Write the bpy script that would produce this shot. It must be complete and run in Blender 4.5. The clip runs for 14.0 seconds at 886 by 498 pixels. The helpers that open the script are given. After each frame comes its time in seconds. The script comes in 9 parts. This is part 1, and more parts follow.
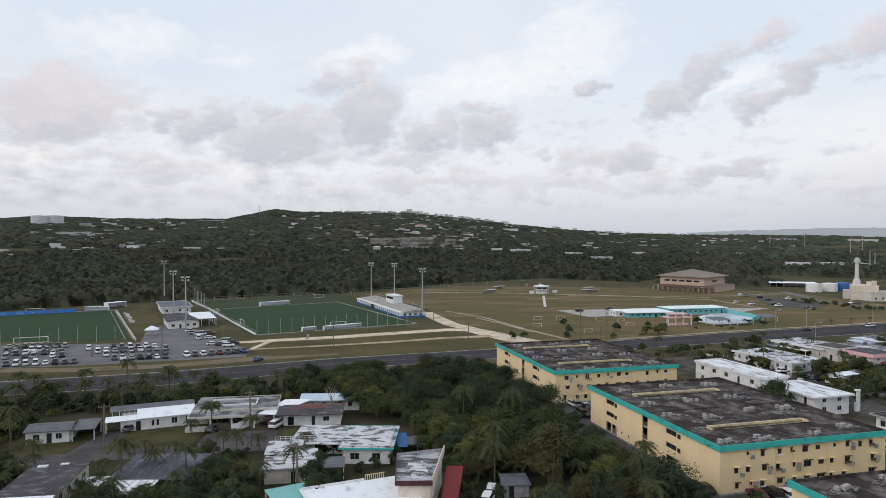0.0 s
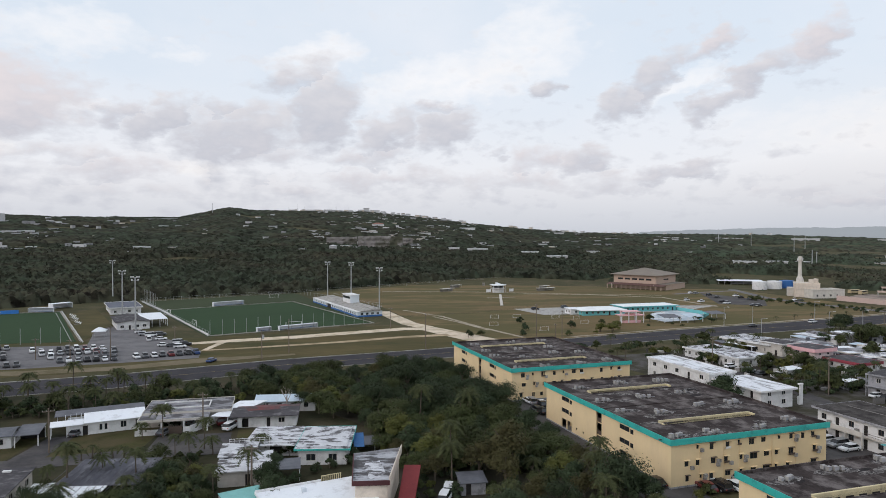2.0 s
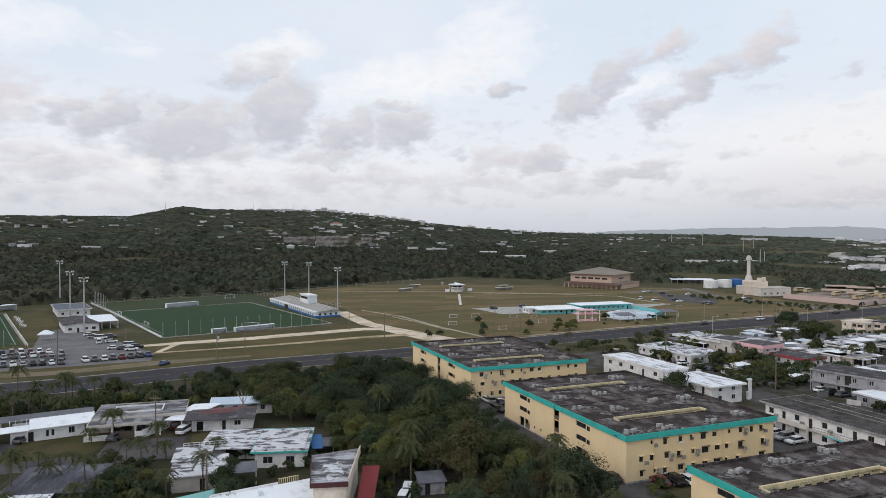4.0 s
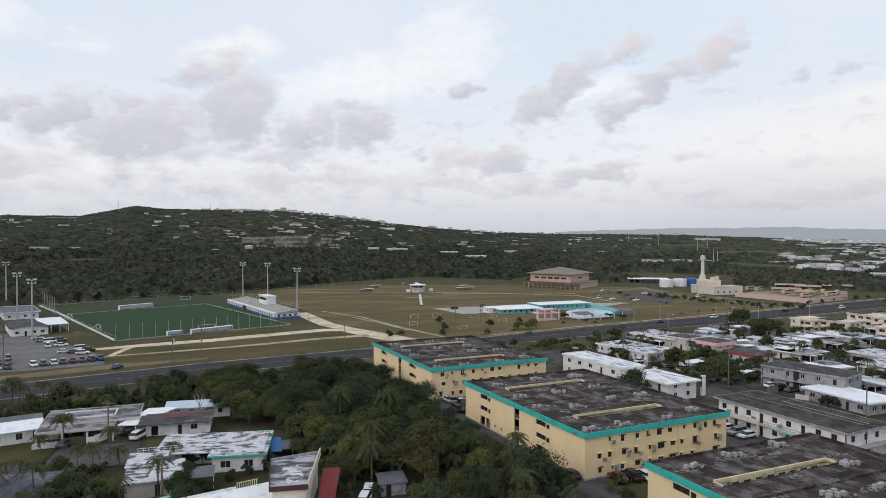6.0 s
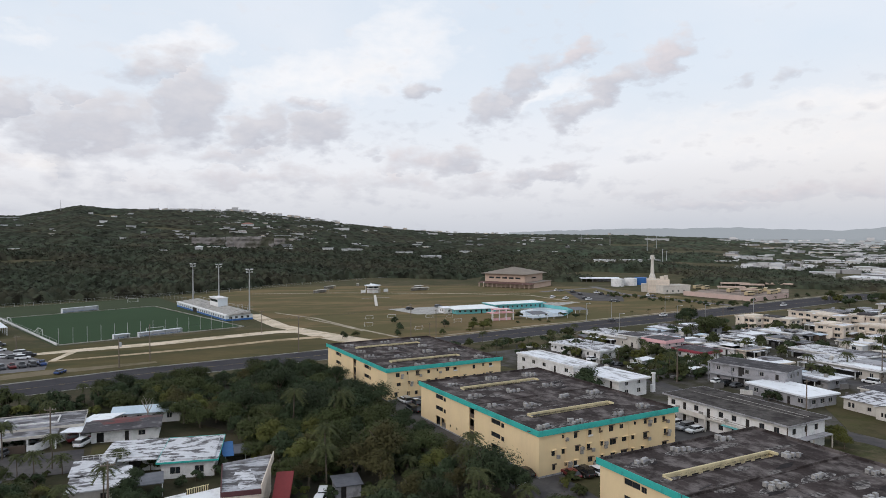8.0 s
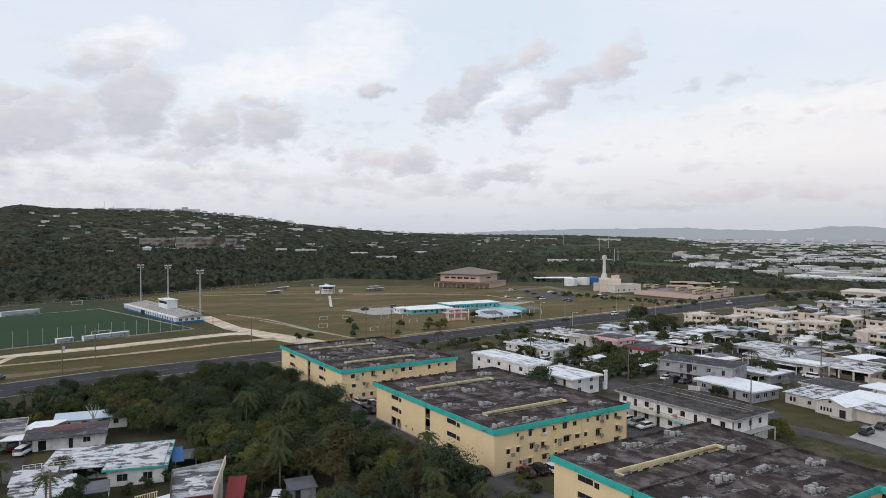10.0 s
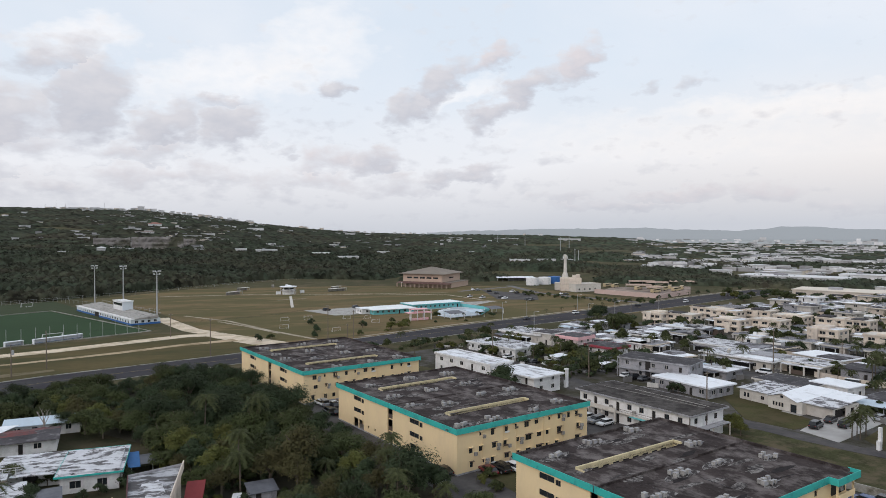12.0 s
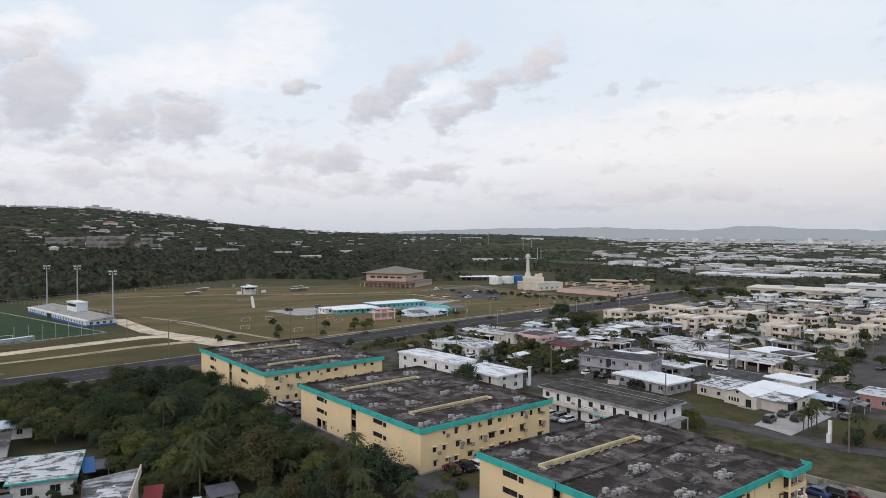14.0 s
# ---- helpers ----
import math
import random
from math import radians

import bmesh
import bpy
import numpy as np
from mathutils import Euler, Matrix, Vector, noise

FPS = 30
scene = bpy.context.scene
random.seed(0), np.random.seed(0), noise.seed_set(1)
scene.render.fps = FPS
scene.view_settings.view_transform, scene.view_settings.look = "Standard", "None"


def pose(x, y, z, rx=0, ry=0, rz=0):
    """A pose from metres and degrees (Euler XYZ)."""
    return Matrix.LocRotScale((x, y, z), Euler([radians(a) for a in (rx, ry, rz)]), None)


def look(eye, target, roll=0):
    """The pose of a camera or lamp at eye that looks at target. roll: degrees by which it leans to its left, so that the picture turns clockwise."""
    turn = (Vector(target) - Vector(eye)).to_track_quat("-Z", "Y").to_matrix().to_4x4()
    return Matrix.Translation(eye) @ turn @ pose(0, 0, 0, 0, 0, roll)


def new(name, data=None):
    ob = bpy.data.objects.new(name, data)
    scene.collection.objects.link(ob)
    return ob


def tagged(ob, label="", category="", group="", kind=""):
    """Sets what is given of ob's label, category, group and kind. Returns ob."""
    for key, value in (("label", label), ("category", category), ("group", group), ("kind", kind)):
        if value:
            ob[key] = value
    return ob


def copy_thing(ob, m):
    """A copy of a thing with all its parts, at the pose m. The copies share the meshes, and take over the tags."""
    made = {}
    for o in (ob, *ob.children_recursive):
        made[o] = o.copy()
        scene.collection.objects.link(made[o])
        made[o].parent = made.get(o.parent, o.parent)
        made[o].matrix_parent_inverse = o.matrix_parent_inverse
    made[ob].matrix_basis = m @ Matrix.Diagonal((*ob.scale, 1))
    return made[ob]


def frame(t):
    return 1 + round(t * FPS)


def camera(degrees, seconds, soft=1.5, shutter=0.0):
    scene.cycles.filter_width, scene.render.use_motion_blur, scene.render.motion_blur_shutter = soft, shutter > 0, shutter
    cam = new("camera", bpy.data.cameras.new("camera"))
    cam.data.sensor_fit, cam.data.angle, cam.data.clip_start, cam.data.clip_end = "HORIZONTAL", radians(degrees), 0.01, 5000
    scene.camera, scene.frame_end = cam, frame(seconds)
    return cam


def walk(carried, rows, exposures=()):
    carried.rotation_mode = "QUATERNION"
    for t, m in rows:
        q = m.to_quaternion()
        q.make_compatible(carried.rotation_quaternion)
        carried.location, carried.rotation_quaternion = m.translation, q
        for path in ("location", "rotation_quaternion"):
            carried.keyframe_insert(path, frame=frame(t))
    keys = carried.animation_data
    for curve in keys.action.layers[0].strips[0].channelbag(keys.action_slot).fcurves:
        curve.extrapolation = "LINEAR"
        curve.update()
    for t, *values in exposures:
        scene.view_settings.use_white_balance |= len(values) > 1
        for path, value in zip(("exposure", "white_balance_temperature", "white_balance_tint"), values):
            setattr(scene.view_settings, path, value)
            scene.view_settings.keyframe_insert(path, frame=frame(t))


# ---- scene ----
# The camera hovers 44 m above the ground and turns to its right.
EYE = 44.0
cam = camera(66.97, 14.0, soft=0.9)
ROWS = [  # seconds, yaw, pitch, roll
    (0.0, 0.00, -1.302, -0.009),
    (0.5, -0.93, -1.331, 0.015),
    (1.0, -1.84, -1.355, 0.035),
    (1.5, -2.75, -1.374, 0.053),
    (2.0, -3.66, -1.387, 0.068),
    (2.5, -4.58, -1.396, 0.080),
    (3.0, -5.49, -1.402, 0.089),
    (5.5, -9.64, -1.387, 0.109),
    (6.0, -10.53, -1.379, 0.109),
    (6.5, -11.49, -1.369, 0.108),
    (7.0, -12.45, -1.360, 0.106),
    (7.5, -13.42, -1.350, 0.104),
    (8.0, -14.37, -1.341, 0.101),
    (10.5, -19.05, -1.311, 0.091),
    (11.0, -19.84, -1.310, 0.091),
    (11.5, -20.60, -1.312, 0.092),
    (12.0, -21.39, -1.317, 0.095),
    (12.5, -22.17, -1.325, 0.099),
    (13.0, -22.95, -1.336, 0.105),
    (13.5, -23.72, -1.351, 0.113),
    (14.0, -24.51, -1.370, 0.123)
]
walk(cam, [(t, pose(0, 0, EYE, 90 + p, 0, y) @ pose(0, 0, 0, 0, 0, r)) for t, y, p, r in ROWS])

# ---------------------------------------------------------------- world and light
world = bpy.data.worlds.new("sky")
scene.world = world
world.use_nodes = True
wn, wl = world.node_tree.nodes, world.node_tree.links
wn.clear()


def wmath(op, a, b=None, c=None, clamp=False):
    n = wn.new("ShaderNodeMath")
    n.operation, n.use_clamp = op, clamp
    for i, s in enumerate((a, b, c)):
        if s is None:
            continue
        if isinstance(s, (int, float)):
            n.inputs[i].default_value = s
        else:
            wl.new(s, n.inputs[i])
    return n.outputs[0]


def wmix(fac, a, b):
    n = wn.new("ShaderNodeMix")
    n.data_type = "RGBA"
    for i, s in ((0, fac), (6, a), (7, b)):
        if isinstance(s, (int, float)):
            n.inputs[i].default_value = s
        elif isinstance(s, tuple):
            n.inputs[i].default_value = (*s, 1)
        else:
            wl.new(s, n.inputs[i])
    return n.outputs[2]


def wnoise(vec, scale, detail, rough=0.55, dist=0.0):
    n = wn.new("ShaderNodeTexNoise")
    n.inputs["Scale"].default_value, n.inputs["Detail"].default_value = scale, detail
    n.inputs["Roughness"].default_value, n.inputs["Distortion"].default_value = rough, dist
    wl.new(vec, n.inputs["Vector"])
    return n


SUN_ELEV, SUN_AZ = 14.0, 240.0   # azimuth clockwise from +y: behind and to the left of the first view
sky = wn.new("ShaderNodeTexSky")
sky.sky_type, sky.sun_disc = "NISHITA", False
sky.sun_elevation, sky.sun_rotation = radians(SUN_ELEV), radians(SUN_AZ)
sky.altitude, sky.air_density, sky.dust_density, sky.ozone_density = 50, 1.0, 1.5, 1.0
coord = wn.new("ShaderNodeTexCoord")
sep = wn.new("ShaderNodeSeparateXYZ")
wl.new(coord.outputs["Generated"], sep.inputs[0])
dx, dy, dz = sep.outputs
azim = wmath("MULTIPLY", wmath("ARCTAN2", dx, dy), 57.2958)
elev = wmath("MULTIPLY", wmath("ARCSINE", dz), 57.2958)
# cloud space: flattened towards the horizon
comb = wn.new("ShaderNodeCombineXYZ")
wl.new(azim, comb.inputs[0])
wl.new(wmath("MULTIPLY", elev, 1.9), comb.inputs[1])
warp = wnoise(comb.outputs[0], 0.32, 5.0, 0.58)
wsep = wn.new("ShaderNodeSeparateColor")
wl.new(warp.outputs["Color"], wsep.inputs[0])
az_w = wmath("ADD", azim, wmath("MULTIPLY", wmath("SUBTRACT", wsep.outputs[0], 0.5), 6.0))
el_w = wmath("ADD", elev, wmath("MULTIPLY", wmath("SUBTRACT", wsep.outputs[1], 0.5), 3.6))
CLOUDS = [  # azimuth, elevation, half width, half height (degrees), slant, strength, rosiness of the top
    (-29.5, 9.3, 5.5, 2.9, 0.10, 1.00, 0.80), (-34.7, 7.8, 2.3, 1.5, 0.00, 0.80, 0.30), (-22.5, 9.0, 2.0, 1.1, 0.20, 0.80, 0.20),
    (-19.1, 8.8, 2.9, 1.6, 0.30, 1.00, 0.10), (-13.2, 8.2, 5.2, 2.2, 0.05, 0.95, 0.10), (-14.3, 10.0, 2.0, 1.0, 0.10, 0.70, 0.20),
    (-6.4, 9.9, 2.9, 3.4, 0.30, 0.95, 0.10), (-8.4, 12.8, 3.2, 1.5, 0.20, 0.68, 0.20), (-10.7, 6.8, 4.2, 1.4, 0.00, 0.60, 0.40),
    (-1.1, 8.3, 3.0, 1.9, 0.30, 0.95, 0.10), (3.8, 8.7, 2.9, 1.7, 0.25, 1.00, 0.10), (3.4, 10.4, 2.6, 0.6, 0.10, 0.60, 0.40),
    (12.4, 11.8, 1.3, 0.8, 0.20, 0.75, 0.10), (18.4, 10.5, 2.1, 1.4, 0.30, 0.90, 0.10), (20.9, 12.5, 2.6, 1.9, 0.60, 0.90, 0.20),
    (25.2, 14.5, 2.4, 1.0, 0.35, 0.75, 0.90), (25.8, 10.5, 2.3, 1.2, 0.50, 0.90, 0.20), (28.8, 12.4, 3.0, 1.4, 0.40, 0.95, 0.30),
    (32.7, 14.1, 2.0, 1.7, 0.50, 0.85, 0.90), (-25.6, 5.9, 4.3, 0.8, 0.00, 0.55, 0.50), (-22.2, 5.0, 5.2, 1.1, 0.00, 0.60, 0.70),
    (-29.2, 6.0, 1.7, 0.6, 0.00, 0.50, 0.40), (-2.8, 6.5, 3.5, 0.9, 0.00, 0.65, 0.40), (-2.8, 4.6, 4.6, 1.1, 0.00, 0.65, 0.60),
    (2.8, 4.9, 3.1, 0.9, 0.00, 0.55, 0.40), (7.9, 7.0, 1.5, 0.5, 0.10, 0.70, 0.10), (11.5, 6.1, 3.0, 1.4, 0.10, 0.60, 0.80),
    (9.8, 4.4, 5.1, 1.2, 0.00, 0.60, 0.60), (15.2, 5.9, 2.2, 1.3, 0.15, 0.80, 0.30), (23.1, 5.0, 4.2, 0.7, 0.12, 0.80, 0.20),
    (18.4, 4.3, 3.1, 0.9, 0.00, 0.55, 0.30), (-9.0, 3.7, 2.4, 0.7, 0.00, 0.60, 0.20), (-32.8, 3.6, 1.5, 0.5, 0.00, 0.50, 0.20),
    (-20.9, 3.3, 3.8, 0.6, 0.00, 0.40, 0.30), (38.5, 12.1, 1.0, 0.8, 0.30, 0.60, 0.10), (41.6, 11.7, 1.1, 0.8, 0.20, 0.45, 0.10),
    (41.2, 3.1, 4.2, 0.6, 0.00, 0.60, 0.80), (36.7, 2.4, 6.0, 0.6, 0.00, 0.55, 0.20), (47.0, 3.2, 2.6, 1.0, 0.00, 0.50, 0.90),
    (52.7, 2.2, 5.6, 0.6, 0.00, 0.35, 0.50), (31.5, 3.0, 3.3, 0.6, 0.00, 0.40, 0.30),
]
BRIGHT = [  # bands of bright veil, the same way; the last number is their warmth
    (5.2, 12.9, 8.0, 1.6, 0.15, 0.80, 0.00), (-25.3, 14.7, 4.2, 1.4, 0.00, 0.60, 0.00), (-31.7, 6.0, 2.4, 0.6, 0.00, 0.80, 1.00),
    (-16.6, 5.4, 2.4, 0.6, 0.00, 0.70, 1.00), (-6.9, 14.2, 3.3, 1.3, 0.20, 0.80, 0.00), (10.7, 15.4, 3.7, 2.6, 0.20, 0.70, 0.00),
    (-17.6, 13.8, 1.5, 0.6, 0.00, 0.45, 0.00), (-24.2, 9.3, 1.6, 0.6, 0.00, 0.80, 0.00), (23.4, 11.9, 2.4, 0.8, 0.40, 0.70, 0.00),
    (8.0, 13.5, 2.6, 0.9, 0.00, 0.80, 0.30), (49.9, 9.6, 10.2, 0.8, 0.00, 0.80, 0.10), (41.6, 7.9, 13.0, 1.8, 0.00, 0.50, 0.70),
]


def blobs(table, soft):
    """The strongest of a table of soft-edged patches at each direction, its height within it, and its tint."""
    top, lift_, tint = None, None, None
    for ca, ce, cw, ch, sl, st, pk in table:
        off = wmath("SUBTRACT", az_w, ca)
        ex = wmath("MULTIPLY", off, 1 / cw)
        ey = wmath("MULTIPLY", wmath("SUBTRACT", wmath("SUBTRACT", el_w, ce), wmath("MULTIPLY", off, sl)), 1 / ch)
        d2 = wmath("ADD", wmath("MULTIPLY", ex, ex), wmath("MULTIPLY", ey, ey))
        m1 = wmath("MULTIPLY", wmath("MULTIPLY_ADD", d2, -soft, 1.0, clamp=True), st)
        if top is None:
            top, lift_, tint = m1, ey, wmath("MULTIPLY", m1, pk)
        else:
            win = wmath("GREATER_THAN", m1, top)
            keep = wmath("SUBTRACT", 1.0, win)
            lift_ = wmath("ADD", wmath("MULTIPLY", win, ey), wmath("MULTIPLY", keep, lift_))
            top, tint = wmath("MAXIMUM", top, m1), wmath("MAXIMUM", tint, wmath("MULTIPLY", m1, pk))
    return top, lift_, tint


mask, lift, rosy = blobs(CLOUDS, 0.6)
bright, _, creamy = blobs(BRIGHT, 0.4)
fine = wnoise(comb.outputs[0], 0.55, 5.0, 0.52)
broad = wnoise(comb.outputs[0], 0.14, 6.0, 0.6, 0.3)
# thin scattered cloud low over the hills, thinning out to the right
belt = wmath("MULTIPLY", wmath("MULTIPLY_ADD", elev, 0.5, -0.5, clamp=True), wmath("MULTIPLY_ADD", elev, -0.17, 2.0, clamp=True))
side = wmath("MULTIPLY_ADD", azim, -0.014, 0.72, clamp=True)
small = wmath("MULTIPLY", wmath("MULTIPLY", belt, side), 0.30)
puff = wmath("ADD", wmath("MAXIMUM", mask, small), wmath("MULTIPLY_ADD", fine.outputs["Fac"], 1.3, -0.65))
puff = wmath("ADD", puff, wmath("MULTIPLY_ADD", broad.outputs["Fac"], 0.9, -0.47))
dens = wmath("MULTIPLY_ADD", puff, 1.6, -0.17, clamp=True)
# pale blue between bands of veil
veil_n = wnoise(comb.outputs[0], 0.045, 5.0, 0.55, 0.2)
veil = wmath("MULTIPLY_ADD", veil_n.outputs["Fac"], 2.6, -1.0, clamp=True)
blue = wmix(0.90, sky.outputs[0], (0.0, 0.0, 0.0))
pale = wmix(0.90, blue, (0.775, 0.857, 0.965))
sky_col = wmix(wmath("MULTIPLY", veil, 0.6), pale, (0.90, 0.91, 0.96))
mid = wmath("MULTIPLY_ADD", elev, -1 / 9.0, 1.35, clamp=True)
sky_col = wmix(wmath("MULTIPLY", mid, 0.8), sky_col, (0.905, 0.885, 0.905))
glow = wmath("MULTIPLY_ADD", wmath("ADD", bright, wmath("MULTIPLY_ADD", fine.outputs["Fac"], 0.9, -0.45)), 1.3, -0.15, clamp=True)
sky_col = wmix(wmath("MULTIPLY", glow, 0.85), sky_col, wmix(creamy, (0.97, 0.965, 0.985), (0.96, 0.915, 0.885)))
warm = wmath("MULTIPLY", wmath("MULTIPLY_ADD", elev, -1 / 14.0, 1.05, clamp=True), wmath("MULTIPLY_ADD", azim, 0.026, -0.62, clamp=True))
sky_col = wmix(wmath("MULTIPLY", warm, 0.9), sky_col, (0.965, 0.875, 0.815))
haze = wmath("MINIMUM", wmath("MULTIPLY_ADD", azim, 0.02, -0.5, clamp=True), 0.16)   # thicker haze over the far plain
low = wmath("ADD", wmath("MULTIPLY_ADD", elev, -1 / 5.2, 1.0), haze, clamp=True)
sky_col = wmix(wmath("MULTIPLY", low, 0.95), sky_col, (0.585, 0.612, 0.675))
top_light = wmath("MULTIPLY_ADD", wmath("ADD", lift, wmath("MULTIPLY_ADD", fine.outputs["Fac"], 2.0, -1.0)), 0.5, 0.35, clamp=True)
grey = wmix(top_light, (0.53, 0.545, 0.615), (0.75, 0.735, 0.765))
grey = wmix(wmath("MULTIPLY", wmath("MULTIPLY_ADD", top_light, 0.7, 0.3), wmath("MULTIPLY", rosy, 0.9)), grey, (0.86, 0.745, 0.745))
sky_col = wmix(wmath("MULTIPLY", dens, 0.86), sky_col, grey)
# below the horizon nothing is seen of it
bg = wn.new("ShaderNodeBackground")
bg.inputs["Strength"].default_value = 1.0
wl.new(sky_col, bg.inputs["Color"])
wout = wn.new("ShaderNodeOutputWorld")
wl.new(bg.outputs[0], wout.inputs[0])

sun = new("sun", bpy.data.lights.new("sun", "SUN"))
sun.data.energy, sun.data.angle, sun.data.color = 0.95, radians(28), (1.0, 0.88, 0.82)
sun.matrix_world = look((200 * math.sin(radians(SUN_AZ)), 200 * math.cos(radians(SUN_AZ)), 200 * math.tan(radians(SUN_ELEV + 16))), (0, 0, 0))
scene.view_settings.exposure = 0.0

# ---------------------------------------------------------------- materials
def mat(name, base, rough=0.85, var=0.25, s1=0.25, s2=4.0, stain=None, amount=0.0, s3=0.6, rnd=0.0, metal=0.0, bump=0.0, s4=None, stretch=None, island=0.0, spec=0.3, edge=0.12, tone=0.0):
    """A surface with its colour, two scales of variation, and stains of a second colour over a share of it."""
    m = bpy.data.materials.new(name)
    m.use_nodes = True
    nt = m.node_tree
    n, l = nt.nodes, nt.links
    b = n["Principled BSDF"]
    b.inputs["Roughness"].default_value, b.inputs["Metallic"].default_value = rough, metal
    b.inputs["Specular IOR Level"].default_value = spec
    tc = n.new("ShaderNodeTexCoord")
    vec = tc.outputs["Object"]
    if stretch:
        mp = n.new("ShaderNodeMapping")
        mp.inputs["Scale"].default_value = stretch
        l.new(vec, mp.inputs[0])
        vec = mp.outputs[0]

    def nz(scale, detail=5.0, rg=0.6):
        q = n.new("ShaderNodeTexNoise")
        q.inputs["Scale"].default_value, q.inputs["Detail"].default_value, q.inputs["Roughness"].default_value = scale, detail, rg
        l.new(vec, q.inputs["Vector"])
        return q.outputs["Fac"]

    def mx(fac, a, c, mode="MIX"):
        q = n.new("ShaderNodeMix")
        q.data_type, q.blend_type = "RGBA", mode
        for i, s in ((0, fac), (6, a), (7, c)):
            if isinstance(s, (int, float)):
                q.inputs[i].default_value = s
            elif isinstance(s, tuple):
                q.inputs[i].default_value = (*s, 1)
            else:
                l.new(s, q.inputs[i])
        return q.outputs[2]

    def ma(op, a, c, clamp=False):
        q = n.new("ShaderNodeMath")
        q.operation, q.use_clamp = op, clamp
        for i, s in enumerate((a, c)):
            if isinstance(s, (int, float)):
                q.inputs[i].default_value = s
            else:
                l.new(s, q.inputs[i])
        return q.outputs[0]

    n1, n2 = nz(s1), nz(s2, 4.0)
    fac = ma("ADD", ma("MULTIPLY", n1, 0.6), ma("MULTIPLY", n2, 0.4))
    rp = n.new("ShaderNodeMapRange")
    rp.inputs[1].default_value, rp.inputs[2].default_value = 0.32, 0.68
    l.new(fac, rp.inputs[0])
    lo, hi = tuple(c * (1 - var) for c in base), tuple(min(1, c * (1 + var)) for c in base)
    col = mx(rp.outputs[0], lo, hi)
    if stain:
        st = n.new("ShaderNodeMapRange")
        mid = 0.66 - 0.32 * amount
        st.inputs[1].default_value, st.inputs[2].default_value = mid - edge / 2, mid + edge / 2
        l.new(nz(s3, 7.0, 0.68), st.inputs[0])
        col = mx(st.outputs[0], col, stain)
    if tone:
        at = n.new("ShaderNodeAttribute")
        at.attribute_name = "tone"
        ht = n.new("ShaderNodeHueSaturation")
        l.new(ma("ADD", ma("MULTIPLY", at.outputs["Fac"], tone), 1 - 0.3 * tone), ht.inputs["Value"])
        l.new(ma("ADD", ma("MULTIPLY", at.outputs["Fac"], 0.03), 0.485), ht.inputs["Hue"])
        l.new(col, ht.inputs["Color"])
        col = ht.outputs[0]
    if rnd or island:
        if rnd:
            oi = n.new("ShaderNodeObjectInfo").outputs["Random"]
        if island:
            oj = n.new("ShaderNodeNewGeometry").outputs["Random Per Island"]
            oi = ma("ADD", ma("MULTIPLY", oi, 0.5), ma("MULTIPLY", oj, 0.5)) if rnd else oj
        k = rnd + island
        hs = n.new("ShaderNodeHueSaturation")
        l.new(ma("ADD", ma("MULTIPLY", oi, 2 * k), 1 - k), hs.inputs["Value"])
        l.new(ma("ADD", ma("MULTIPLY", oi, 0.06 * k), 0.5 - 0.03 * k), hs.inputs["Hue"])
        l.new(col, hs.inputs["Color"])
        col = hs.outputs[0]
    l.new(col, b.inputs["Base Color"])
    if bump:
        bp = n.new("ShaderNodeBump")
        bp.inputs["Strength"].default_value, bp.inputs["Distance"].default_value = 0.6, bump
        l.new(nz(s4 or s2, 6.0), bp.inputs["Height"])
        l.new(bp.outputs[0], b.inputs["Normal"])
    return m


GRASS = mat("grass", (0.060, 0.057, 0.028), 0.95, 0.35, 0.02, 0.6, stain=(0.095, 0.078, 0.045), amount=0.35, s3=0.05, bump=0.05, spec=0.1)
LAWN = mat("dry_lawn", (0.150, 0.110, 0.056), 0.95, 0.3, 0.02, 0.5, stain=(0.098, 0.086, 0.038), amount=0.52, s3=0.03, edge=0.10, spec=0.1, stretch=(0.5, 1.5, 1))
VERGE = mat("roadside_grass", (0.100, 0.079, 0.036), 0.95, 0.3, 0.05, 0.9, stain=(0.056, 0.055, 0.023), amount=0.5, s3=0.07, edge=0.25, stretch=(0.35, 1.0, 1.0), spec=0.1)
YARD = mat("yard_grass", (0.056, 0.055, 0.022), 0.95, 0.4, 0.12, 1.6, stain=(0.078, 0.064, 0.034), amount=0.45, s3=0.13, edge=0.2, spec=0.1)
TURF = mat("artificial_turf", (0.031, 0.058, 0.027), 0.95, 0.10, 0.02, 0.4, spec=0.1)
TURF_DULL = mat("worn_turf", (0.045, 0.058, 0.030), 0.95, 0.18, 0.03, 0.5, spec=0.1)
DIRT = mat("bare_dirt", (0.20, 0.165, 0.115), 0.95, 0.2, 0.08, 1.5, stain=(0.10, 0.085, 0.045), amount=0.4, s3=0.08, edge=0.3, spec=0.1)
PATHM = mat("pale_path", (0.36, 0.315, 0.25), 0.95, 0.2, 0.1, 1.5, stain=(0.16, 0.13, 0.08), amount=0.3, s3=0.12, edge=0.2, spec=0.1)
SAND = mat("coral_track", (0.60, 0.51, 0.40), 0.95, 0.18, 0.08, 1.5, stain=(0.26, 0.21, 0.12), amount=0.22, s3=0.12, edge=0.25, spec=0.1)
ASPHALT = mat("asphalt", (0.038, 0.036, 0.042), 0.92, 0.2, 0.04, 1.2, stain=(0.054, 0.051, 0.056), amount=0.4, s3=0.1, edge=0.25, spec=0.12)
LOT = mat("parking_asphalt", (0.092, 0.086, 0.084), 0.9, 0.2, 0.05, 1.2, stain=(0.052, 0.049, 0.052), amount=0.4, s3=0.12, edge=0.2, spec=0.15)
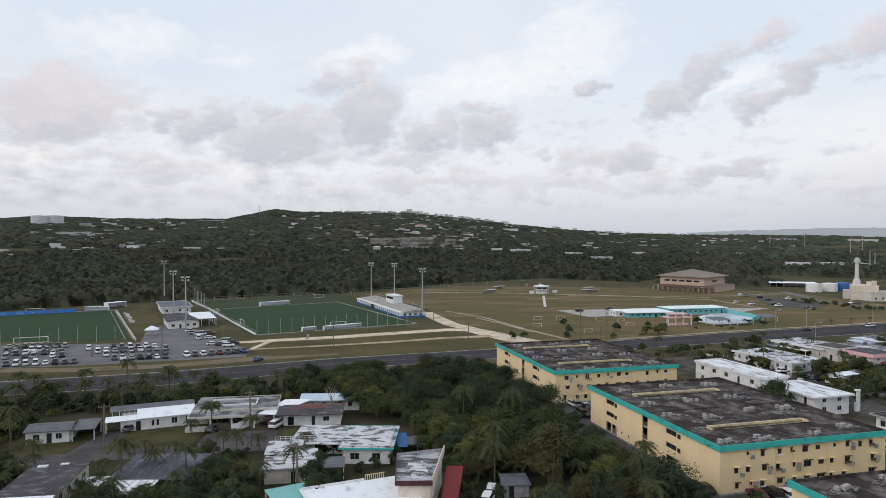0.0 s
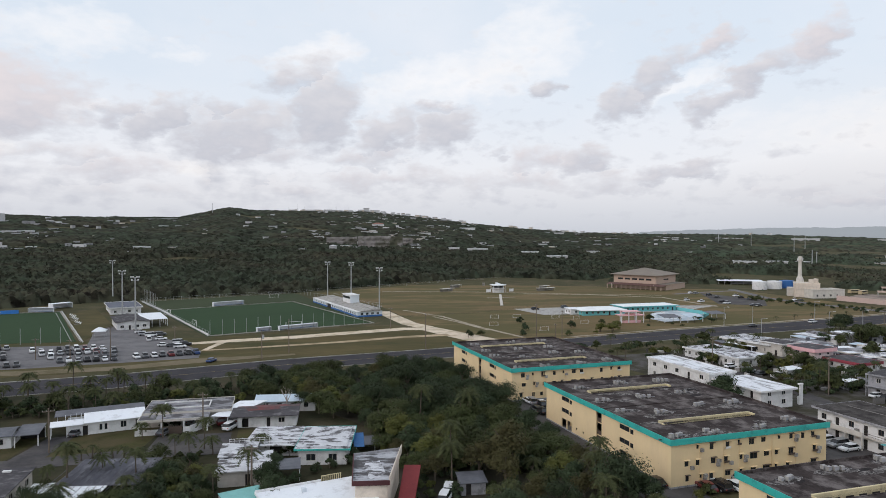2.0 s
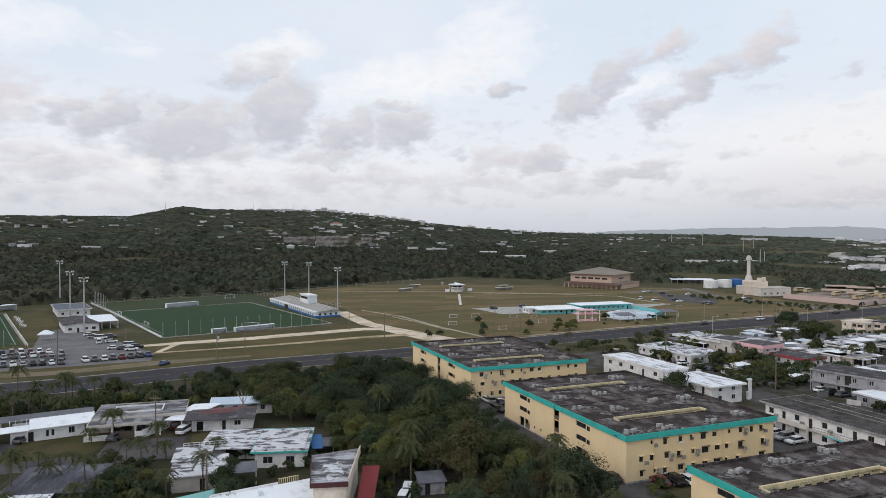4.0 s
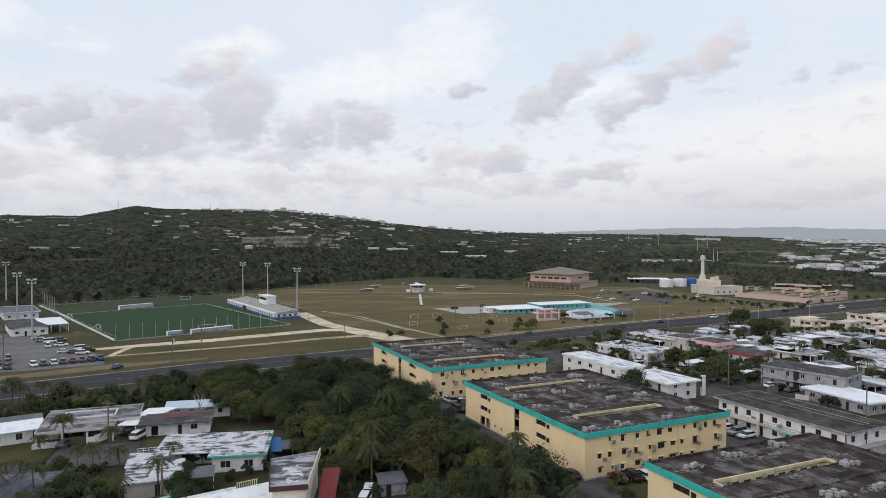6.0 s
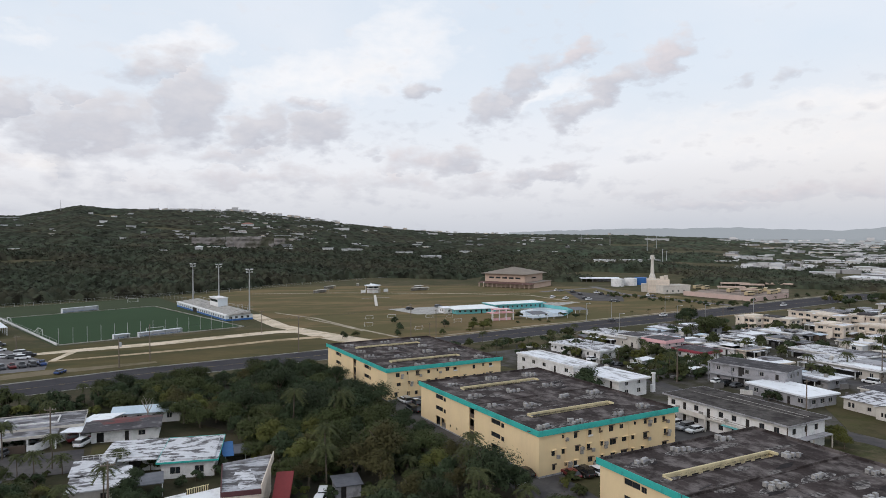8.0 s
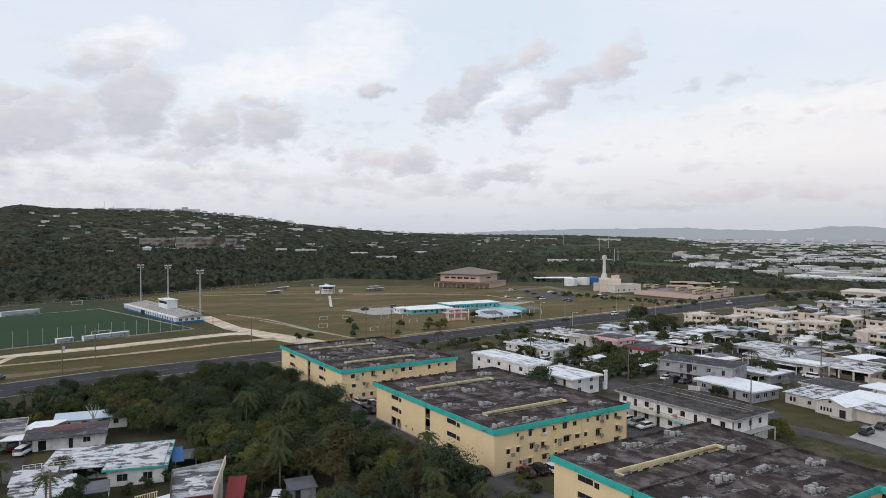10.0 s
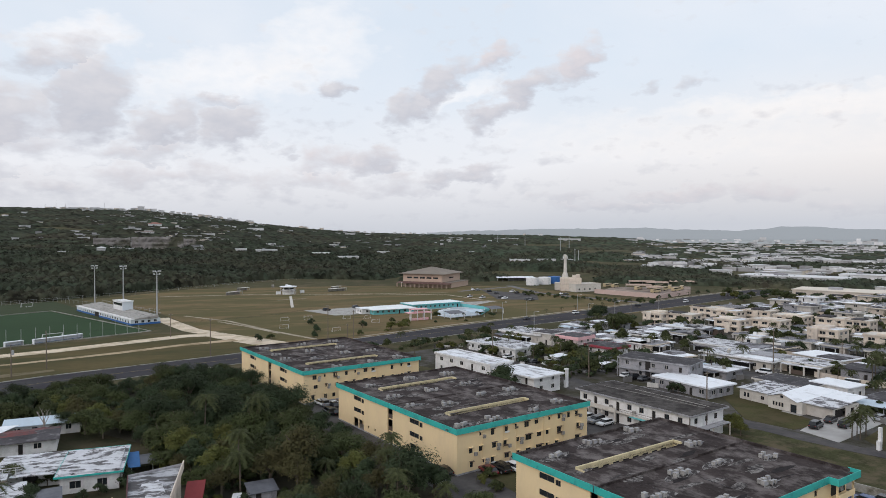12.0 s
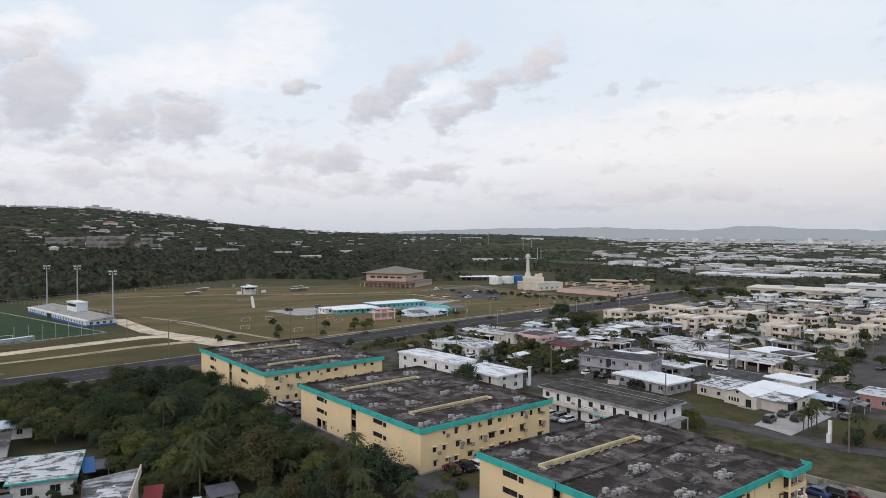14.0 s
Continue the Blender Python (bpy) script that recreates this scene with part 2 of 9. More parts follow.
LOT_PALE = mat("pale_worn_asphalt", (0.17, 0.165, 0.17), 0.9, 0.15, 0.05, 1.2, stain=(0.12, 0.116, 0.12), amount=0.4, s3=0.12, edge=0.2, spec=0.15)
CONC = mat("concrete", (0.36, 0.35, 0.33), 0.85, 0.15, 0.3, 3.0, stain=(0.2, 0.19, 0.18), amount=0.3, s3=0.4)
KERB = mat("kerb_concrete", (0.32, 0.31, 0.28), 0.9, 0.2, 0.3, 3.0, stain=(0.14, 0.13, 0.10), amount=0.35, s3=0.2)
LINE = mat("road_paint", (0.42, 0.42, 0.41), 0.8, 0.15, 0.3, 5.0, stain=(0.10, 0.10, 0.10), amount=0.4, s3=0.5)
CREAM = mat("yellow_wall_paint", (0.80, 0.63, 0.38), 0.85, 0.04, 0.15, 2.0, stain=(0.70, 0.55, 0.34), amount=0.2, s3=0.3, stretch=(1, 1, 0.5), edge=0.4, spec=0.2)
TEAL = mat("turquoise_paint", (0.045, 0.42, 0.38), 0.55, 0.08, 0.3, 3.0, stain=(0.04, 0.30, 0.28), amount=0.3, s3=0.5)
TAR = mat("weathered_tar_roof", (0.042, 0.034, 0.033), 0.95, 0.55, 0.3, 2.2, stain=(0.150, 0.132, 0.128), amount=0.33, s3=0.34, edge=0.17, stretch=(1, 0.7, 1), bump=0.02, spec=0.08)
SLOT = mat("pale_yellow_hood", (0.64, 0.55, 0.34), 0.8, 0.1, 0.4, 3.0, stain=(0.40, 0.34, 0.22), amount=0.25, s3=0.6, edge=0.3)
WHITE = mat("white_paint", (0.74, 0.74, 0.74), 0.7, 0.06, 0.3, 3.0, stain=(0.5, 0.5, 0.5), amount=0.22, s3=0.5, edge=0.25)
OFFWHITE = mat("off_white_paint", (0.57, 0.54, 0.495), 0.8, 0.08, 0.3, 3.0, stain=(0.45, 0.42, 0.38), amount=0.28, s3=0.5, edge=0.25, rnd=0.08)
BEIGE = mat("beige_paint", (0.66, 0.58, 0.495), 0.8, 0.07, 0.3, 3.0, stain=(0.48, 0.42, 0.36), amount=0.25, s3=0.5, edge=0.25, rnd=0.1)
PINK = mat("pink_paint", (0.74, 0.44, 0.46), 0.8, 0.08, 0.3, 3.0)
ROSE = mat("rose_paint", (0.34, 0.20, 0.19), 0.8, 0.1, 0.3, 3.0)
GREYW = mat("grey_wall", (0.33, 0.33, 0.35), 0.85, 0.12, 0.3, 3.0, stain=(0.2, 0.2, 0.21), amount=0.3, s3=0.5)
BROWNW = mat("tan_wall", (0.50, 0.38, 0.31), 0.85, 0.08, 0.1, 2.0)
BROWNR = mat("brown_grey_roof", (0.215, 0.185, 0.155), 0.85, 0.15, 0.1, 1.0)
PATCH = mat("patchy_white_roof", (0.56, 0.57, 0.60), 0.85, 0.2, 0.5, 4.0, stain=(0.105, 0.10, 0.105), amount=0.43, s3=0.55, edge=0.07, stretch=(0.6, 1.1, 1))
PATCH2 = mat("stained_grey_roof", (0.25, 0.25, 0.27), 0.85, 0.3, 0.4, 3.5, stain=(0.075, 0.072, 0.077), amount=0.5, s3=0.5, edge=0.1, stretch=(0.5, 1.1, 1))
SHINGLE = mat("dark_roof", (0.066, 0.063, 0.068), 0.9, 0.4, 0.3, 3.5, stain=(0.16, 0.155, 0.16), amount=0.24, s3=0.6, edge=0.1, rnd=0.15, spec=0.1, stretch=(0.6, 1.1, 1))
METALW = mat("white_sheet_roof", (0.76, 0.79, 0.83), 0.45, 0.05, 0.3, 3.0, stain=(0.6, 0.62, 0.65), amount=0.2, s3=0.5)
METALG = mat("grey_sheet_roof", (0.13, 0.135, 0.155), 0.6, 0.2, 0.3, 3.0, stain=(0.075, 0.078, 0.09), amount=0.45, s3=0.4, edge=0.3)
METALB = mat("pale_blue_sheet_roof", (0.45, 0.54, 0.62), 0.5, 0.1, 0.3, 3.0)
REDR = mat("faded_red_roof", (0.17, 0.055, 0.055), 0.85, 0.3, 0.3, 3.0, stain=(0.06, 0.055, 0.055), amount=0.5, s3=0.3, edge=0.2)
GLASS = mat("window_glass", (0.025, 0.03, 0.035), 0.12, 0.2, 0.5, 1.0, spec=0.5)
# near-black for door leaves, and for shade painted where openings would be
DARK = mat("dark_door_and_shade", (0.03, 0.028, 0.027), 0.9, 0.2, 0.5, 2.0)
FRAME = mat("window_frame", (0.55, 0.53, 0.48), 0.6, 0.08, 1.0, 6.0)
BRONZE = mat("brown_frame", (0.10, 0.075, 0.06), 0.6, 0.1, 1.0, 6.0)
STEEL = mat("galvanised_steel", (0.42, 0.43, 0.44), 0.5, 0.1, 0.5, 4.0, metal=0.4)
POLEW = mat("weathered_wood_pole", (0.16, 0.13, 0.105), 0.9, 0.25, 0.6, 6.0)
WIRE = mat("black_wire", (0.03, 0.03, 0.03), 0.6, 0.1, 1, 5)
BLUE = mat("blue_paint", (0.035, 0.13, 0.36), 0.6, 0.08, 0.3, 3.0)
TARP = mat("blue_tarp", (0.03, 0.13, 0.33), 0.6, 0.2, 0.5, 3.0)
LTBLUE = mat("pale_blue_paint", (0.62, 0.67, 0.71), 0.7, 0.06, 0.3, 3.0)
AQUA = mat("aqua_wall", (0.16, 0.48, 0.50), 0.7, 0.1, 0.3, 3.0)
AQUAR = mat("pale_aqua_roof", (0.74, 0.78, 0.79), 0.6, 0.1, 0.2, 2.0)
UNIT = mat("air_conditioner_case", (0.33, 0.32, 0.30), 0.7, 0.2, 0.6, 4.0, rnd=0.3)
BARK = mat("bark", (0.11, 0.09, 0.07), 0.95, 0.3, 0.8, 6.0, bump=0.02)
LEAF = mat("broad_leaves", (0.052, 0.063, 0.025), 0.8, 0.3, 0.2, 1.2, island=0.12, rnd=0.3, spec=0.12)
LEAF2 = mat("yellowish_leaves", (0.088, 0.094, 0.028), 0.8, 0.3, 0.2, 1.2, island=0.12, rnd=0.2, spec=0.12)
LEAF3 = mat("dark_leaves", (0.036, 0.050, 0.025), 0.8, 0.3, 0.2, 1.2, island=0.12, rnd=0.3, spec=0.12)
LEAF4 = mat("brown_leaves", (0.066, 0.061, 0.028), 0.85, 0.3, 0.2, 1.2, island=0.13, rnd=0.2, spec=0.08)
PALM = mat("palm_fronds", (0.056, 0.064, 0.027), 0.75, 0.3, 0.5, 3.0, island=0.3, spec=0.12)
# the far green is blued a little: distance haze put into the colour
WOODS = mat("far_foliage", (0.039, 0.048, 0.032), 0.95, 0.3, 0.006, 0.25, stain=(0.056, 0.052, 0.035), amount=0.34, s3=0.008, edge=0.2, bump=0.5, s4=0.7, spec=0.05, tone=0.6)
TYRE = mat("tyre_rubber", (0.02, 0.02, 0.02), 0.8, 0.1, 1, 5)
CARGLASS = mat("car_glass", (0.015, 0.017, 0.02), 0.08, 0.1, 1, 5, spec=0.5)
LAMPG = mat("lamp_lens", (0.7, 0.7, 0.7), 0.2, 0.05, 1, 5)
REDL = mat("tail_lamp", (0.35, 0.02, 0.02), 0.3, 0.05, 1, 5)
PAINTS = {
    "white": mat("white_car_paint", (0.72, 0.73, 0.75), 0.3, 0.03, 0.5, 3, spec=0.5),
    "silver": mat("silver_car_paint", (0.36, 0.37, 0.39), 0.3, 0.03, 0.5, 3, metal=0.5, spec=0.5),
    "black": mat("black_car_paint", (0.018, 0.018, 0.02), 0.25, 0.03, 0.5, 3, spec=0.5),
    "grey": mat("grey_car_paint", (0.10, 0.105, 0.115), 0.3, 0.03, 0.5, 3, metal=0.3, spec=0.5),
    "red": mat("dark_red_car_paint", (0.13, 0.018, 0.02), 0.3, 0.03, 0.5, 3, spec=0.5),
    "blue": mat("blue_car_paint", (0.03, 0.06, 0.17), 0.3, 0.03, 0.5, 3, spec=0.5),
}


# ---------------------------------------------------------------- mesh helpers
class MB:
    """Collects the vertices and faces of one mesh."""

    def __init__(self):
        self.v, self.f = [], []

    def add(self, verts, faces):
        k = len(self.v)
        self.v += [tuple(p) for p in verts]
        self.f += [tuple(i + k for i in q) for q in faces]
        return self

    def box(self, x0, x1, y0, y1, z0, z1, rot=None):
        vs = [(x, y, z) for z in (z0, z1) for x, y in ((x0, y0), (x1, y0), (x1, y1), (x0, y1))]
        if rot:
            vs = [rot @ Vector(p) for p in vs]
        return self.add(vs, [(3, 2, 1, 0), (4, 5, 6, 7), (0, 1, 5, 4), (1, 2, 6, 5), (2, 3, 7, 6), (3, 0, 4, 7)])

    def prism(self, poly, z0, z1):
        n = len(poly)
        vs = [(*p, z0) for p in poly] + [(*p, z1) for p in poly]
        return self.add(vs, [tuple(range(n - 1, -1, -1)), tuple(range(n, 2 * n))] + [(i, (i + 1) % n, n + (i + 1) % n, n + i) for i in range(n)])

    def tube(self, a, b, r0, r1=None, n=8, caps=True):
        a, b = Vector(a), Vector(b)
        r1 = r0 if r1 is None else r1
        d = (b - a).normalized()
        s = d.orthogonal().normalized()
        t = d.cross(s)
        vs = []
        for c, r in ((a, r0), (b, r1)):
            vs += [c + r * (math.cos(2 * math.pi * i / n) * s + math.sin(2 * math.pi * i / n) * t) for i in range(n)]
        fs = [(i, (i + 1) % n, n + (i + 1) % n, n + i) for i in range(n)]
        if caps:
            fs += [tuple(range(n - 1, -1, -1)), tuple(range(n, 2 * n))]
        return self.add(vs, fs)

    def mesh(self, name, material, smooth=False, weld=False):
        me = bpy.data.meshes.new(name)
        me.from_pydata(self.v, [], self.f)
        if weld:
            bm = bmesh.new()
            bm.from_mesh(me)
            bmesh.ops.remove_doubles(bm, verts=bm.verts, dist=0.0005)
            bm.to_mesh(me)
            bm.free()
        me.materials.append(material)
        if smooth:
            me.polygons.foreach_set("use_smooth", [True] * len(me.polygons))
        me.update()
        return me


def part(name, mb, material, parent=None, label="", m=None, smooth=False):
    """One mesh object; mb is an MB, or a mesh that alike parts share."""
    ob = new(name, mb.mesh(name, material, smooth) if isinstance(mb, MB) else mb)
    if parent:
        ob.parent = parent
    if m is not None:
        ob.matrix_basis = m
    return tagged(ob, label)


def thing(name, m, label, category, group="", kind=""):
    ob = new(name)
    ob.empty_display_size = 0.5
    ob.matrix_basis = m
    return tagged(ob, label, category, group, kind)


def sheet(name, poly, z, material, label, category="ground", parent=None, thick=0.3):
    """A flat slab whose top is at z."""
    mb = MB().prism(poly, z - thick, z)
    return tagged(part(name, mb, material, parent), label, category, kind="structure")


def strip_poly(pts, width):
    """The outline of a band along a line."""
    left, right = [], []
    for i, p in enumerate(pts):
        a, b = Vector(pts[max(0, i - 1)]), Vector(pts[min(len(pts) - 1, i + 1)])
        d = (b - a).normalized()
        nrm = Vector((-d.y, d.x)) * (width[i] if isinstance(width, (list, tuple)) else width) / 2
        left.append(tuple(Vector(p) + nrm))
        right.append(tuple(Vector(p) - nrm))
    return left, right


def band(name, pts, width, z, material, label, category="path", thick=0.25):
    left, right = strip_poly(pts, width)
    mb, n = MB(), len(pts)
    vs = [(*p, z) for p in left] + [(*p, z) for p in right] + [(*p, z - thick) for p in left] + [(*p, z - thick) for p in right]
    fs = []
    for i in range(n - 1):
        fs += [(i, n + i, n + i + 1, i + 1), (i, i + 1, 2 * n + i + 1, 2 * n + i), (n + i + 1, n + i, 3 * n + i, 3 * n + i + 1)]
    return tagged(part(name, mb.add(vs, fs), material), label, category, kind="structure")

# ---------------------------------------------------------------- land
SKYLINE = [(-60, 1.00), (-33.5, 1.14), (-31, 1.32), (-29.6, 1.30), (-26, 1.20), (-20, 1.23), (-17.9, 1.25), (-15.7, 1.73), (-14.6, 2.00), (-14.1, 2.10), (-13.4, 2.03),
           (-12.5, 1.90), (-7.9, 1.85), (-2.8, 1.80), (0.8, 1.47), (5.6, 0.89), (10.2, 0.43), (15, 0.06), (20.5, -0.02), (25.3, -0.03), (32.5, -0.14), (37.2, -0.30), (40, -0.62), (60, -0.75)]
EDGE = [(-60, 440), (-33.5, 455), (-20, 478), (-8.8, 500), (0, 575), (8, 640), (17, 625), (22, 565), (29, 565), (33, 605), (38, 600), (60, 620)]
CREST = 2700.0


def lerp(table, a):
    if a <= table[0][0]:
        return table[0][1]
    for (a0, v0), (a1, v1) in zip(table, table[1:]):
        if a <= a1:
            return v0 + (v1 - v0) * (a - a0) / (a1 - a0)
    return table[-1][1]


def height(x, y):
    """The ground: level round the camera, rising to the hills."""
    r = math.hypot(x, y)
    if r < 560 or y < -0.3 * abs(x):
        return 0.0
    a = math.degrees(math.atan2(x, y))
    top = EYE + math.tan(radians(lerp(SKYLINE, a))) * CREST - 7
    u = min(1.0, (r - 560) / (CREST - 560))
    rise = top * (0.55 * u + 0.45 * u * u * (3 - 2 * u))
    lump = 7.0 * noise.noise((x / 260, y / 260, 0.3)) + 3.0 * noise.noise((x / 90, y / 90, 4.1))
    if r > CREST:
        rise -= (r - CREST) * 0.05
    return max(rise, -30) + lump * min(1, u * 6) * (1 - 0.8 * min(1, max(0, (a - 28) / 12))) * (1.0 if r < 2300 else 0.35)


def land():
    rings = [0, 40, 120, 250, 400, 560] + [560 + 60 * i for i in range(1, 37)] + [2850, 3100, 3500, 4000, 4800]
    angs = [math.radians(-180 + 3.0 * i) for i in range(40)] + [math.radians(-60 + 0.75 * i) for i in range(161)] + [math.radians(63 + 3.0 * i) for i in range(39)]
    mb, na = MB(), len(angs)
    vs = [(r * math.sin(a), r * math.cos(a), height(r * math.sin(a), r * math.cos(a))) for r in rings[1:] for a in angs]
    fs = [(i * na + j, i * na + (j + 1) % na, (i + 1) * na + (j + 1) % na, (i + 1) * na + j) for i in range(len(rings) - 2) for j in range(na)]
    vs.append((0, 0, 0))
    fs += [(len(vs) - 1, (j + 1) % na, j) for j in range(na)]
    fs = [tuple(reversed(q)) for q in fs]
    mb.add(vs, fs)
    return tagged(part("ground", mb, GRASS, smooth=True), "dry green and brown grassy ground reaching to the hills", "ground", kind="structure")


land()


def far_ridge():
    pts = [(20, 0.1), (26, 0.3), (30, 0.42), (34.8, 0.43), (37.2, 0.52), (40.3, 0.40), (45.1, 0.26), (46.5, 0.36), (48.0, 0.56), (50.4, 0.58), (52.7, 0.38), (54.9, 0.36), (58.0, 0.24), (66, 0.2)]
    m = bpy.data.materials.new("far_hills_haze_glow")
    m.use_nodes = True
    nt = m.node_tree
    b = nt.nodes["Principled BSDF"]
    # black base that glows: the haze over the hills is this emission colour
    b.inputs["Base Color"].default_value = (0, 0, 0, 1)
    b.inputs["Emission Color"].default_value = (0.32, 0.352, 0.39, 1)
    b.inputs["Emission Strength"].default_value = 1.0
    mb = MB()
    vs, n = [], 240
    for i in range(n + 1):
        a = 20 + 46 * i / n
        e = lerp(pts, a) + 0.07 * noise.noise((a * 0.9, 0, 0)) + 0.035 * noise.noise((a * 3.1, 2.0, 0))
        x, y = 4650 * math.sin(radians(a)), 4650 * math.cos(radians(a))
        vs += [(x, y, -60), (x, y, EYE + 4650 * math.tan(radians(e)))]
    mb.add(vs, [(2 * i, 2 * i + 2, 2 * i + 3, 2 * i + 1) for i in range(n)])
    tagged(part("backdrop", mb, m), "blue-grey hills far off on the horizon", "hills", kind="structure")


far_ridge()


def plain_height(a, r):
    """The far plain: rising a little from behind the last houses to the foot of the hills."""
    u = (r - 3500) / 1050
    top = -0.42 + 0.05 * noise.noise((a * 1.1, 7.0, 0)) - 0.55 * min(1, max(0, (37 - a) / 4))
    return -30 + u * (EYE + 4550 * math.tan(radians(top)) + 30)


def far_plain():
    """Low ground between the town and the hills, its haze painted as a glow."""
    m = bpy.data.materials.new("far_plain_haze_glow")
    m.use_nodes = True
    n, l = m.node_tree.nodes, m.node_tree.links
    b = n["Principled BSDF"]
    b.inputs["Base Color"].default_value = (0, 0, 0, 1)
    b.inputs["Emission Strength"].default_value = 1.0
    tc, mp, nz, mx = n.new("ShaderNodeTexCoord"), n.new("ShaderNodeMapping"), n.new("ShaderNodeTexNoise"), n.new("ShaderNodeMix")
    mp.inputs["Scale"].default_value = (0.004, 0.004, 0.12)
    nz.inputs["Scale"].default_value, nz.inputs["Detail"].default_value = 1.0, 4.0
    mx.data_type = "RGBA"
    # two glowing greys that hold the haze, mixed at random
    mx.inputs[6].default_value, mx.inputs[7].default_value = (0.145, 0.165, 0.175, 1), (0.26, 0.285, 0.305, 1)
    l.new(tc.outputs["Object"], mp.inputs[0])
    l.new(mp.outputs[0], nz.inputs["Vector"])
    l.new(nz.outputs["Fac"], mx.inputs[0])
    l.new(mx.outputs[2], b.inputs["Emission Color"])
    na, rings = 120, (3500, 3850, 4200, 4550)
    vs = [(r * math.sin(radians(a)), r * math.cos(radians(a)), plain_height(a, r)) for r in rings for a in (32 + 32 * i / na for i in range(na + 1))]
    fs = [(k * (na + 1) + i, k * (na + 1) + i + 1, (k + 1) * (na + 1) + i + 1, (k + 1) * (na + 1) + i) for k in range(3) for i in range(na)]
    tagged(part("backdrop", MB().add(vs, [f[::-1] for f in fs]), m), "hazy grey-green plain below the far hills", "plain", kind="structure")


far_plain()

# lawns, fields and roads
sheet("lawn", [(-10.8, 397.5), (12.0, 307.8), (35.8, 270.8), (60, 258), (300, 326), (291.6, 337.5), (250.9, 553.9), (192.4, 605.7), (114.6, 627.9), (7.6, 560.4), (-59.8, 491.6)], 0.04, LAWN, "wide brown-green mown lawn with faint tracks", "lawn")
sheet("roadside", [(-260, 172), (-260, 262), (-79.9, 284.3), (-11.8, 317.3), (12.0, 307.8), (35.8, 270.8), (60, 262.5), (-100, 215)], 0.03, VERGE, "yellow-brown grass strip beside the road", "grass strip")
ROADLINE = [(-420, 97), (-130, 187.2), (-85, 202.2), (-35, 226.0), (15, 243.0), (75, 265.5), (140, 289.5), (190, 306), (236, 322.5), (287, 340.4), (338, 360.3), (450, 399), (700, 485)]
ROADWIDE = [19, 19, 19, 18, 17.5, 18, 20.5, 21, 22, 24, 25, 26, 28]


def road_at(x, off):
    """A point of the main road at x, off metres beyond its far edge (nearer than its near edge where below nought)."""
    y, w = lerp(ROADLINE, x), lerp(list(zip([p[0] for p in ROADLINE], ROADWIDE)), x) / 2
    d = Vector((1.0, (lerp(ROADLINE, x + 5) - lerp(ROADLINE, x - 5)) / 10)).normalized()
    k = w + off if off >= 0 else -w + off
    return (x - d.y * k, y + d.x * k)


road = band("road", ROADLINE, ROADWIDE, 0.06, ASPHALT, "wide dark asphalt main road", "road")
band("kerb", [road_at(x, 0.5) for x, _ in ROADLINE], 0.6, 0.19, KERB, "pale concrete kerb along the road", "kerb")
band("kerb", [road_at(x, -0.4) for x, _ in ROADLINE], 0.3, 0.17, KERB, "concrete kerb on the near side of the road", "kerb")
band("footpath", [road_at(x, 4.2) for x, _ in ROADLINE[5:]], 1.8, 0.075, PATHM, "pale concrete footpath beside the road", "path")
for k, off in enumerate((-0.08, 0.08)):   # worn double line down the middle
    band("road_line", [(x - 0.3 * off, y + off * 2.2) for x, y in ROADLINE], 0.13, 0.075, mat("yellow_road_paint", (0.30, 0.24, 0.09), 0.8, 0.2, 0.3, 5.0, stain=(0.07, 0.065, 0.06), amount=0.5, s3=0.4) if k == 0 else bpy.data.materials["yellow_road_paint"], "worn yellow line along the road", "road marking", 0.01)

# the football grounds
sheet("sports_ground", [(-81.8, 287.4), (-11.6, 327.3), (-76.5, 491.6), (-163.8, 434.3)], 0.05, TURF_DULL, "worn green turf round the pitches", "turf")
sheet("pitch", [(-81.4, 292.3), (-13.6, 328.3), (-67.9, 427.0), (-134.8, 388.7)], 0.08, TURF, "dark green artificial turf football pitch", "pitch")
sheet("pitch", [(-129.8, 276.7), (-186.9, 380.3), (-243.3, 366.9), (-330, 360), (-250, 262)], 0.08, TURF, "dark green artificial turf football pitch beside the car park", "pitch")
sheet("car_park", [(-215, 205), (-174.4, 262.8), (-121.7, 268.1), (-136.9, 309.8), (-132.4, 323.3), (-108.6, 295.7), (-91.1, 276.7), (-73.5, 252.4), (-70.5, 238.5), (-123.1, 222.1)], 0.07, LOT_PALE, "grey asphalt car park", "car park")
band("track", [(-88.3, 268.1), (-66.5, 276.7), (-44.3, 284.2), (-21.0, 295.6), (1.5, 306.0), (13.2, 306.0), (23.5, 288.9), (36.5, 268.0)], [4, 7, 8, 8, 8, 11, 12, 13], 0.05, SAND, "pale coral track beside the pitch", "track")
band("track", [(-73.9, 253.7), (-49.6, 261.3), (-19.4, 272.3), (-1.0, 281.1), (20.9, 287.3)], [2, 3, 4, 4, 6], 0.055, mat("brown_track", (0.43, 0.335, 0.23), 0.95, 0.2, 0.08, 1.5, stain=(0.16, 0.125, 0.065), amount=0.36, s3=0.12, edge=0.25, spec=0.1), "pale coral track through the grass", "track")
band("track", [(-73.0, 255.0), (-72.0, 264.0), (-70.6, 274.5)], [2.2, 2.6, 3.0], 0.065, SAND, "pale coral track joining two others", "track")
band("track", [(-10.1, 374.5), (-2.6, 347.0), (4.4, 323.2), (12.6, 309.7)], 8.0, 0.06, SAND, "pale coral track past the stand", "track")
band("track", [(-142.7, 214.8), (-119.5, 215.6), (-91.1, 222.1), (-68.2, 234.1), (-38.0, 244.1)], [7, 7, 7, 8, 3], 0.05, DIRT, "worn dirt strip along the road", "track")
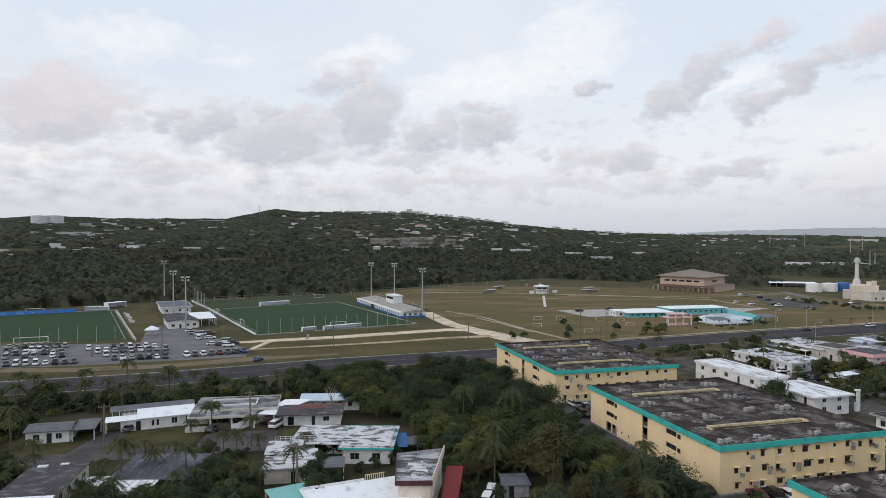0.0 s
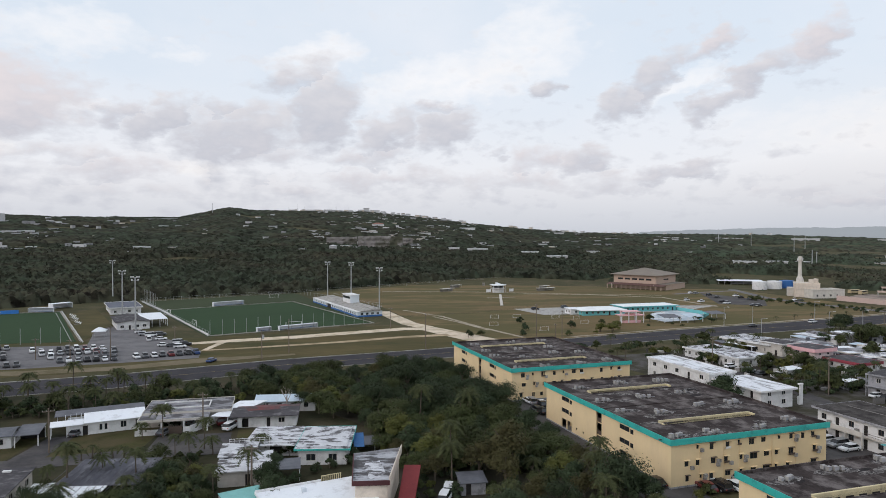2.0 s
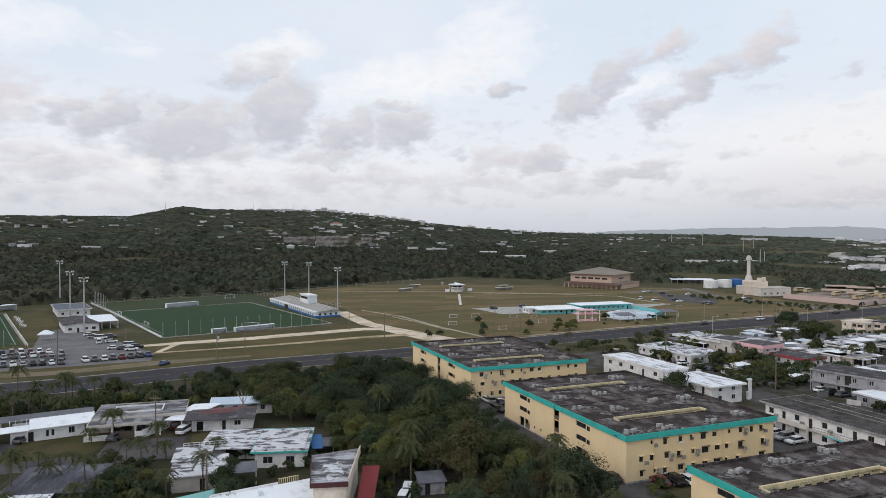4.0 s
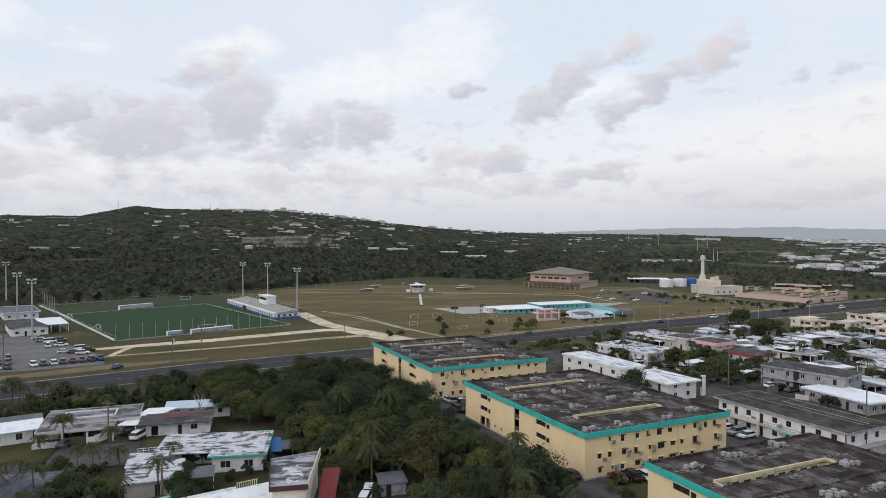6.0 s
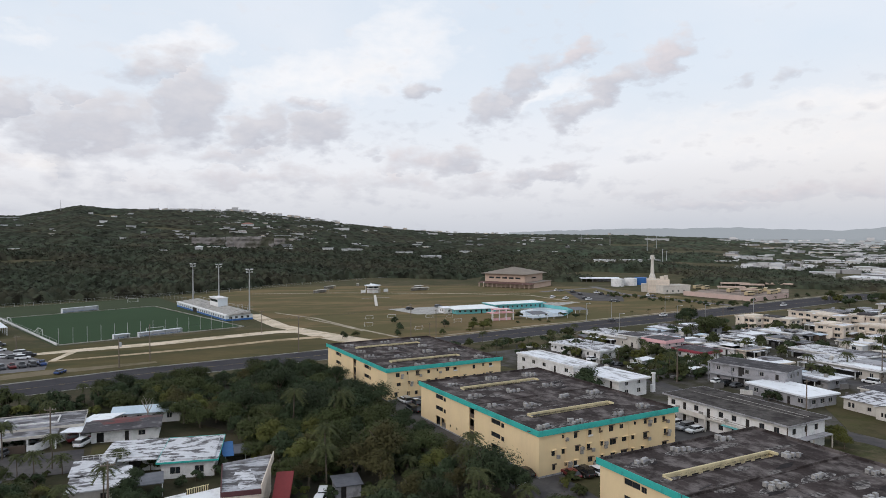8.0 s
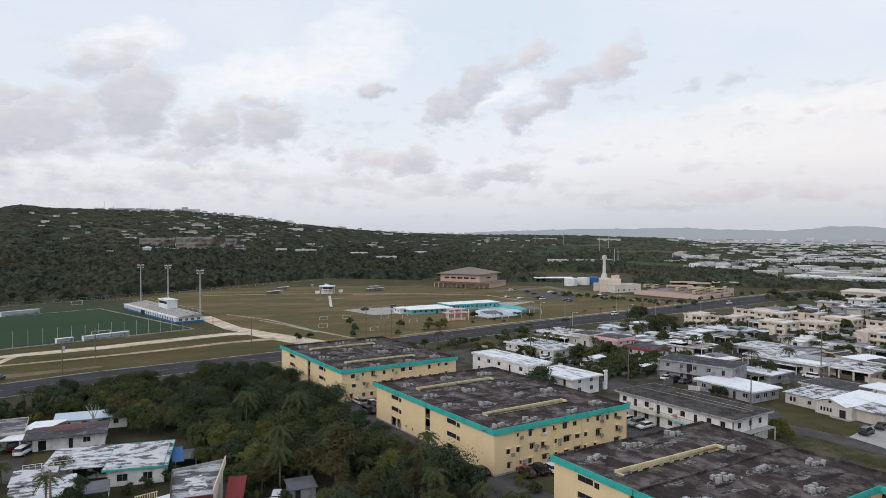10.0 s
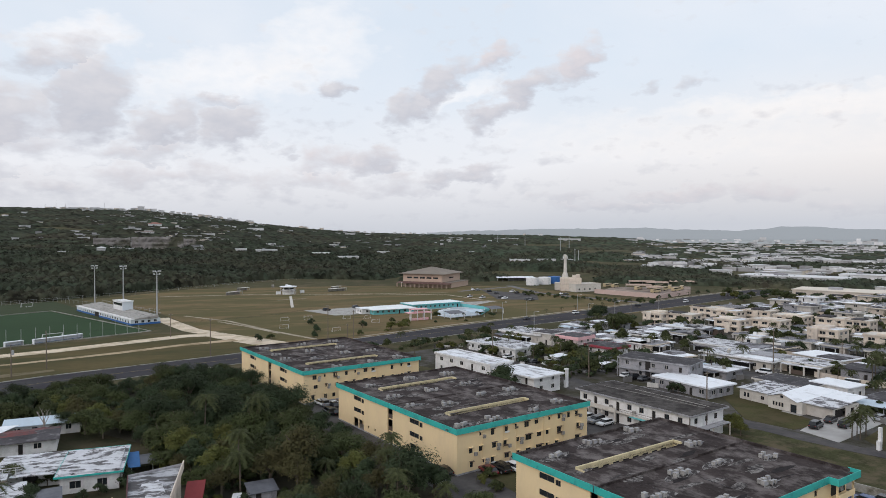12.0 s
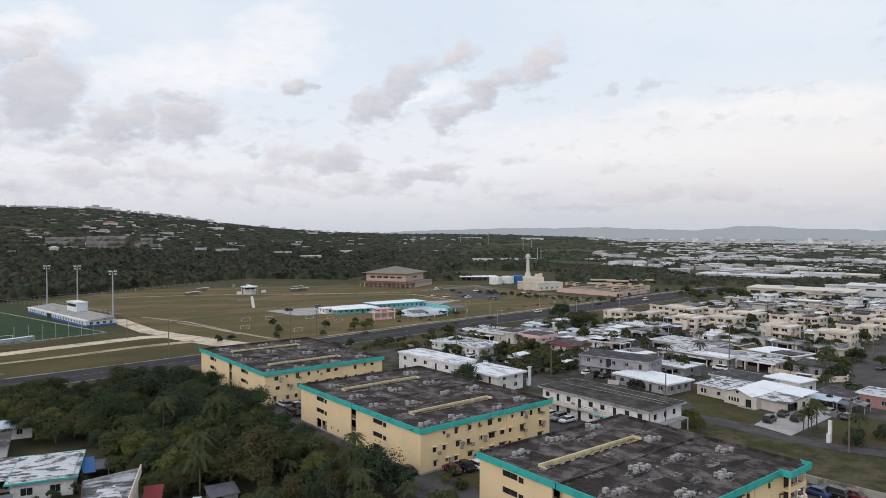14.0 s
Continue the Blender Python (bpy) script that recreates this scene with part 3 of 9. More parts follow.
band("path", [(1.9, 380.0), (22.5, 349.3), (38.0, 307.8), (52.0, 278.0)], 2.0, 0.06, PATHM, "thin pale path across the lawn", "path")
band("path", [(-13.6, 501.0), (48.6, 496.1), (126.5, 473.4), (179.0, 444.9), (189.1, 388.3)], 2.6, 0.06, PATHM, "thin pale path across the lawn", "path")
band("path", [(88.9, 477.4), (122.1, 471.4), (156.2, 470.0), (184.1, 460.9)], 2.0, 0.065, PATHM, "thin pale path between the pavilion and the hall", "path")
band("path", [(28.8, 578.3), (84.1, 608.1), (125.7, 617.6), (170.3, 595.5), (212.4, 531.9)], 2.4, 0.065, PATHM, "thin pale path along the wood's edge", "path")
band("path", [(17.3, 349.8), (29.1, 326.3), (40.1, 299.6)], 1.6, 0.065, PATHM, "thin pale path across the lawn", "path")
band("driveway", [(262, 540), (257, 497), (248, 438), (256, 402), (267, 377), (274, 352)], 6.0, 0.07, LOT_PALE, "pale asphalt drive past the plant", "driveway")
band("driveway", [(197, 470), (222, 482), (257, 497)], 5.0, 0.065, LOT_PALE, "pale asphalt drive to the hall", "driveway")
sheet("car_park", [(219.4, 478.2), (238.8, 424.0), (221.7, 391.0), (197.5, 403.4)], 0.055, LOT, "worn grey asphalt car park on the lawn", "car park")
sheet("pool_court", [(136.1, 355.5), (156.4, 373.5), (164.3, 347.7), (151.0, 328.9), (131.1, 323.0), (127.0, 337.2)], 0.1, mat("pale_blue_court", (0.36, 0.42, 0.47), 0.7, 0.2, 0.06, 0.8, stain=(0.52, 0.54, 0.56), amount=0.45, s3=0.12, edge=0.08), "pale blue-grey paved court with white patches", "court")
sheet("plaza", [(65.1, 382.7), (76.7, 354.0), (95.3, 356.4), (156.8, 366.4), (192.0, 394.2), (133.0, 397.3)], 0.09, CONC, "grey paved forecourt", "plaza")

# ---------------------------------------------------------------- buildings: parts
def wall_panel(mb, w, h, holes, m, th=0.25):
    """A wall in its own x-z plane, outer face at y=0, inner face at y=th, with openings (x0, x1, z0, z1) through it."""
    xs = sorted({0.0, w, *(q for o in holes for q in o[:2])})
    zs = sorted({0.0, h, *(q for o in holes for q in o[2:])})

    def solid(i, k):
        x, z = (xs[i] + xs[i + 1]) / 2, (zs[k] + zs[k + 1]) / 2
        return not any(o[0] < x < o[1] and o[2] < z < o[3] for o in holes)
    for k in range(len(zs) - 1):
        i = 0
        while i < len(xs) - 1:
            if not solid(i, k):
                i += 1
                continue
            j = i
            while j + 1 < len(xs) - 1 and solid(j + 1, k):
                j += 1
            x0, x1, z0, z1 = xs[i], xs[j + 1], zs[k], zs[k + 1]
            mb.add([m @ Vector(p) for p in ((x0, 0, z0), (x1, 0, z0), (x1, 0, z1), (x0, 0, z1))], [(0, 1, 2, 3)])
            mb.add([m @ Vector(p) for p in ((x0, th, z0), (x1, th, z0), (x1, th, z1), (x0, th, z1))], [(3, 2, 1, 0)])
            i = j + 1
    for x0, x1, z0, z1 in holes:
        vs = [m @ Vector(p) for y in (0, th) for p in ((x0, y, z0), (x1, y, z0), (x1, y, z1), (x0, y, z1))]
        mb.add(vs, [(0, 4, 5, 1), (1, 5, 6, 2), (2, 6, 7, 3), (3, 7, 4, 0)])


_win = {}


def window(parent, m, x0, x1, z0, z1, frame_mat=FRAME, pane_mat=GLASS, sill=True, bars=1, name="window"):
    """A window in a wall panel's opening: frame, sill and mullions, with its pane."""
    w, h = round(x1 - x0, 2), round(z1 - z0, 2)
    far = parent.matrix_basis.translation.xy.length > 190   # frame and pane in one where they are too small to part
    key = (w, h, frame_mat.name, pane_mat.name, sill, bars, far)
    if key not in _win:
        f = MB()
        t = 0.06
        cuts = [t] + [c for b in range(bars) for c in (w * (b + 1) / (bars + 1) - 0.03, w * (b + 1) / (bars + 1) + 0.03)] + [w - t]
        wall_panel(f, w, h, [(cuts[k], cuts[k + 1], t, h - t) for k in range(0, len(cuts), 2)], pose(0, 0.08, 0), 0.08)
        p = MB().box(t, w - t, 0.11, 0.13, t, h - t)
        if far:
            k = len(f.f)
            both = f.add(p.v, p.f).mesh(name, frame_mat)
            both.materials.append(pane_mat)
            for q in both.polygons:
                q.material_index = 1 if q.index >= k else 0
            _win[key] = (both, None)
        else:
            _win[key] = (f.mesh(name, frame_mat, weld=True), p.mesh("pane", pane_mat))
    f, p = _win[key]
    ob = part(name, f, None, parent, m=m @ Matrix.Translation((x0, 0, z0)))
    if p:
        part("pane", p, None, ob)
    return ob


def sides(w, d):
    """The four walls of a w x d block whose front left corner is the origin: their frames and lengths (front, right, back, left)."""
    return [(pose(0, 0, 0), w), (pose(w, 0, 0, 0, 0, 90), d), (pose(w, d, 0, 0, 0, 180), w), (pose(0, d, 0, 0, 0, 270), d)]


def body(ob, w, d, h, wallmat, openings, z0=0.0, frame_mat=FRAME, pane_mat=GLASS, bars=1, doors=True, sill=True):
    """Walls with their openings; openings: four lists of (x0, x1, z0, z1, kind)."""
    mb = MB()
    for (m, length), holes in zip(sides(w, d), openings):
        m = Matrix.Translation((0, 0, z0)) @ m
        wall_panel(mb, length, h, [o[:4] for o in holes], m)
        for o in holes:
            kind = o[4] if len(o) > 4 else "window"
            if kind == "window":
                window(ob, m, *o[:4], frame_mat, pane_mat, sill, bars if o[1] - o[0] > 0.9 else 0)
            elif kind == "door":
                window(ob, m, *o[:4], BRONZE, DARK, False, 0, "door")
            elif kind == "porch":
                part("porch_wall", MB().box(o[0] - 0.4, o[1] + 0.4, 2.4, 2.55, 0.1, o[3] + 0.1), wallmat, ob, m=m)
                part("porch_door", MB().box(o[0] + (o[1] - o[0]) * 0.55, o[0] + (o[1] - o[0]) * 0.8, 2.33, 2.395, 0.1, 2.0), WHITE, ob, m=m)
                part("porch_post", MB().box(o[0] + (o[1] - o[0]) * 0.5 - 0.15, o[0] + (o[1] - o[0]) * 0.5 + 0.15, 0.0, 0.25, o[2], o[3]), wallmat, ob, m=m)
            elif kind == "stair":
                part("stair_wall", MB().box(o[0] - 0.3, o[1] + 0.3, 1.9, 2.05, 0.1, o[3]), wallmat, ob, m=m)
                for k in range(1, 3):
                    part("landing", MB().box(o[0], o[1], 0.3, 1.88, 2.6 * k - 0.1, 2.6 * k + 0.1), wallmat, ob, m=m)
                    part("railing", MB().box(o[0], o[1], 0.3, 0.36, 2.6 * k + 0.12, 2.6 * k + 1.0), BRONZE, ob, m=m)
                part("gate", MB().box(o[0], o[1], 0.3, 0.36, 0.05, 2.2), BRONZE, ob, m=m)
            elif kind == "open":
                # panel coloured near-black, as the shade deep in the opening
                part("recess", MB().box(o[0], o[1], 0.9, 1.0, o[2], o[3]), DARK, ob, m=m)
    part("wall", mb, wallmat, ob)


def row(length, n, w, z0, z1, margin=1.0, kind="window", doors=()):
    """n evenly spaced openings along a wall."""
    out, step = [], (length - 2 * margin) / max(1, n)
    for i in range(n):
        c = margin + step * (i + 0.5)
        if i in doors:
            out.append((c - 0.45, c + 0.45, 0.02, 2.05, "door"))
        else:
            out.append((c - w / 2, c + w / 2, z0, z1, kind))
    return out


def flat_roof(ob, w, d, h, over, roofmat, fascia=None, thick=0.28, parapet=0.0, fh=None):
    part("roof", MB().box(-over + 0.06, w + over - 0.06, -over + 0.06, d + over - 0.06, h, h + thick), roofmat, ob)
    if fascia:
        fh = fh or thick + 0.12
        z0, z1 = h + thick - fh + 0.02, h + thick + 0.05 + parapet
        a, b, c, e = -over, w + over, -over, d + over
        mb = MB().box(a, b, c, c + 0.055, z0, z1).box(a, b, e - 0.055, e, z0, z1).box(a, a + 0.055, c + 0.055, e - 0.055, z0, z1).box(b - 0.055, b, c + 0.055, e - 0.055, z0, z1)
        part("fascia", mb, fascia, ob)


def gable_roof(ob, w, d, h, rise, over, roofmat, axis="x", thick=0.16, wallmat=None):
    mb, t = MB(), thick
    if axis == "x":
        prof = [(-over, h - rise * over / (d / 2)), (d / 2, h + rise), (d + over, h - rise * over / (d / 2))]
        for (y0, z0), (y1, z1) in zip(prof, prof[1:]):
            vs = [(x, y, z + k) for k in (0, t) for x, y, z in ((-over, y0, z0), (w + over, y0, z0), (w + over, y1, z1), (-over, y1, z1))]
            mb.add(vs, [(3, 2, 1, 0), (4, 5, 6, 7), (0, 1, 5, 4), (1, 2, 6, 5), (2, 3, 7, 6), (3, 0, 4, 7)])
        tri = [[(x, 0, h), (x, d, h), (x, d / 2, h + rise)] for x in (0, w)]
    else:
        prof = [(-over, h - rise * over / (w / 2)), (w / 2, h + rise), (w + over, h - rise * over / (w / 2))]
        for (x0, z0), (x1, z1) in zip(prof, prof[1:]):
            vs = [(x, y, z + k) for k in (0, t) for x, y, z in ((x0, -over, z0), (x1, -over, z1), (x1, d + over, z1), (x0, d + over, z0))]
            mb.add(vs, [(3, 2, 1, 0), (4, 5, 6, 7), (0, 1, 5, 4), (1, 2, 6, 5), (2, 3, 7, 6), (3, 0, 4, 7)])
        tri = [[(0, y, h), (w, y, h), (w / 2, y, h + rise)] for y in (0, d)]
    part("roof", mb, roofmat, ob)
    if wallmat:
        for q in tri:
            part("gable", MB().add(q, [(0, 1, 2)]), wallmat, ob)


def hip_roof(ob, w, d, h, rise, over, roofmat, ridge=0.35):
    a, b, c, e = -over, w + over, -over, d + over
    k = (e - c) / 2 * (1 - ridge * 0.0)
    r0, r1, ym = a + min(k, (b - a) / 2 - 0.5), b - min(k, (b - a) / 2 - 0.5), (c + e) / 2
    vs = [(a, c, h), (b, c, h), (b, e, h), (a, e, h), (r0, ym, h + rise), (r1, ym, h + rise), (a, c, h - 0.25), (b, c, h - 0.25), (b, e, h - 0.25), (a, e, h - 0.25)]
    fs = [(0, 1, 5, 4), (1, 2, 5), (2, 3, 4, 5), (3, 0, 4), (6, 7, 1, 0), (7, 8, 2, 1), (8, 9, 3, 2), (9, 6, 0, 3), (9, 8, 7, 6)]
    part("roof", MB().add(vs, fs), roofmat, ob)


def auto_openings(w, d, storeys, fh=2.8, step=3.2, doors=True, seed=0, blind=()):
    rg = random.Random(seed)
    out = []
    for side, length in enumerate((w, d, w, d)):
        n = max(1, int(length / step))
        lst = []
        for s in range(0 if side in blind else storeys):
            ww = rg.choice((1.1, 1.3, 1.5))
            dd = (rg.randrange(n),) if doors and side in (0, 2) and n > 1 else ()
            for o in row(length, n, min(ww, length / n * 0.6), 0.95, 2.15, 0.6, doors=dd):
                lst.append((o[0], o[1], o[2] + s * fh, o[3] + s * fh, o[4]))
        out.append(lst)
    return out


def house(name, x, y, rot, w, d, h, wallmat, roofmat, label, roof="flat", over=0.5, fascia=None, rise=1.0, openings=None, storeys=1, seed=0, axis="x", parapet=0.0, category="house", fh=None, step=3.2, group="", blind=()):
    """A house whose front left corner is (x, y), with its front along rot and its depth behind it."""
    ob = thing(name, pose(x, y, 0, 0, 0, rot), label, category, group)
    body(ob, w, d, h, wallmat, openings or auto_openings(w, d, storeys, h / storeys, step, seed=seed, blind=blind))
    if math.hypot(x, y) < 190:
        part("floor_slab", MB().box(0.26, w - 0.26, 0.26, d - 0.26, 0.0, 0.12), CONC, ob)
    if roof == "flat":
        flat_roof(ob, w, d, h, over, roofmat, fascia, parapet=parapet, fh=fh)
    elif roof == "gable":
        gable_roof(ob, w, d, h, rise, over, roofmat, axis, wallmat=wallmat)
    elif roof == "hip":
        hip_roof(ob, w, d, h + 0.01, rise, over, roofmat)
    return ob


# ---------------------------------------------------------------- the three yellow apartment blocks
ACW = mat("white_air_conditioner_case", (0.34, 0.33, 0.315), 0.7, 0.2, 0.6, 4.0, stain=(0.16, 0.15, 0.14), amount=0.35, s3=1.5, rnd=0.2)


def ac_unit_mesh(seed):
    rg = random.Random(seed)
    a, z = rg.uniform(0.5, 0.8), rg.uniform(0.5, 0.75)
    mb = MB().box(-a / 2, a / 2, -0.29, 0.29, 0.14, z).box(-a / 2 + 0.05, a / 2 - 0.05, -0.25, -0.2, 0.0, 0.14).box(-a / 2 + 0.05, a / 2 - 0.05, 0.2, 0.25, 0.0, 0.14)
    mb.box(-a / 2 - 0.015, a / 2 + 0.015, -0.3, 0.3, z, z + 0.04)
    k = len(mb.f)
    mb.tube((0, 0, z + 0.04), (0, 0, z + 0.05), a * 0.34, n=12)
    mb.box(-a / 2 + 0.06, a / 2 - 0.06, -0.3, -0.291, 0.22, z - 0.08)
    me = mb.mesh("condenser", ACW)
    me.materials.append(GREYW)
    for p in me.polygons:
        p.material_index = 1 if p.index >= k else 0
    return me


PATCHT = mat("pale_tar_patch", (0.20, 0.187, 0.18), 0.95, 0.5, 0.6, 3.0, stain=(0.045, 0.04, 0.04), amount=0.5, s3=1.1, spec=0.08)
PATCHD = mat("fresh_tar_patch", (0.022, 0.019, 0.02), 0.9, 0.5, 0.6, 3.0, spec=0.12)
PADM = mat("pale_roof_pad", (0.25, 0.237, 0.232), 0.95, 0.4, 0.8, 3.0, stain=(0.05, 0.045, 0.045), amount=0.56, s3=1.0, edge=0.1, spec=0.08)
AC = [ac_unit_mesh(i) for i in range(6)]


def ragged(rg, rx, ry, n=13):
    """The ragged outline of a stain or a patch of coating."""
    ph = rg.uniform(0, 6)
    out = []
    for k in range(n):
        t = 2 * math.pi * k / n
        q = 1 + 0.28 * math.sin(2 * t + ph) + rg.uniform(-0.25, 0.25)
        out.append((rx * q * math.cos(t), ry * q * math.sin(t)))
    return out


PADS = [MB().prism(ragged(random.Random(70 + i), 2.0 + 0.35 * i, 1.0 + 0.16 * i, 17), 0, 0.02).mesh("pad", PADM) for i in range(4)]


def ac_cluster(x, y, z, rot, seed, group):
    rg = random.Random(seed)
    ob = thing("air_conditioner_cluster", pose(x, y, z, 0, 0, rot), "pale condenser units standing on a stained roof pad", "air conditioner", group)
    part("pad", rg.choice(PADS), None, ob, m=pose(rg.uniform(-.4, .4), rg.uniform(-.5, .1), 0))
    n = rg.choice((2, 3, 4, 5, 6))
    for i in range(n):
        part("condenser", rg.choice(AC), None, ob, m=pose(-1.2 + 1.05 * (i % 3) + rg.uniform(-.35, .35), (-0.5 if i < 3 else 0.6) + rg.uniform(-.25, .25), 0.02, 0, 0, rg.choice((0, 90, 0, 12, -15))))
    part("pipe_run", MB().tube((-1.6, 0.05, 0.09), (1.5 + rg.uniform(0, 1.5), rg.uniform(-.3, .3), 0.09), 0.05, n=5), GREYW, ob)
    return ob


BLOCK_H = 8.7


def apartment_block(x, y, rot, w, d, clusters, slots, seed, label, bay=False):
    """x, y: its far left roof corner; w along rot, d towards the camera."""
    fx, fy = x + d * math.sin(radians(rot)), y - d * math.cos(radians(rot))
    ob = thing("apartment_building", pose(fx, fy, 0, 0, 0, rot), label, "apartments", "apartment blocks")
    o = 0.45
    w2, d2, h = w - 2 * o, d - 2 * o, BLOCK_H - 0.9
    ob.matrix_basis = pose(fx, fy, 0, 0, 0, rot) @ pose(o, o, 0)
    rg = random.Random(seed)
    front = []
    n = 11
    for s in range(3):
        for i in range(n):
            c = 1.5 + (w2 - 3) * (i + 0.5) / n
            ww = (0.85, 0.6, 1.0, 0.85, 0.6, 1.2, 1.2, 0.6, 0.85, 0.6, 1.0)[i]
            z = 0.9 + s * 2.6
            c += rg.uniform(-0.45, 0.45)
            ww *= rg.choice((0.85, 1.0, 1.0, 1.35))
            if rg.random() < 0.93:
                front.append((c - ww / 2, c + ww / 2, z + (0.4 if ww < 0.7 else rg.choice((0, 0.1, 0.2))), z + 1.15, "window"))
    left = []
    for s in range(3):
        z = 0.9 + s * 2.6
        for c0 in (0.16, 0.66):
            if s == 0:
                left.append((d2 * c0, d2 * c0 + 4.6, 0.02, 2.3, "porch"))
            else:
                left += [(d2 * c0, d2 * c0 + 3.3, z + 0.2, z + 1.15, "window"), (d2 * c0 + 3.5, d2 * c0 + 4.6, z + 0.1, z + 1.0, "window")]
    left.append((d2 * 0.5 - 1.0, d2 * 0.5 + 1.0, 0.02, h - 0.16, "stair"))
    for c in (0.30, 0.36, 0.80, 0.88):
        left.append((d2 * c, d2 * c + 0.5, 1.2, 1.75, "window"))
    left.sort()
    left = [(d2 - b, d2 - a, z0, z1, k) for a, b, z0, z1, k in left]
    left = [(d2 - b, d2 - a, z0, z1, k) for a, b, z0, z1, k in left]
    right = auto_openings(w2, d2, 3, 2.6, 4.0, False, seed)[1]
    back = auto_openings(w2, d2, 3, 2.6, 3.4, False, seed + 5)[2]
    body(ob, w2, d2, h, CREAM, [front, right, back, left], frame_mat=BRONZE)
    part("floor_slab", MB().box(0.3, w2 - 0.3, 0.3, d2 - 0.3, 0.0, 0.12), CONC, ob)
    for i, (a, b, z0, z1, k) in enumerate(front):   # concrete hoods and wall units over the windows
        part("window_hood", MB().box(a - 0.12, b + 0.12, -0.42, -0.004, z1 + 0.06, z1 + 0.14), CREAM if i % 3 else BRONZE, ob)
        if rg.random() < 0.34:
            q = rg.uniform(0.05, 0.3)
            part("wall_air_conditioner", MB().box(b + q, b + q + 0.62, -0.4, -0.004, z0 - 0.55, z0 + 0.05), ACW, ob)
            if rg.random() < 0.4:
                part("wall_air_conditioner", MB().box(b + q + 0.1, b + q + 0.8, -0.45, -0.004, z0 + 0.15, z0 + 0.7), ACW, ob)
        if rg.random() < 0.25:
            part("security_grille", MB().box(a - 0.1, b + 0.1, -0.3, -0.22, z0 - 0.1, z0 + 0.25).box(a - 0.1, b + 0.1, -0.22, -0.004, z0 - 0.14, z0 - 0.1), rg.choice((BRONZE, WHITE)), ob)
    for i in range(5):
        xd = 3 + (w2 - 6) * (i + rg.random() * 0.6) / 5
        part("downpipe", MB().tube((xd, -0.07, 0.1), (xd, -0.07, h - 0.2), 0.05, n=5), CREAM, ob)
    part("plinth", MB().box(-0.05, w2 + 0.05, -0.05, -0.004, 0, 0.35).box(-0.05, -0.004, -0.004, d2 + 0.05, 0, 0.3), GREYW, ob)
    # roof slab round the light wells
    e, rb = o - 0.06, MB()
    wells = [(sx0 * w2, sx1 * w2, sy0 * d2, sy0 * d2 + 1.5) for sx0, sx1, sy0, sy1 in slots]
    wall_panel(rb, w2 + 2 * e, d2 + 2 * e, [(x0 + e, x1 + e, y0 + e, y1 + e) for x0, x1, y0, y1 in wells], pose(-e, -e, h + 0.3, -90), 0.3)
    part("roof", rb.mesh("roof", TAR, weld=True), None, ob)
    for x0, x1, y0, y1 in wells:   # light wells with painted inner walls and a raised far rim
        part("well_wall", MB().box(x0 - 0.2, x1 + 0.2, y1, y1 + 0.3, h - 1.6, h + 0.72).box(x1, x1 + 0.3, y0, y1, h - 1.6, h + 0.72).box(x0 - 0.2, x0, y0, y1, h - 1.6, h + 0.5), SLOT, ob)
        part("well_kerb", MB().box(x0 - 0.2, x1 + 0.3, y0 - 0.16, y0, h - 1.6, h + 0.4), TAR, ob)
        part("well_floor", MB().box(x0, x1, y0, y1, h - 1.75, h - 1.6), GREYW, ob)
        # flat dark plates, painted shade in place of cut window openings
        for i in range(int((x1 - x0) / 2.4)):
            part("well_opening", MB().box(x0 + 0.8 + 2.4 * i, x0 + 2.2 + 2.4 * i, y1 - 0.03, y1 - 0.004, h - 0.75, h - 0.12), DARK, ob)
    # turquoise edge band on the two sides towards the road and court; low dark parapet behind
    fb = MB()
    z0, z1 = h - 0.15, h + 0.9
    xe = w2 - 6.4 if bay else w2 + o
    fb.box(-o, xe, -o, -o + 0.1, z0, z1).box(-o, -o + 0.1, -o + 0.1, d2 * 0.5 - 0.1, z0, z1).box(-o, -o + 0.1, d2 * 0.5 + 0.1, d2 + o, z0, z1)
    part("turquoise_band", fb, TEAL, ob)
    pb = MB().box(-o + 0.1, w2 + o, d2 + o - 0.2, d2 + o, h + 0.3, h + 0.75).box(w2 + o - 0.2, w2 + o, -o + 0.1, d2 + o - 0.2, h + 0.3, h + 0.75)
    part("parapet", pb, TAR, ob)
    if bay:   # open balconies at the end of the front, under a projecting piece of roof
        part("bay_roof", MB().box(xe + 0.1, w2 + o - 0.1, -1.75, -o - 0.01, h - 0.1, h + 0.3), TAR, ob)
        part("bay_band", MB().box(xe, w2 + o, -1.85, -1.75, z0, z1).box(xe, xe + 0.1, -1.75, -o + 0.1, z0, z1).box(w2 + o - 0.1, w2 + o, -1.75, -o + 0.4, z0, z1), TEAL, ob)
        for k in range(3):
            if k < 2:
                part("balcony", MB().box(w2 - 5.2, w2 - 0.1, -1.3, -0.01, 2.6 * k + 2.45, 2.6 * k + 2.6).box(w2 - 5.2, w2 - 0.1, -1.3, -1.18, 2.6 * k + 2.6, 2.6 * k + 3.3), CREAM, ob)
            # dark plate on the flat wall, painting the shade behind the balcony
            part("balcony_recess", MB().box(w2 - 4.8, w2 - 0.6, -0.06, -0.005, 2.6 * k + 0.15, 2.6 * k + 2.2), DARK, ob)
        part("balcony_post", MB().box(w2 - 5.2, w2 - 4.95, -1.17, -0.92, 0, h - 0.2), CREAM, ob)
        part("balcony_post", MB().box(w2 - 0.36, w2 - 0.1, -1.17, -0.92, 0, h - 0.2), CREAM, ob)
    sh = 0.68 if bay else 0.45
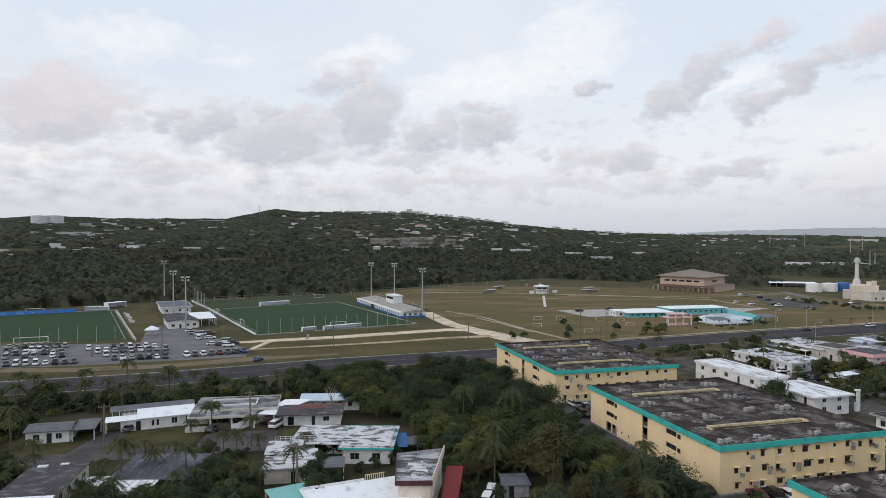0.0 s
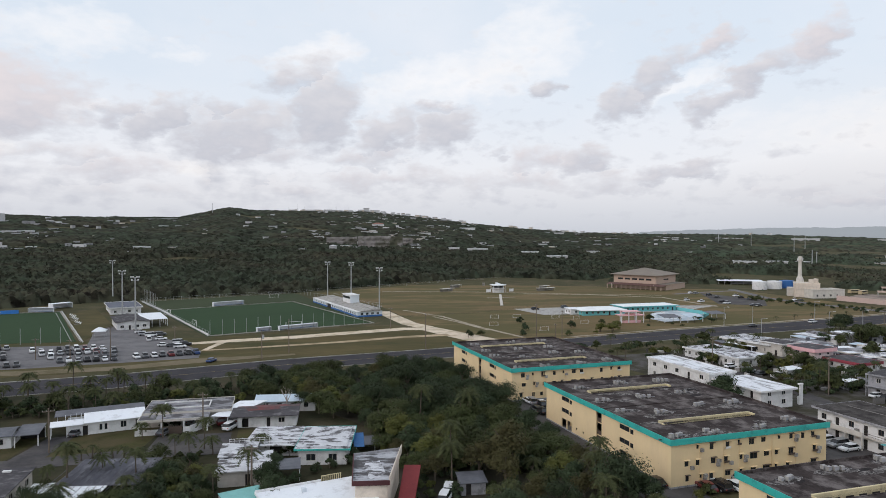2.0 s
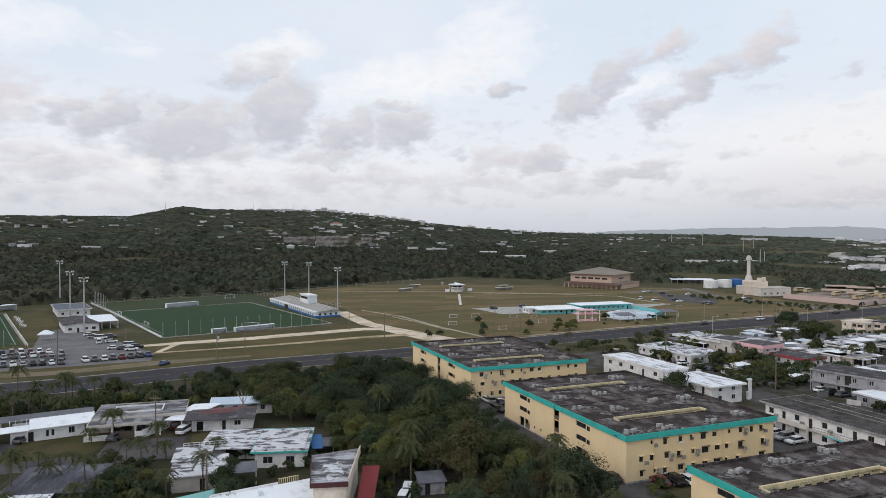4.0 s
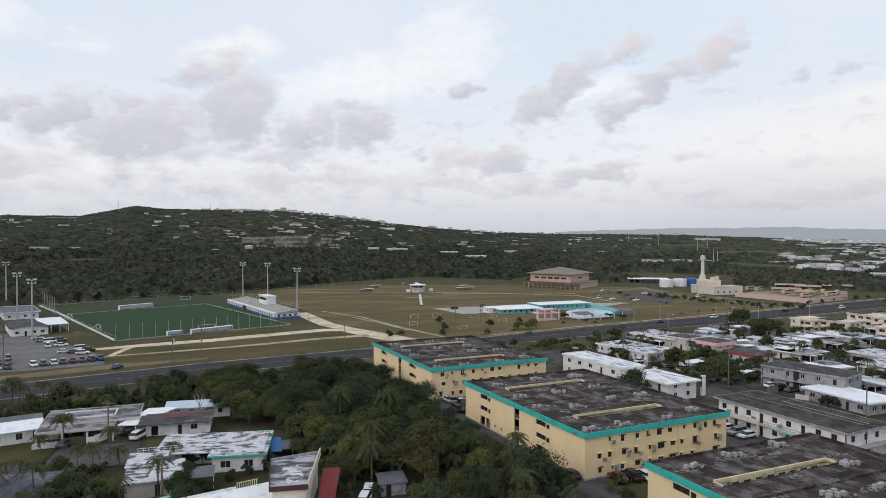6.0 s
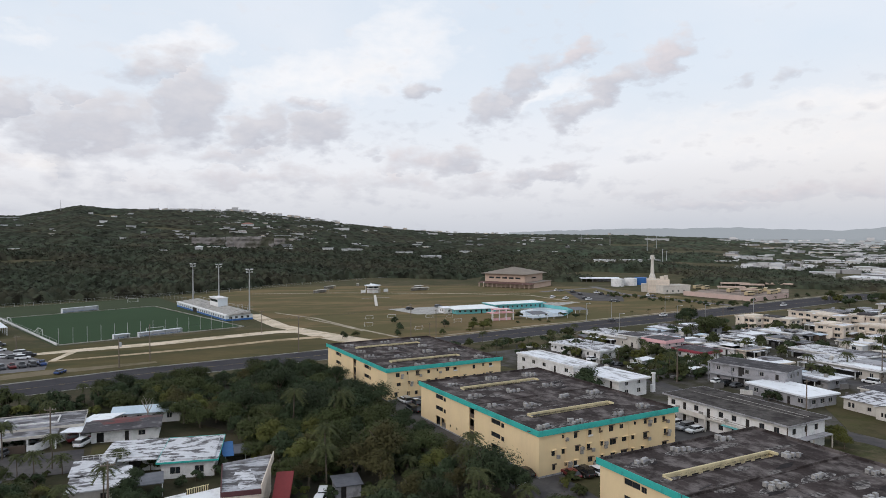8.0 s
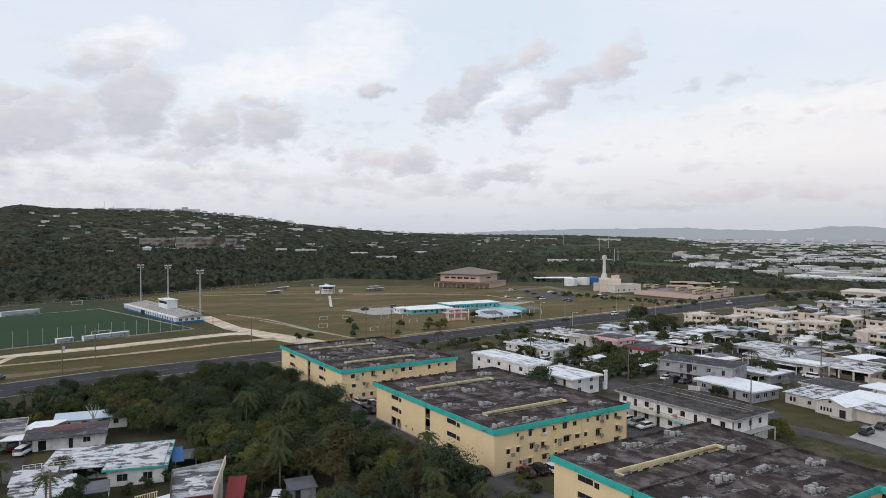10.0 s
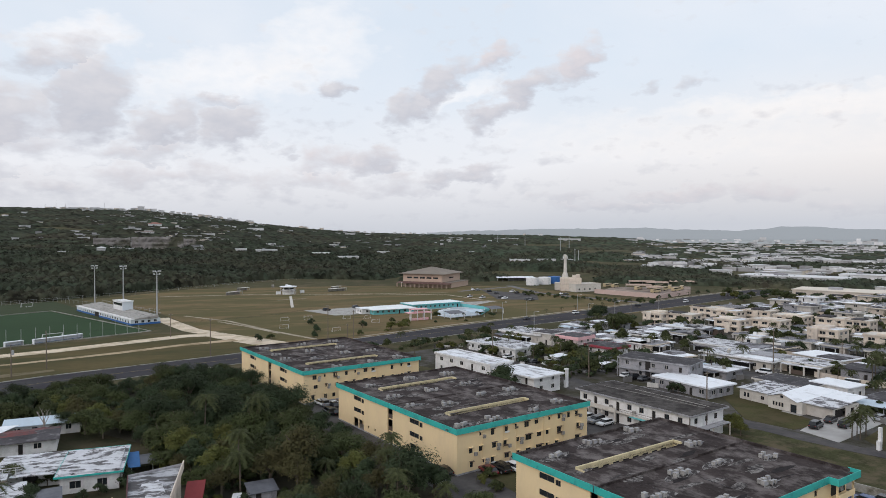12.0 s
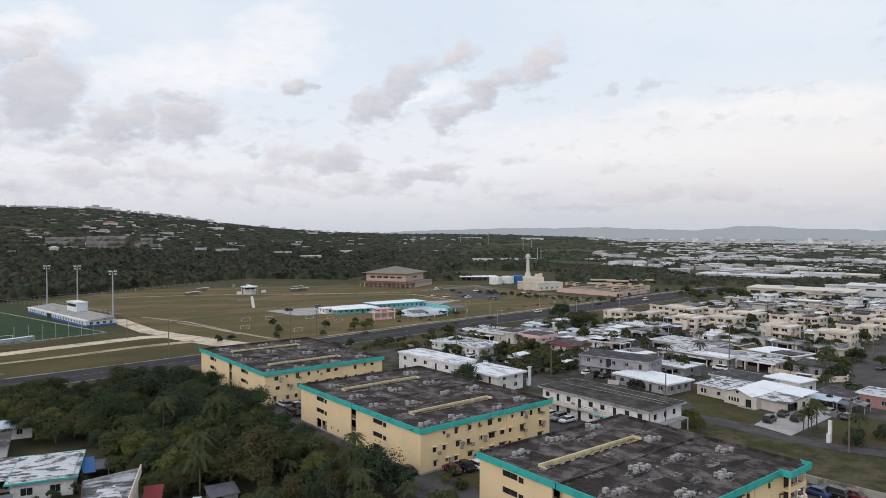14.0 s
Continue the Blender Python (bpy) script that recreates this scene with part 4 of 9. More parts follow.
    seam = MB().box(0, w2 * 0.42, d2 * 0.5 - 0.12, d2 * 0.5 + 0.12, h + 0.3, h + sh).box(w2 * 0.42, w2 * 0.66, d2 * 0.5 - 0.12, d2 * 0.5 + 0.12, h + 0.3, h + 0.4).box(w2 * 0.66, w2, d2 * 0.5 - 0.12, d2 * 0.5 + 0.12, h + 0.3, h + sh)
    part("roof_seam", seam, TAR, ob)
    for i in range(5):   # conduits lying over the roof
        px, py = rg.uniform(0.1, 0.8) * w2, rg.uniform(0.08, 0.92) * d2
        pe = (px + rg.uniform(3, 9), py + rg.uniform(-.8, .8)) if i % 2 else (px + rg.uniform(-.5, .5), min(d2 - 0.5, py + rg.uniform(3, 9)))
        part("roof_conduit", MB().tube((px, py, h + 0.35), (*pe, h + 0.35), 0.045, n=5), SHINGLE, ob)
    for i in range(24):   # patches of pale coating and of fresh tar
        px, py = rg.uniform(0.08, 0.9) * w2, rg.uniform(0.07, 0.92) * d2
        pp = [(px + a, py + b) for a, b in ragged(rg, rg.uniform(0.6, 3.4), rg.uniform(0.3, 1.0))]
        part("roof_patch", MB().prism(pp, h + 0.29, h + 0.306 + 0.001 * i), PATCHD if i % 3 == 0 else PATCHT, ob)
    for i, (cx, cy) in enumerate(clusters):
        q = ob.matrix_basis @ Vector((cx * w2, cy * d2, h + 0.3))
        ac_cluster(q.x, q.y, q.z, rot + 4 * math.sin(seed + i), seed * 20 + i, "condensers on the roofs")
    return ob


CL = [(0.08, 0.06), (0.30, 0.05), (0.62, 0.06), (0.88, 0.10), (0.10, 0.44), (0.30, 0.36), (0.62, 0.42), (0.85, 0.40), (0.12, 0.62), (0.42, 0.62), (0.72, 0.64), (0.15, 0.88), (0.5, 0.9), (0.8, 0.88)]
SL = [(0.16, 0.76, 0.20, 0.235), (0.16, 0.76, 0.76, 0.795)]
apartment_block(16.9, 216.5, 14.8, 36.5, 46.5, CL, SL, 1, "long yellow three-storey apartment block with dark flat roof and turquoise edge")
apartment_block(34.0, 156.0, 14.8, 35.5, 47.0, CL, SL, 2, "long yellow three-storey apartment block with dark flat roof and turquoise edge")
apartment_block(49.6, 95.8, 13.6, 37.6, 34.5, [(0.14, 0.90), (0.42, 0.93), (0.72, 0.95), (0.12, 0.30), (0.40, 0.40), (0.64, 0.40), (0.78, 0.62), (0.90, 0.30), (0.30, 0.10), (0.6, 0.12)],
                [(0.10, 0.74, 0.66, 0.70)], 3, "yellow apartment block with dark flat roof beside the other two", bay=True)

# ---------------------------------------------------------------- houses by the near street
def posts(ob, pts, h, r=0.09, material=WHITE, name="post"):
    for x, y in pts:
        part(name, MB().box(x - r, x + r, y - r, y + r, 0, h), material, ob)


def ribs(ob, w, d, z, over, step, material, rise=0.0, name="roof_rib"):
    """Raised seams down a sheet roof that falls towards the front."""
    mb = MB()
    n = int((w + 2 * over) / step)
    for i in range(n + 1):
        x = -over + (w + 2 * over) * i / n
        mb.add([(x - 0.03, -over, z), (x + 0.03, -over, z), (x + 0.03, d + over, z + rise), (x - 0.03, d + over, z + rise), (x - 0.03, -over, z + 0.05), (x + 0.03, -over, z + 0.05), (x + 0.03, d + over, z + rise + 0.05), (x - 0.03, d + over, z + rise + 0.05)],
               [(4, 5, 6, 7), (0, 1, 5, 4), (1, 2, 6, 5), (2, 3, 7, 6), (3, 0, 4, 7)])
    tagged(part(name, mb, material, ob), kind="stuff")


def slope_roof(ob, x0, x1, y0, y1, z0, z1, material, t=0.12, name="roof"):
    vs = [(x, y, z + k) for k in (0, t) for x, y, z in ((x0, y0, z0), (x1, y0, z0), (x1, y1, z1), (x0, y1, z1))]
    part(name, MB().add(vs, [(3, 2, 1, 0), (4, 5, 6, 7), (0, 1, 5, 4), (1, 2, 6, 5), (2, 3, 7, 6), (3, 0, 4, 7)]), material, ob)


# small grey-roofed house
h1 = thing("house", pose(-87.0, 138.6, 0, 0, 0, 15), "small white house with a stained grey sheet roof and open carport", "house")
body(h1, 8.2, 6.5, 2.5, WHITE, [[(1.3, 2.6, 0.8, 2.0), (3.9, 4.9, 0.02, 2.1, "door"), (5.6, 6.8, 0.8, 2.0)], row(6.5, 2, 1.2, 0.9, 2), row(8.2, 2, 1.2, 0.9, 2), row(6.5, 2, 1.2, 0.9, 2)])
slope_roof(h1, -0.4, 8.6, -0.5, 3.4, 2.5, 3.3, METALG)
slope_roof(h1, -0.4, 8.6, 7.0, 3.4, 2.5, 3.3, METALG)
slope_roof(h1, 8.64, 13.2, -0.3, 6.6, 2.4, 2.9, METALG, name="carport_roof")
ribs(h1, 8.2, 3.0, 2.63, 0.4, 0.8, METALG, 0.62)
posts(h1, [(13, 0), (13, 6.2), (8.8, -0.1)], 2.42)
# carport wall coloured near-black, for the shade below its roof
part("back_wall", MB().box(8.4, 13, 6.3, 6.45, 0, 2.3), DARK, h1)

# long house with the bright white roof
h2 = thing("house", pose(-71.4, 147.6, 0, 0, 0, 23.5), "long white house with a bright white sheet roof and carport", "house")
body(h2, 15.2, 6.5, 2.6, WHITE, [[(3.0, 4.0, 0.02, 2.05, "door"), (6.2, 6.8, 0.7, 2.1), (7.2, 7.8, 0.7, 2.1), (10.4, 11.6, 0.8, 2.2), (13.4, 14.6, 0.8, 2.2)], row(6.5, 2, 1.2, 0.9, 2), row(15.2, 4, 1.2, 0.9, 2), row(6.5, 1, 1.2, 0.9, 2)])
slope_roof(h2, 3.2, 15.6, -0.5, 5.2, 2.6, 3.5, METALW)
slope_roof(h2, -3.2, 3.16, -0.5, 3.0, 2.45, 2.8, METALW, name="carport_roof")
ribs(h2, 11.6, 4.7, 2.73, 0.4, 1.0, METALW, 0.88)
slope_roof(h2, -2.6, 15.8, 6.2, 11.2, 3.0, 3.2, METALG, name="rear_roof")
posts(h2, [(-3.0, -0.3), (-3.0, 2.8), (0.0, -0.3), (2.9, -0.3), (-2.3, 11), (15.4, 11), (6, 11)], 2.5)

# large flat-roofed house with a double carport
h3 = thing("house", pose(-57.2, 153.5, 0, 0, 0, 10), "large white flat-roofed house with a weathered roof and double carport", "house")
body(h3, 18, 11, 3.0, OFFWHITE, [[(8.5, 9.5, 0.02, 2.1, "door"), (11.5, 13.5, 0.9, 2.1)], row(11, 2, 1.2, 0.9, 2), row(18, 4, 1.2, 0.9, 2), row(11, 2, 1.2, 0.9, 2)])
h3["label"] = "large off-white flat-roofed house with a weathered roof and double carport"
flat_roof(h3, 18, 11, 3.0, 0.6, PATCH2, OFFWHITE, thick=0.3, parapet=0.12)
part("carport_roof", MB().box(-0.6, 14.0, -5.2, -0.62, 2.75, 3.0), PATCH2, h3)
part("carport_fascia", MB().box(-0.7, 14.1, -5.35, -5.2, 2.55, 3.12).box(-0.75, -0.6, -5.2, -0.7, 2.55, 3.12), OFFWHITE, h3)
posts(h3, [(-0.4, -5.0), (4.2, -5.0), (8.8, -5.0), (13.7, -5.0)], 2.74, 0.16)
part("roof_curb", MB().box(3.0, 13.5, 3.0, 3.25, 3.31, 3.6).box(3.0, 3.25, 3.25, 8.5, 3.31, 3.6).box(13.25, 13.5, 3.25, 8.5, 3.31, 3.6).box(3.0, 13.5, 8.5, 8.75, 3.31, 3.6), WHITE, h3)
part("canopy", MB().add([(p[0], p[1], p[2] + k) for k in (0, 0.12) for p in ((14.3, -3.4, 2.6), (18.2, -4.6, 2.6), (26.5, 6.5, 3.1), (20, 7.5, 3.1))], [(3, 2, 1, 0), (4, 5, 6, 7), (0, 1, 5, 4), (1, 2, 6, 5), (2, 3, 7, 6), (3, 0, 4, 7)]), METALW, h3, "white sheet canopy")
posts(h3, [(18.0, -4.2), (26.0, 6.3), (22, 1)], 2.6)
part("gate", MB().box(4.6, 8.6, -6.2, -6.12, 0.1, 1.7), BRONZE, h3, "dark steel gate")
part("yard_wall", MB().box(-1.0, 4.4, -6.3, -6.1, 0, 1.2), WHITE, h3)
part("gate_wall", MB().box(8.8, 10.2, -6.3, -6.1, 0, 1.5), WHITE, h3)
part("side_wall", MB().add([(p[0], p[1], p[2]) for p in ((10.2, -6.4, 0), (10.45, -6.4, 0), (17.0, 3.0, 0), (16.75, 3.0, 0), (10.2, -6.4, 1.7), (10.45, -6.4, 1.7), (17.0, 3.0, 1.7), (16.75, 3.0, 1.7))], [(3, 2, 1, 0), (4, 5, 6, 7), (0, 1, 5, 4), (1, 2, 6, 5), (2, 3, 7, 6), (3, 0, 4, 7)]), WHITE, h3)

# dark red roofed house and the pale blue roof behind it
h5 = thing("house", pose(-36.6, 152.5, 0, 0, 0, 5), "low white house with a faded dark red roof", "house")
body(h5, 13.0, 8.5, 2.7, WHITE, [[(1.0, 2.4, 0.02, 2.1, "open"), (6.4, 7.2, 0.02, 2.1, "door"), (9.0, 10.4, 0.9, 2)], row(8.5, 2, 1.2, 0.9, 2), row(13, 3, 1.2, 0.9, 2), row(8.5, 2, 1.2, 0.9, 2)])
slope_roof(h5, -1.6, 13.6, -1.2, 4.6, 2.6, 3.3, SHINGLE)
slope_roof(h5, -0.8, 13.4, 9.2, 4.6, 2.6, 3.3, REDR)
part("roof_patch", MB().add([(2.0, 2.4, 3.17), (9.5, 2.8, 3.22), (8.8, 4.5, 3.43), (1.0, 4.5, 3.43)], [(0, 1, 2, 3)]), REDR, h5)
h6 = thing("house", pose(-35.0, 165.5, 0, 0, 0, 3), "house with a pale blue sheet roof among trees", "house")
body(h6, 14.0, 6.0, 2.6, WHITE, auto_openings(14, 6, 1, seed=4))
slope_roof(h6, -0.6, 14.6, -0.8, 3.0, 2.6, 3.5, METALB)
slope_roof(h6, -0.6, 14.6, 6.8, 3.0, 2.6, 3.5, METALB)
ribs(h6, 14, 2.6, 2.74, 0.6, 0.9, METALB, 0.86)

# white patchy flat roof with turquoise edge
hA = thing("house", pose(-19.2, 127.2, 0, 0, 0, -1), "white house with a patchy white flat roof and turquoise edge", "house")
body(hA, 9.0, 13.5, 3.0, WHITE, [[(1.4, 3.2, 0.8, 2.1), (5.6, 7.2, 0.8, 2.1)], row(13.5, 3, 1.4, 0.8, 2.1), row(9, 2, 1.4, 0.8, 2.1), []])
flat_roof(hA, 9.0, 13.5, 3.0, 0.8, PATCH, TEAL, thick=0.24, fh=0.3)
part("roof_upstand", MB().box(-0.2, 9.2, 0.0, 0.16, 3.24, 3.5).box(8.9, 9.06, 0.16, 13.5, 3.24, 3.5), PATCH, hA)
part("wing_wall", MB().box(-10.5, -0.3, 5.5, 14.5, 0, 2.85), WHITE, hA)
part("wing_roof", MB().box(-11.2, -0.85, 4.4, 15.2, 2.86, 3.06), PATCH, hA)
part("porch_roof", MB().box(-8.0, -0.9, 3.0, 4.36, 2.7, 2.85), PATCH, hA)
# solid wall here; a dark plate paints the shade of a porch opening
part("porch_opening", MB().box(-6.5, -4.2, 5.38, 5.5, 0.1, 2.3), DARK, hA)
tarp = thing("tarpaulin", pose(-9.0, 135.0, 0, 0, 0, 5), "blue tarpaulin stretched on poles beside the house", "tarpaulin")
slope_roof(tarp, -0.4, 1.7, -2.4, 4.4, 1.5, 2.3, TARP, 0.04, "cover")
slope_roof(tarp, 1.74, 5.6, -1.6, 3.4, 1.6, 1.9, METALG, 0.04, "sheet")
posts(tarp, [(0.2, -1.8), (3.8, -1.8), (0.2, 3.8), (3.8, 3.8)], 1.5, 0.05, STEEL)

# small white patchy house with lean-to
hC = thing("house", pose(-31.4, 116.5, 0, 0, 0, 8), "small white house with a stained white roof and lean-to", "house")
body(hC, 8.4, 9.5, 2.7, OFFWHITE, [[(4.6, 5.4, 0.02, 2.1, "door"), (6.2, 7.0, 0.9, 2.0)], [(1.5, 2.6, 0.9, 2.0)], row(8.4, 2, 1.2, 0.9, 2), row(9.5, 2, 1.2, 0.9, 2)])
hC["label"] = "small off-white house with a stained white roof and lean-to"
flat_roof(hC, 8.4, 9.5, 2.7, 0.6, PATCH, None, thick=0.2)
part("upper_roof", MB().box(-0.8, 6.0, 6.5, 14.5, 3.1, 3.3), PATCH, hC)
part("rear_wall", MB().box(-0.4, 5.6, 9.9, 14.0, 0, 3.1), OFFWHITE, hC)
part("railing", MB().box(0.5, 8.0, 14.1, 14.16, 4.1, 4.16).box(0.5, 8.0, 14.1, 14.16, 3.7, 3.74), WHITE, hC)
posts(hC, [(0.55 + 0.93 * i, 14.13) for i in range(9)], 4.1, 0.03)
slope_roof(hC, 8.9, 14.0, 0.5, 5.5, 2.2, 2.5, METALG, name="lean_to_roof")
posts(hC, [(13.8, 0.7), (13.8, 5.2), (9.2, 0.7)], 2.2, 0.07)

# two-level house with roof terrace at the bottom of the view
MAROON = mat("maroon_trim", (0.085, 0.035, 0.038), 0.8, 0.15, 0.4, 3.0)
hB = thing("house", pose(-7.3, 98.4, 0, 0, 0, -3), "two-storey cream house with a stained roof terrace and dark red trim", "house")
PLAN = [(0.2, 3.9), (5.1, 4.3), (6.1, 18.9), (-1.1, 15.6)]


def grown(poly, k):
    cx, cy = sum(p[0] for p in poly) / len(poly), sum(p[1] for p in poly) / len(poly)
    return [(x + k * (1 if x > cx else -1), y + k * (1 if y > cy else -1)) for x, y in poly]


part("wall", MB().prism(PLAN, 0, 5.6), BEIGE, hB)
part("roof", MB().prism(grown(PLAN, 0.35), 5.6, 5.8), mat("flaking_white_roof", (0.40, 0.41, 0.44), 0.85, 0.3, 0.6, 3.0, stain=(0.07, 0.067, 0.07), amount=0.52, s3=0.45, edge=0.1, stretch=(0.5, 1.3, 1)), hB)
part("roof_coating", MB().prism([(2.6 + a, 9.3 + b) for a, b in ragged(random.Random(5), 1.7, 3.6, 19)], 5.8, 5.815), PATCH, hB)
a0, a1, a2, a3 = grown(PLAN, 0.4)
for (p, q), m_, zt, nm in (((a0, a1), MAROON, 6.1, "fascia"), ((a3, a0), MAROON, 6.2, "fascia"), ((a1, a2), BEIGE, 6.7, "parapet"), ((a2, a3), GREYW, 6.2, "parapet")):
    part(nm, MB().box(0, math.hypot(q[0] - p[0], q[1] - p[1]), -0.08, 0.08, 5.35, zt), m_, hB, m=pose(*p, 0, 0, 0, math.degrees(math.atan2(q[1] - p[1], q[0] - p[0]))))
for x_ in (1.0, 3.4):
    window(hB, pose(0.2, 3.82, 0, 0, 0, 4.7), x_, x_ + 1.0, 3.6, 4.8)
# the shade of the trees round the stair is mixed into its red
part("stair", MB().add([(6.2, -2, 0.4), (8.7, -2, 0.4), (10.0, 15, 4.6), (7.2, 15, 4.6), (6.2, -2, 0.1), (8.7, -2, 0.1), (10.0, 15, 4.2), (7.2, 15, 4.2)], [(0, 1, 2, 3), (7, 6, 5, 4), (0, 4, 5, 1), (1, 5, 6, 2), (2, 6, 7, 3), (3, 7, 4, 0)]), mat("shade_darkened_red_sheet", (0.20, 0.028, 0.03), 0.7, 0.2, 0.3, 3.0), hB, "dark red outside stair roof")
posts(hB, [(6.8, -1.8), (8.2, -1.8)], 0.3)
hD = thing("house", pose(-18.2, 107.3, 0, 0, 0, 24), "white flat-roofed house with a low roof parapet", "house")
body(hD, 11.5, 12, 3.2, WHITE, auto_openings(11.5, 12, 1, seed=9))
hD.matrix_basis = pose(-13.0, 96.0, 0, 0, 0, 24)
part("roof", MB().box(-5.0, 11.4, -0.4, 12.2, 3.2, 3.4), METALW, hD)
part("parapet", MB().box(-5.0, 5.5, 12.2, 12.35, 3.2, 3.75).box(-5.15, -5.0, -0.4, 12.35, 3.2, 3.6), WHITE, hD)
part("roof_hatch", MB().box(1.5, 2.2, 9.0, 9.7, 3.4, 4.0), LTBLUE, hD)
part("balustrade", MB().box(5.6, 9.0, 12.25, 12.33, 4.2, 4.3), SLOT, hD)
posts(hD, [(5.7 + 0.35 * i, 12.29) for i in range(10)], 4.2, 0.05, SLOT, "baluster")
hT = thing("shelter", pose(-24.0, 98.0, 0, 0, 0, 30), "turquoise sheet roof on posts beside the white house", "shelter")
slope_roof(hT, 0, 6.5, 0, 9, 2.9, 3.1, mat("faded_turquoise_sheet", (0.18, 0.42, 0.40), 0.6, 0.15, 0.3, 2.0))
posts(hT, [(0.2, 0.2), (6.3, 0.2), (0.2, 8.8), (6.3, 8.8)], 2.9)

# dark roofs in the foreground
SLATE = mat("dark_streaked_sheet_roof", (0.075, 0.076, 0.092), 0.75, 0.3, 0.3, 3.0, stain=(0.16, 0.16, 0.18), amount=0.25, s3=0.5, edge=0.2, stretch=(1.4, 0.5, 1), spec=0.15)
h7 = thing("house", pose(-69.5, 101.0, 0, 0, 0, 8), "low house with a dark weathered roof and white awning", "house")
body(h7, 8.5, 17, 2.7, OFFWHITE, auto_openings(8.5, 17, 1, seed=12))
slope_roof(h7, -0.5, 9.0, 2.4, 17.6, 2.8, 3.2, SHINGLE)
slope_roof(h7, -0.3, 8.8, -1.8, 2.36, 2.5, 2.75, METALW, name="awning")
posts(h7, [(0, -1.6), (4.2, -1.6), (8.5, -1.6)], 2.5)
part("roof_vent", MB().box(1.0, 2.6, 14.5, 15.2, 3.3, 3.6), WHITE, h7)
part("roof_vent", MB().box(4.5, 5.8, 15.2, 15.8, 3.35, 3.6), WHITE, h7)
h8 = thing("house", pose(-56.5, 106.5, 0, 0, 0, 1), "low house with a streaked grey-blue roof and white awnings", "house")
body(h8, 13, 15, 2.7, OFFWHITE, auto_openings(13, 15, 1, seed=13))
slope_roof(h8, 0.5, 14.0, 4.6, 16.2, 2.75, 3.3, SLATE)
ribs(h8, 13, 11, 2.9, 0.2, 1.1, SLATE, 0.5)
slope_roof(h8, 1.0, 9.0, 0.2, 4.55, 2.45, 2.75, METALW, name="awning")
slope_roof(h8, -3.0, 0.4, 2.5, 6.0, 2.5, 2.9, METALW, name="awning")
posts(h8, [(1.2, 0.4), (5, 0.4), (8.8, 0.4), (-2.8, 2.7)], 2.45)
shed = thing("shed", pose(10.2, 110.5, 0, 0, 0, 6), "small shed with a grey sheet roof under the trees", "shed")
body(shed, 4.2, 3.5, 2.1, GREYW, [[(0.8, 1.7, 0.02, 1.95, "door")], [], [], []])
slope_roof(shed, -0.3, 4.5, -0.4, 3.9, 2.1, 2.6, METALG)

# near street and drives
sheet("rough_ground", [(-260, 60), (-260, 168), (-100, 205), (-46, 221), (-48, 204), (-24, 172), (-6, 150), (-2, 118), (8, 100), (12, 60)], 0.012, mat("rough_dark_grass", (0.033, 0.034, 0.018), 0.95, 0.4, 0.05, 0.7, stain=(0.062, 0.052, 0.032), amount=0.4, s3=0.09, edge=0.2, spec=0.1), "dark rough grass and scrub round the near houses", "ground")
band("street", [(-160, 116), (-105, 124), (-72, 130.5), (-48, 136.5), (-30, 140)], [6, 6, 6, 7, 9], 0.05, LOT, "grey asphalt side street", "road")
sheet("driveway", [(-51, 136), (-35, 139), (-37, 149), (-45, 148), (-52, 147)], 0.06, LOT, "grey concrete drive before the carport", "driveway")
sheet("driveway", [(-75.5, 129), (-69, 131), (-70, 149), (-75, 147)], 0.06, LOT, "asphalt drive to the carport", "driveway")
sheet("yard", [(-100, 126), (-76, 131), (-76, 150), (-100, 150)], 0.035, YARD, "green yard grass round the small house", "lawn")
sheet("yard", [(-69, 132), (-52.5, 136.5), (-53, 156), (-70.5, 149)], 0.035, YARD, "green yard grass before the white house", "lawn")
sheet("yard", [(-34, 139.5), (-29, 139), (-22, 150), (-36, 151)], 0.035, YARD, "green yard grass between the houses", "lawn")
# leaf litter, darkened by the deep shade of the crowns within its colour
sheet("woodland_floor", [(-48, 205), (12, 224), (27, 171), (33, 150), (44, 108), (47, 90), (36, 62), (12, 78), (8, 100), (-2, 118), (-6, 150), (-24, 172)], 0.03, mat("shaded_leaf_litter", (0.034, 0.031, 0.02), 0.95, 0.3, 0.2, 2.0), "dark ground under the trees", "ground")
sheet("lane", [(28, 205), (33.5, 202), (44.5, 155), (52, 104), (60, 62), (52, 60), (46.5, 95), (45, 108), (33, 153), (30, 172)], 0.045, LOT, "grey service lane beside the apartment blocks", "lane")
sheet("court", [(44, 172), (84, 180), (97, 120), (50, 110), (34, 158)], 0.05, LOT, "asphalt parking court between the apartment blocks", "car park")

# ---------------------------------------------------------------- trees
def leaf_mesh(name, c, nrm, size, material, rg, aspect=1.6):
    """Many small leaf blades at the places c, facing nrm."""
    n = len(c)
    a = np.cross(nrm, rg.normal(size=(n, 3)))
    a /= np.linalg.norm(a, axis=1, keepdims=True) + 1e-9
    b = np.cross(nrm, a)
    s = size[:, None]
    vs = np.stack([c - a * s * aspect / 2, c + a * s * aspect / 2 + b * s * 0.25, c + b * s * 0.8 - nrm * s * 0.15], 1).reshape(-1, 3)
    me = bpy.data.meshes.new(name)
    me.vertices.add(3 * n)
    me.vertices.foreach_set("co", vs.astype(np.float32).ravel())
    me.loops.add(3 * n)
    me.loops.foreach_set("vertex_index", np.arange(3 * n, dtype=np.int32))
    me.polygons.add(n)
    me.polygons.foreach_set("loop_start", np.arange(0, 3 * n, 3, dtype=np.int32))
    me.update(calc_edges=True)
    me.materials.append(material)
    return me


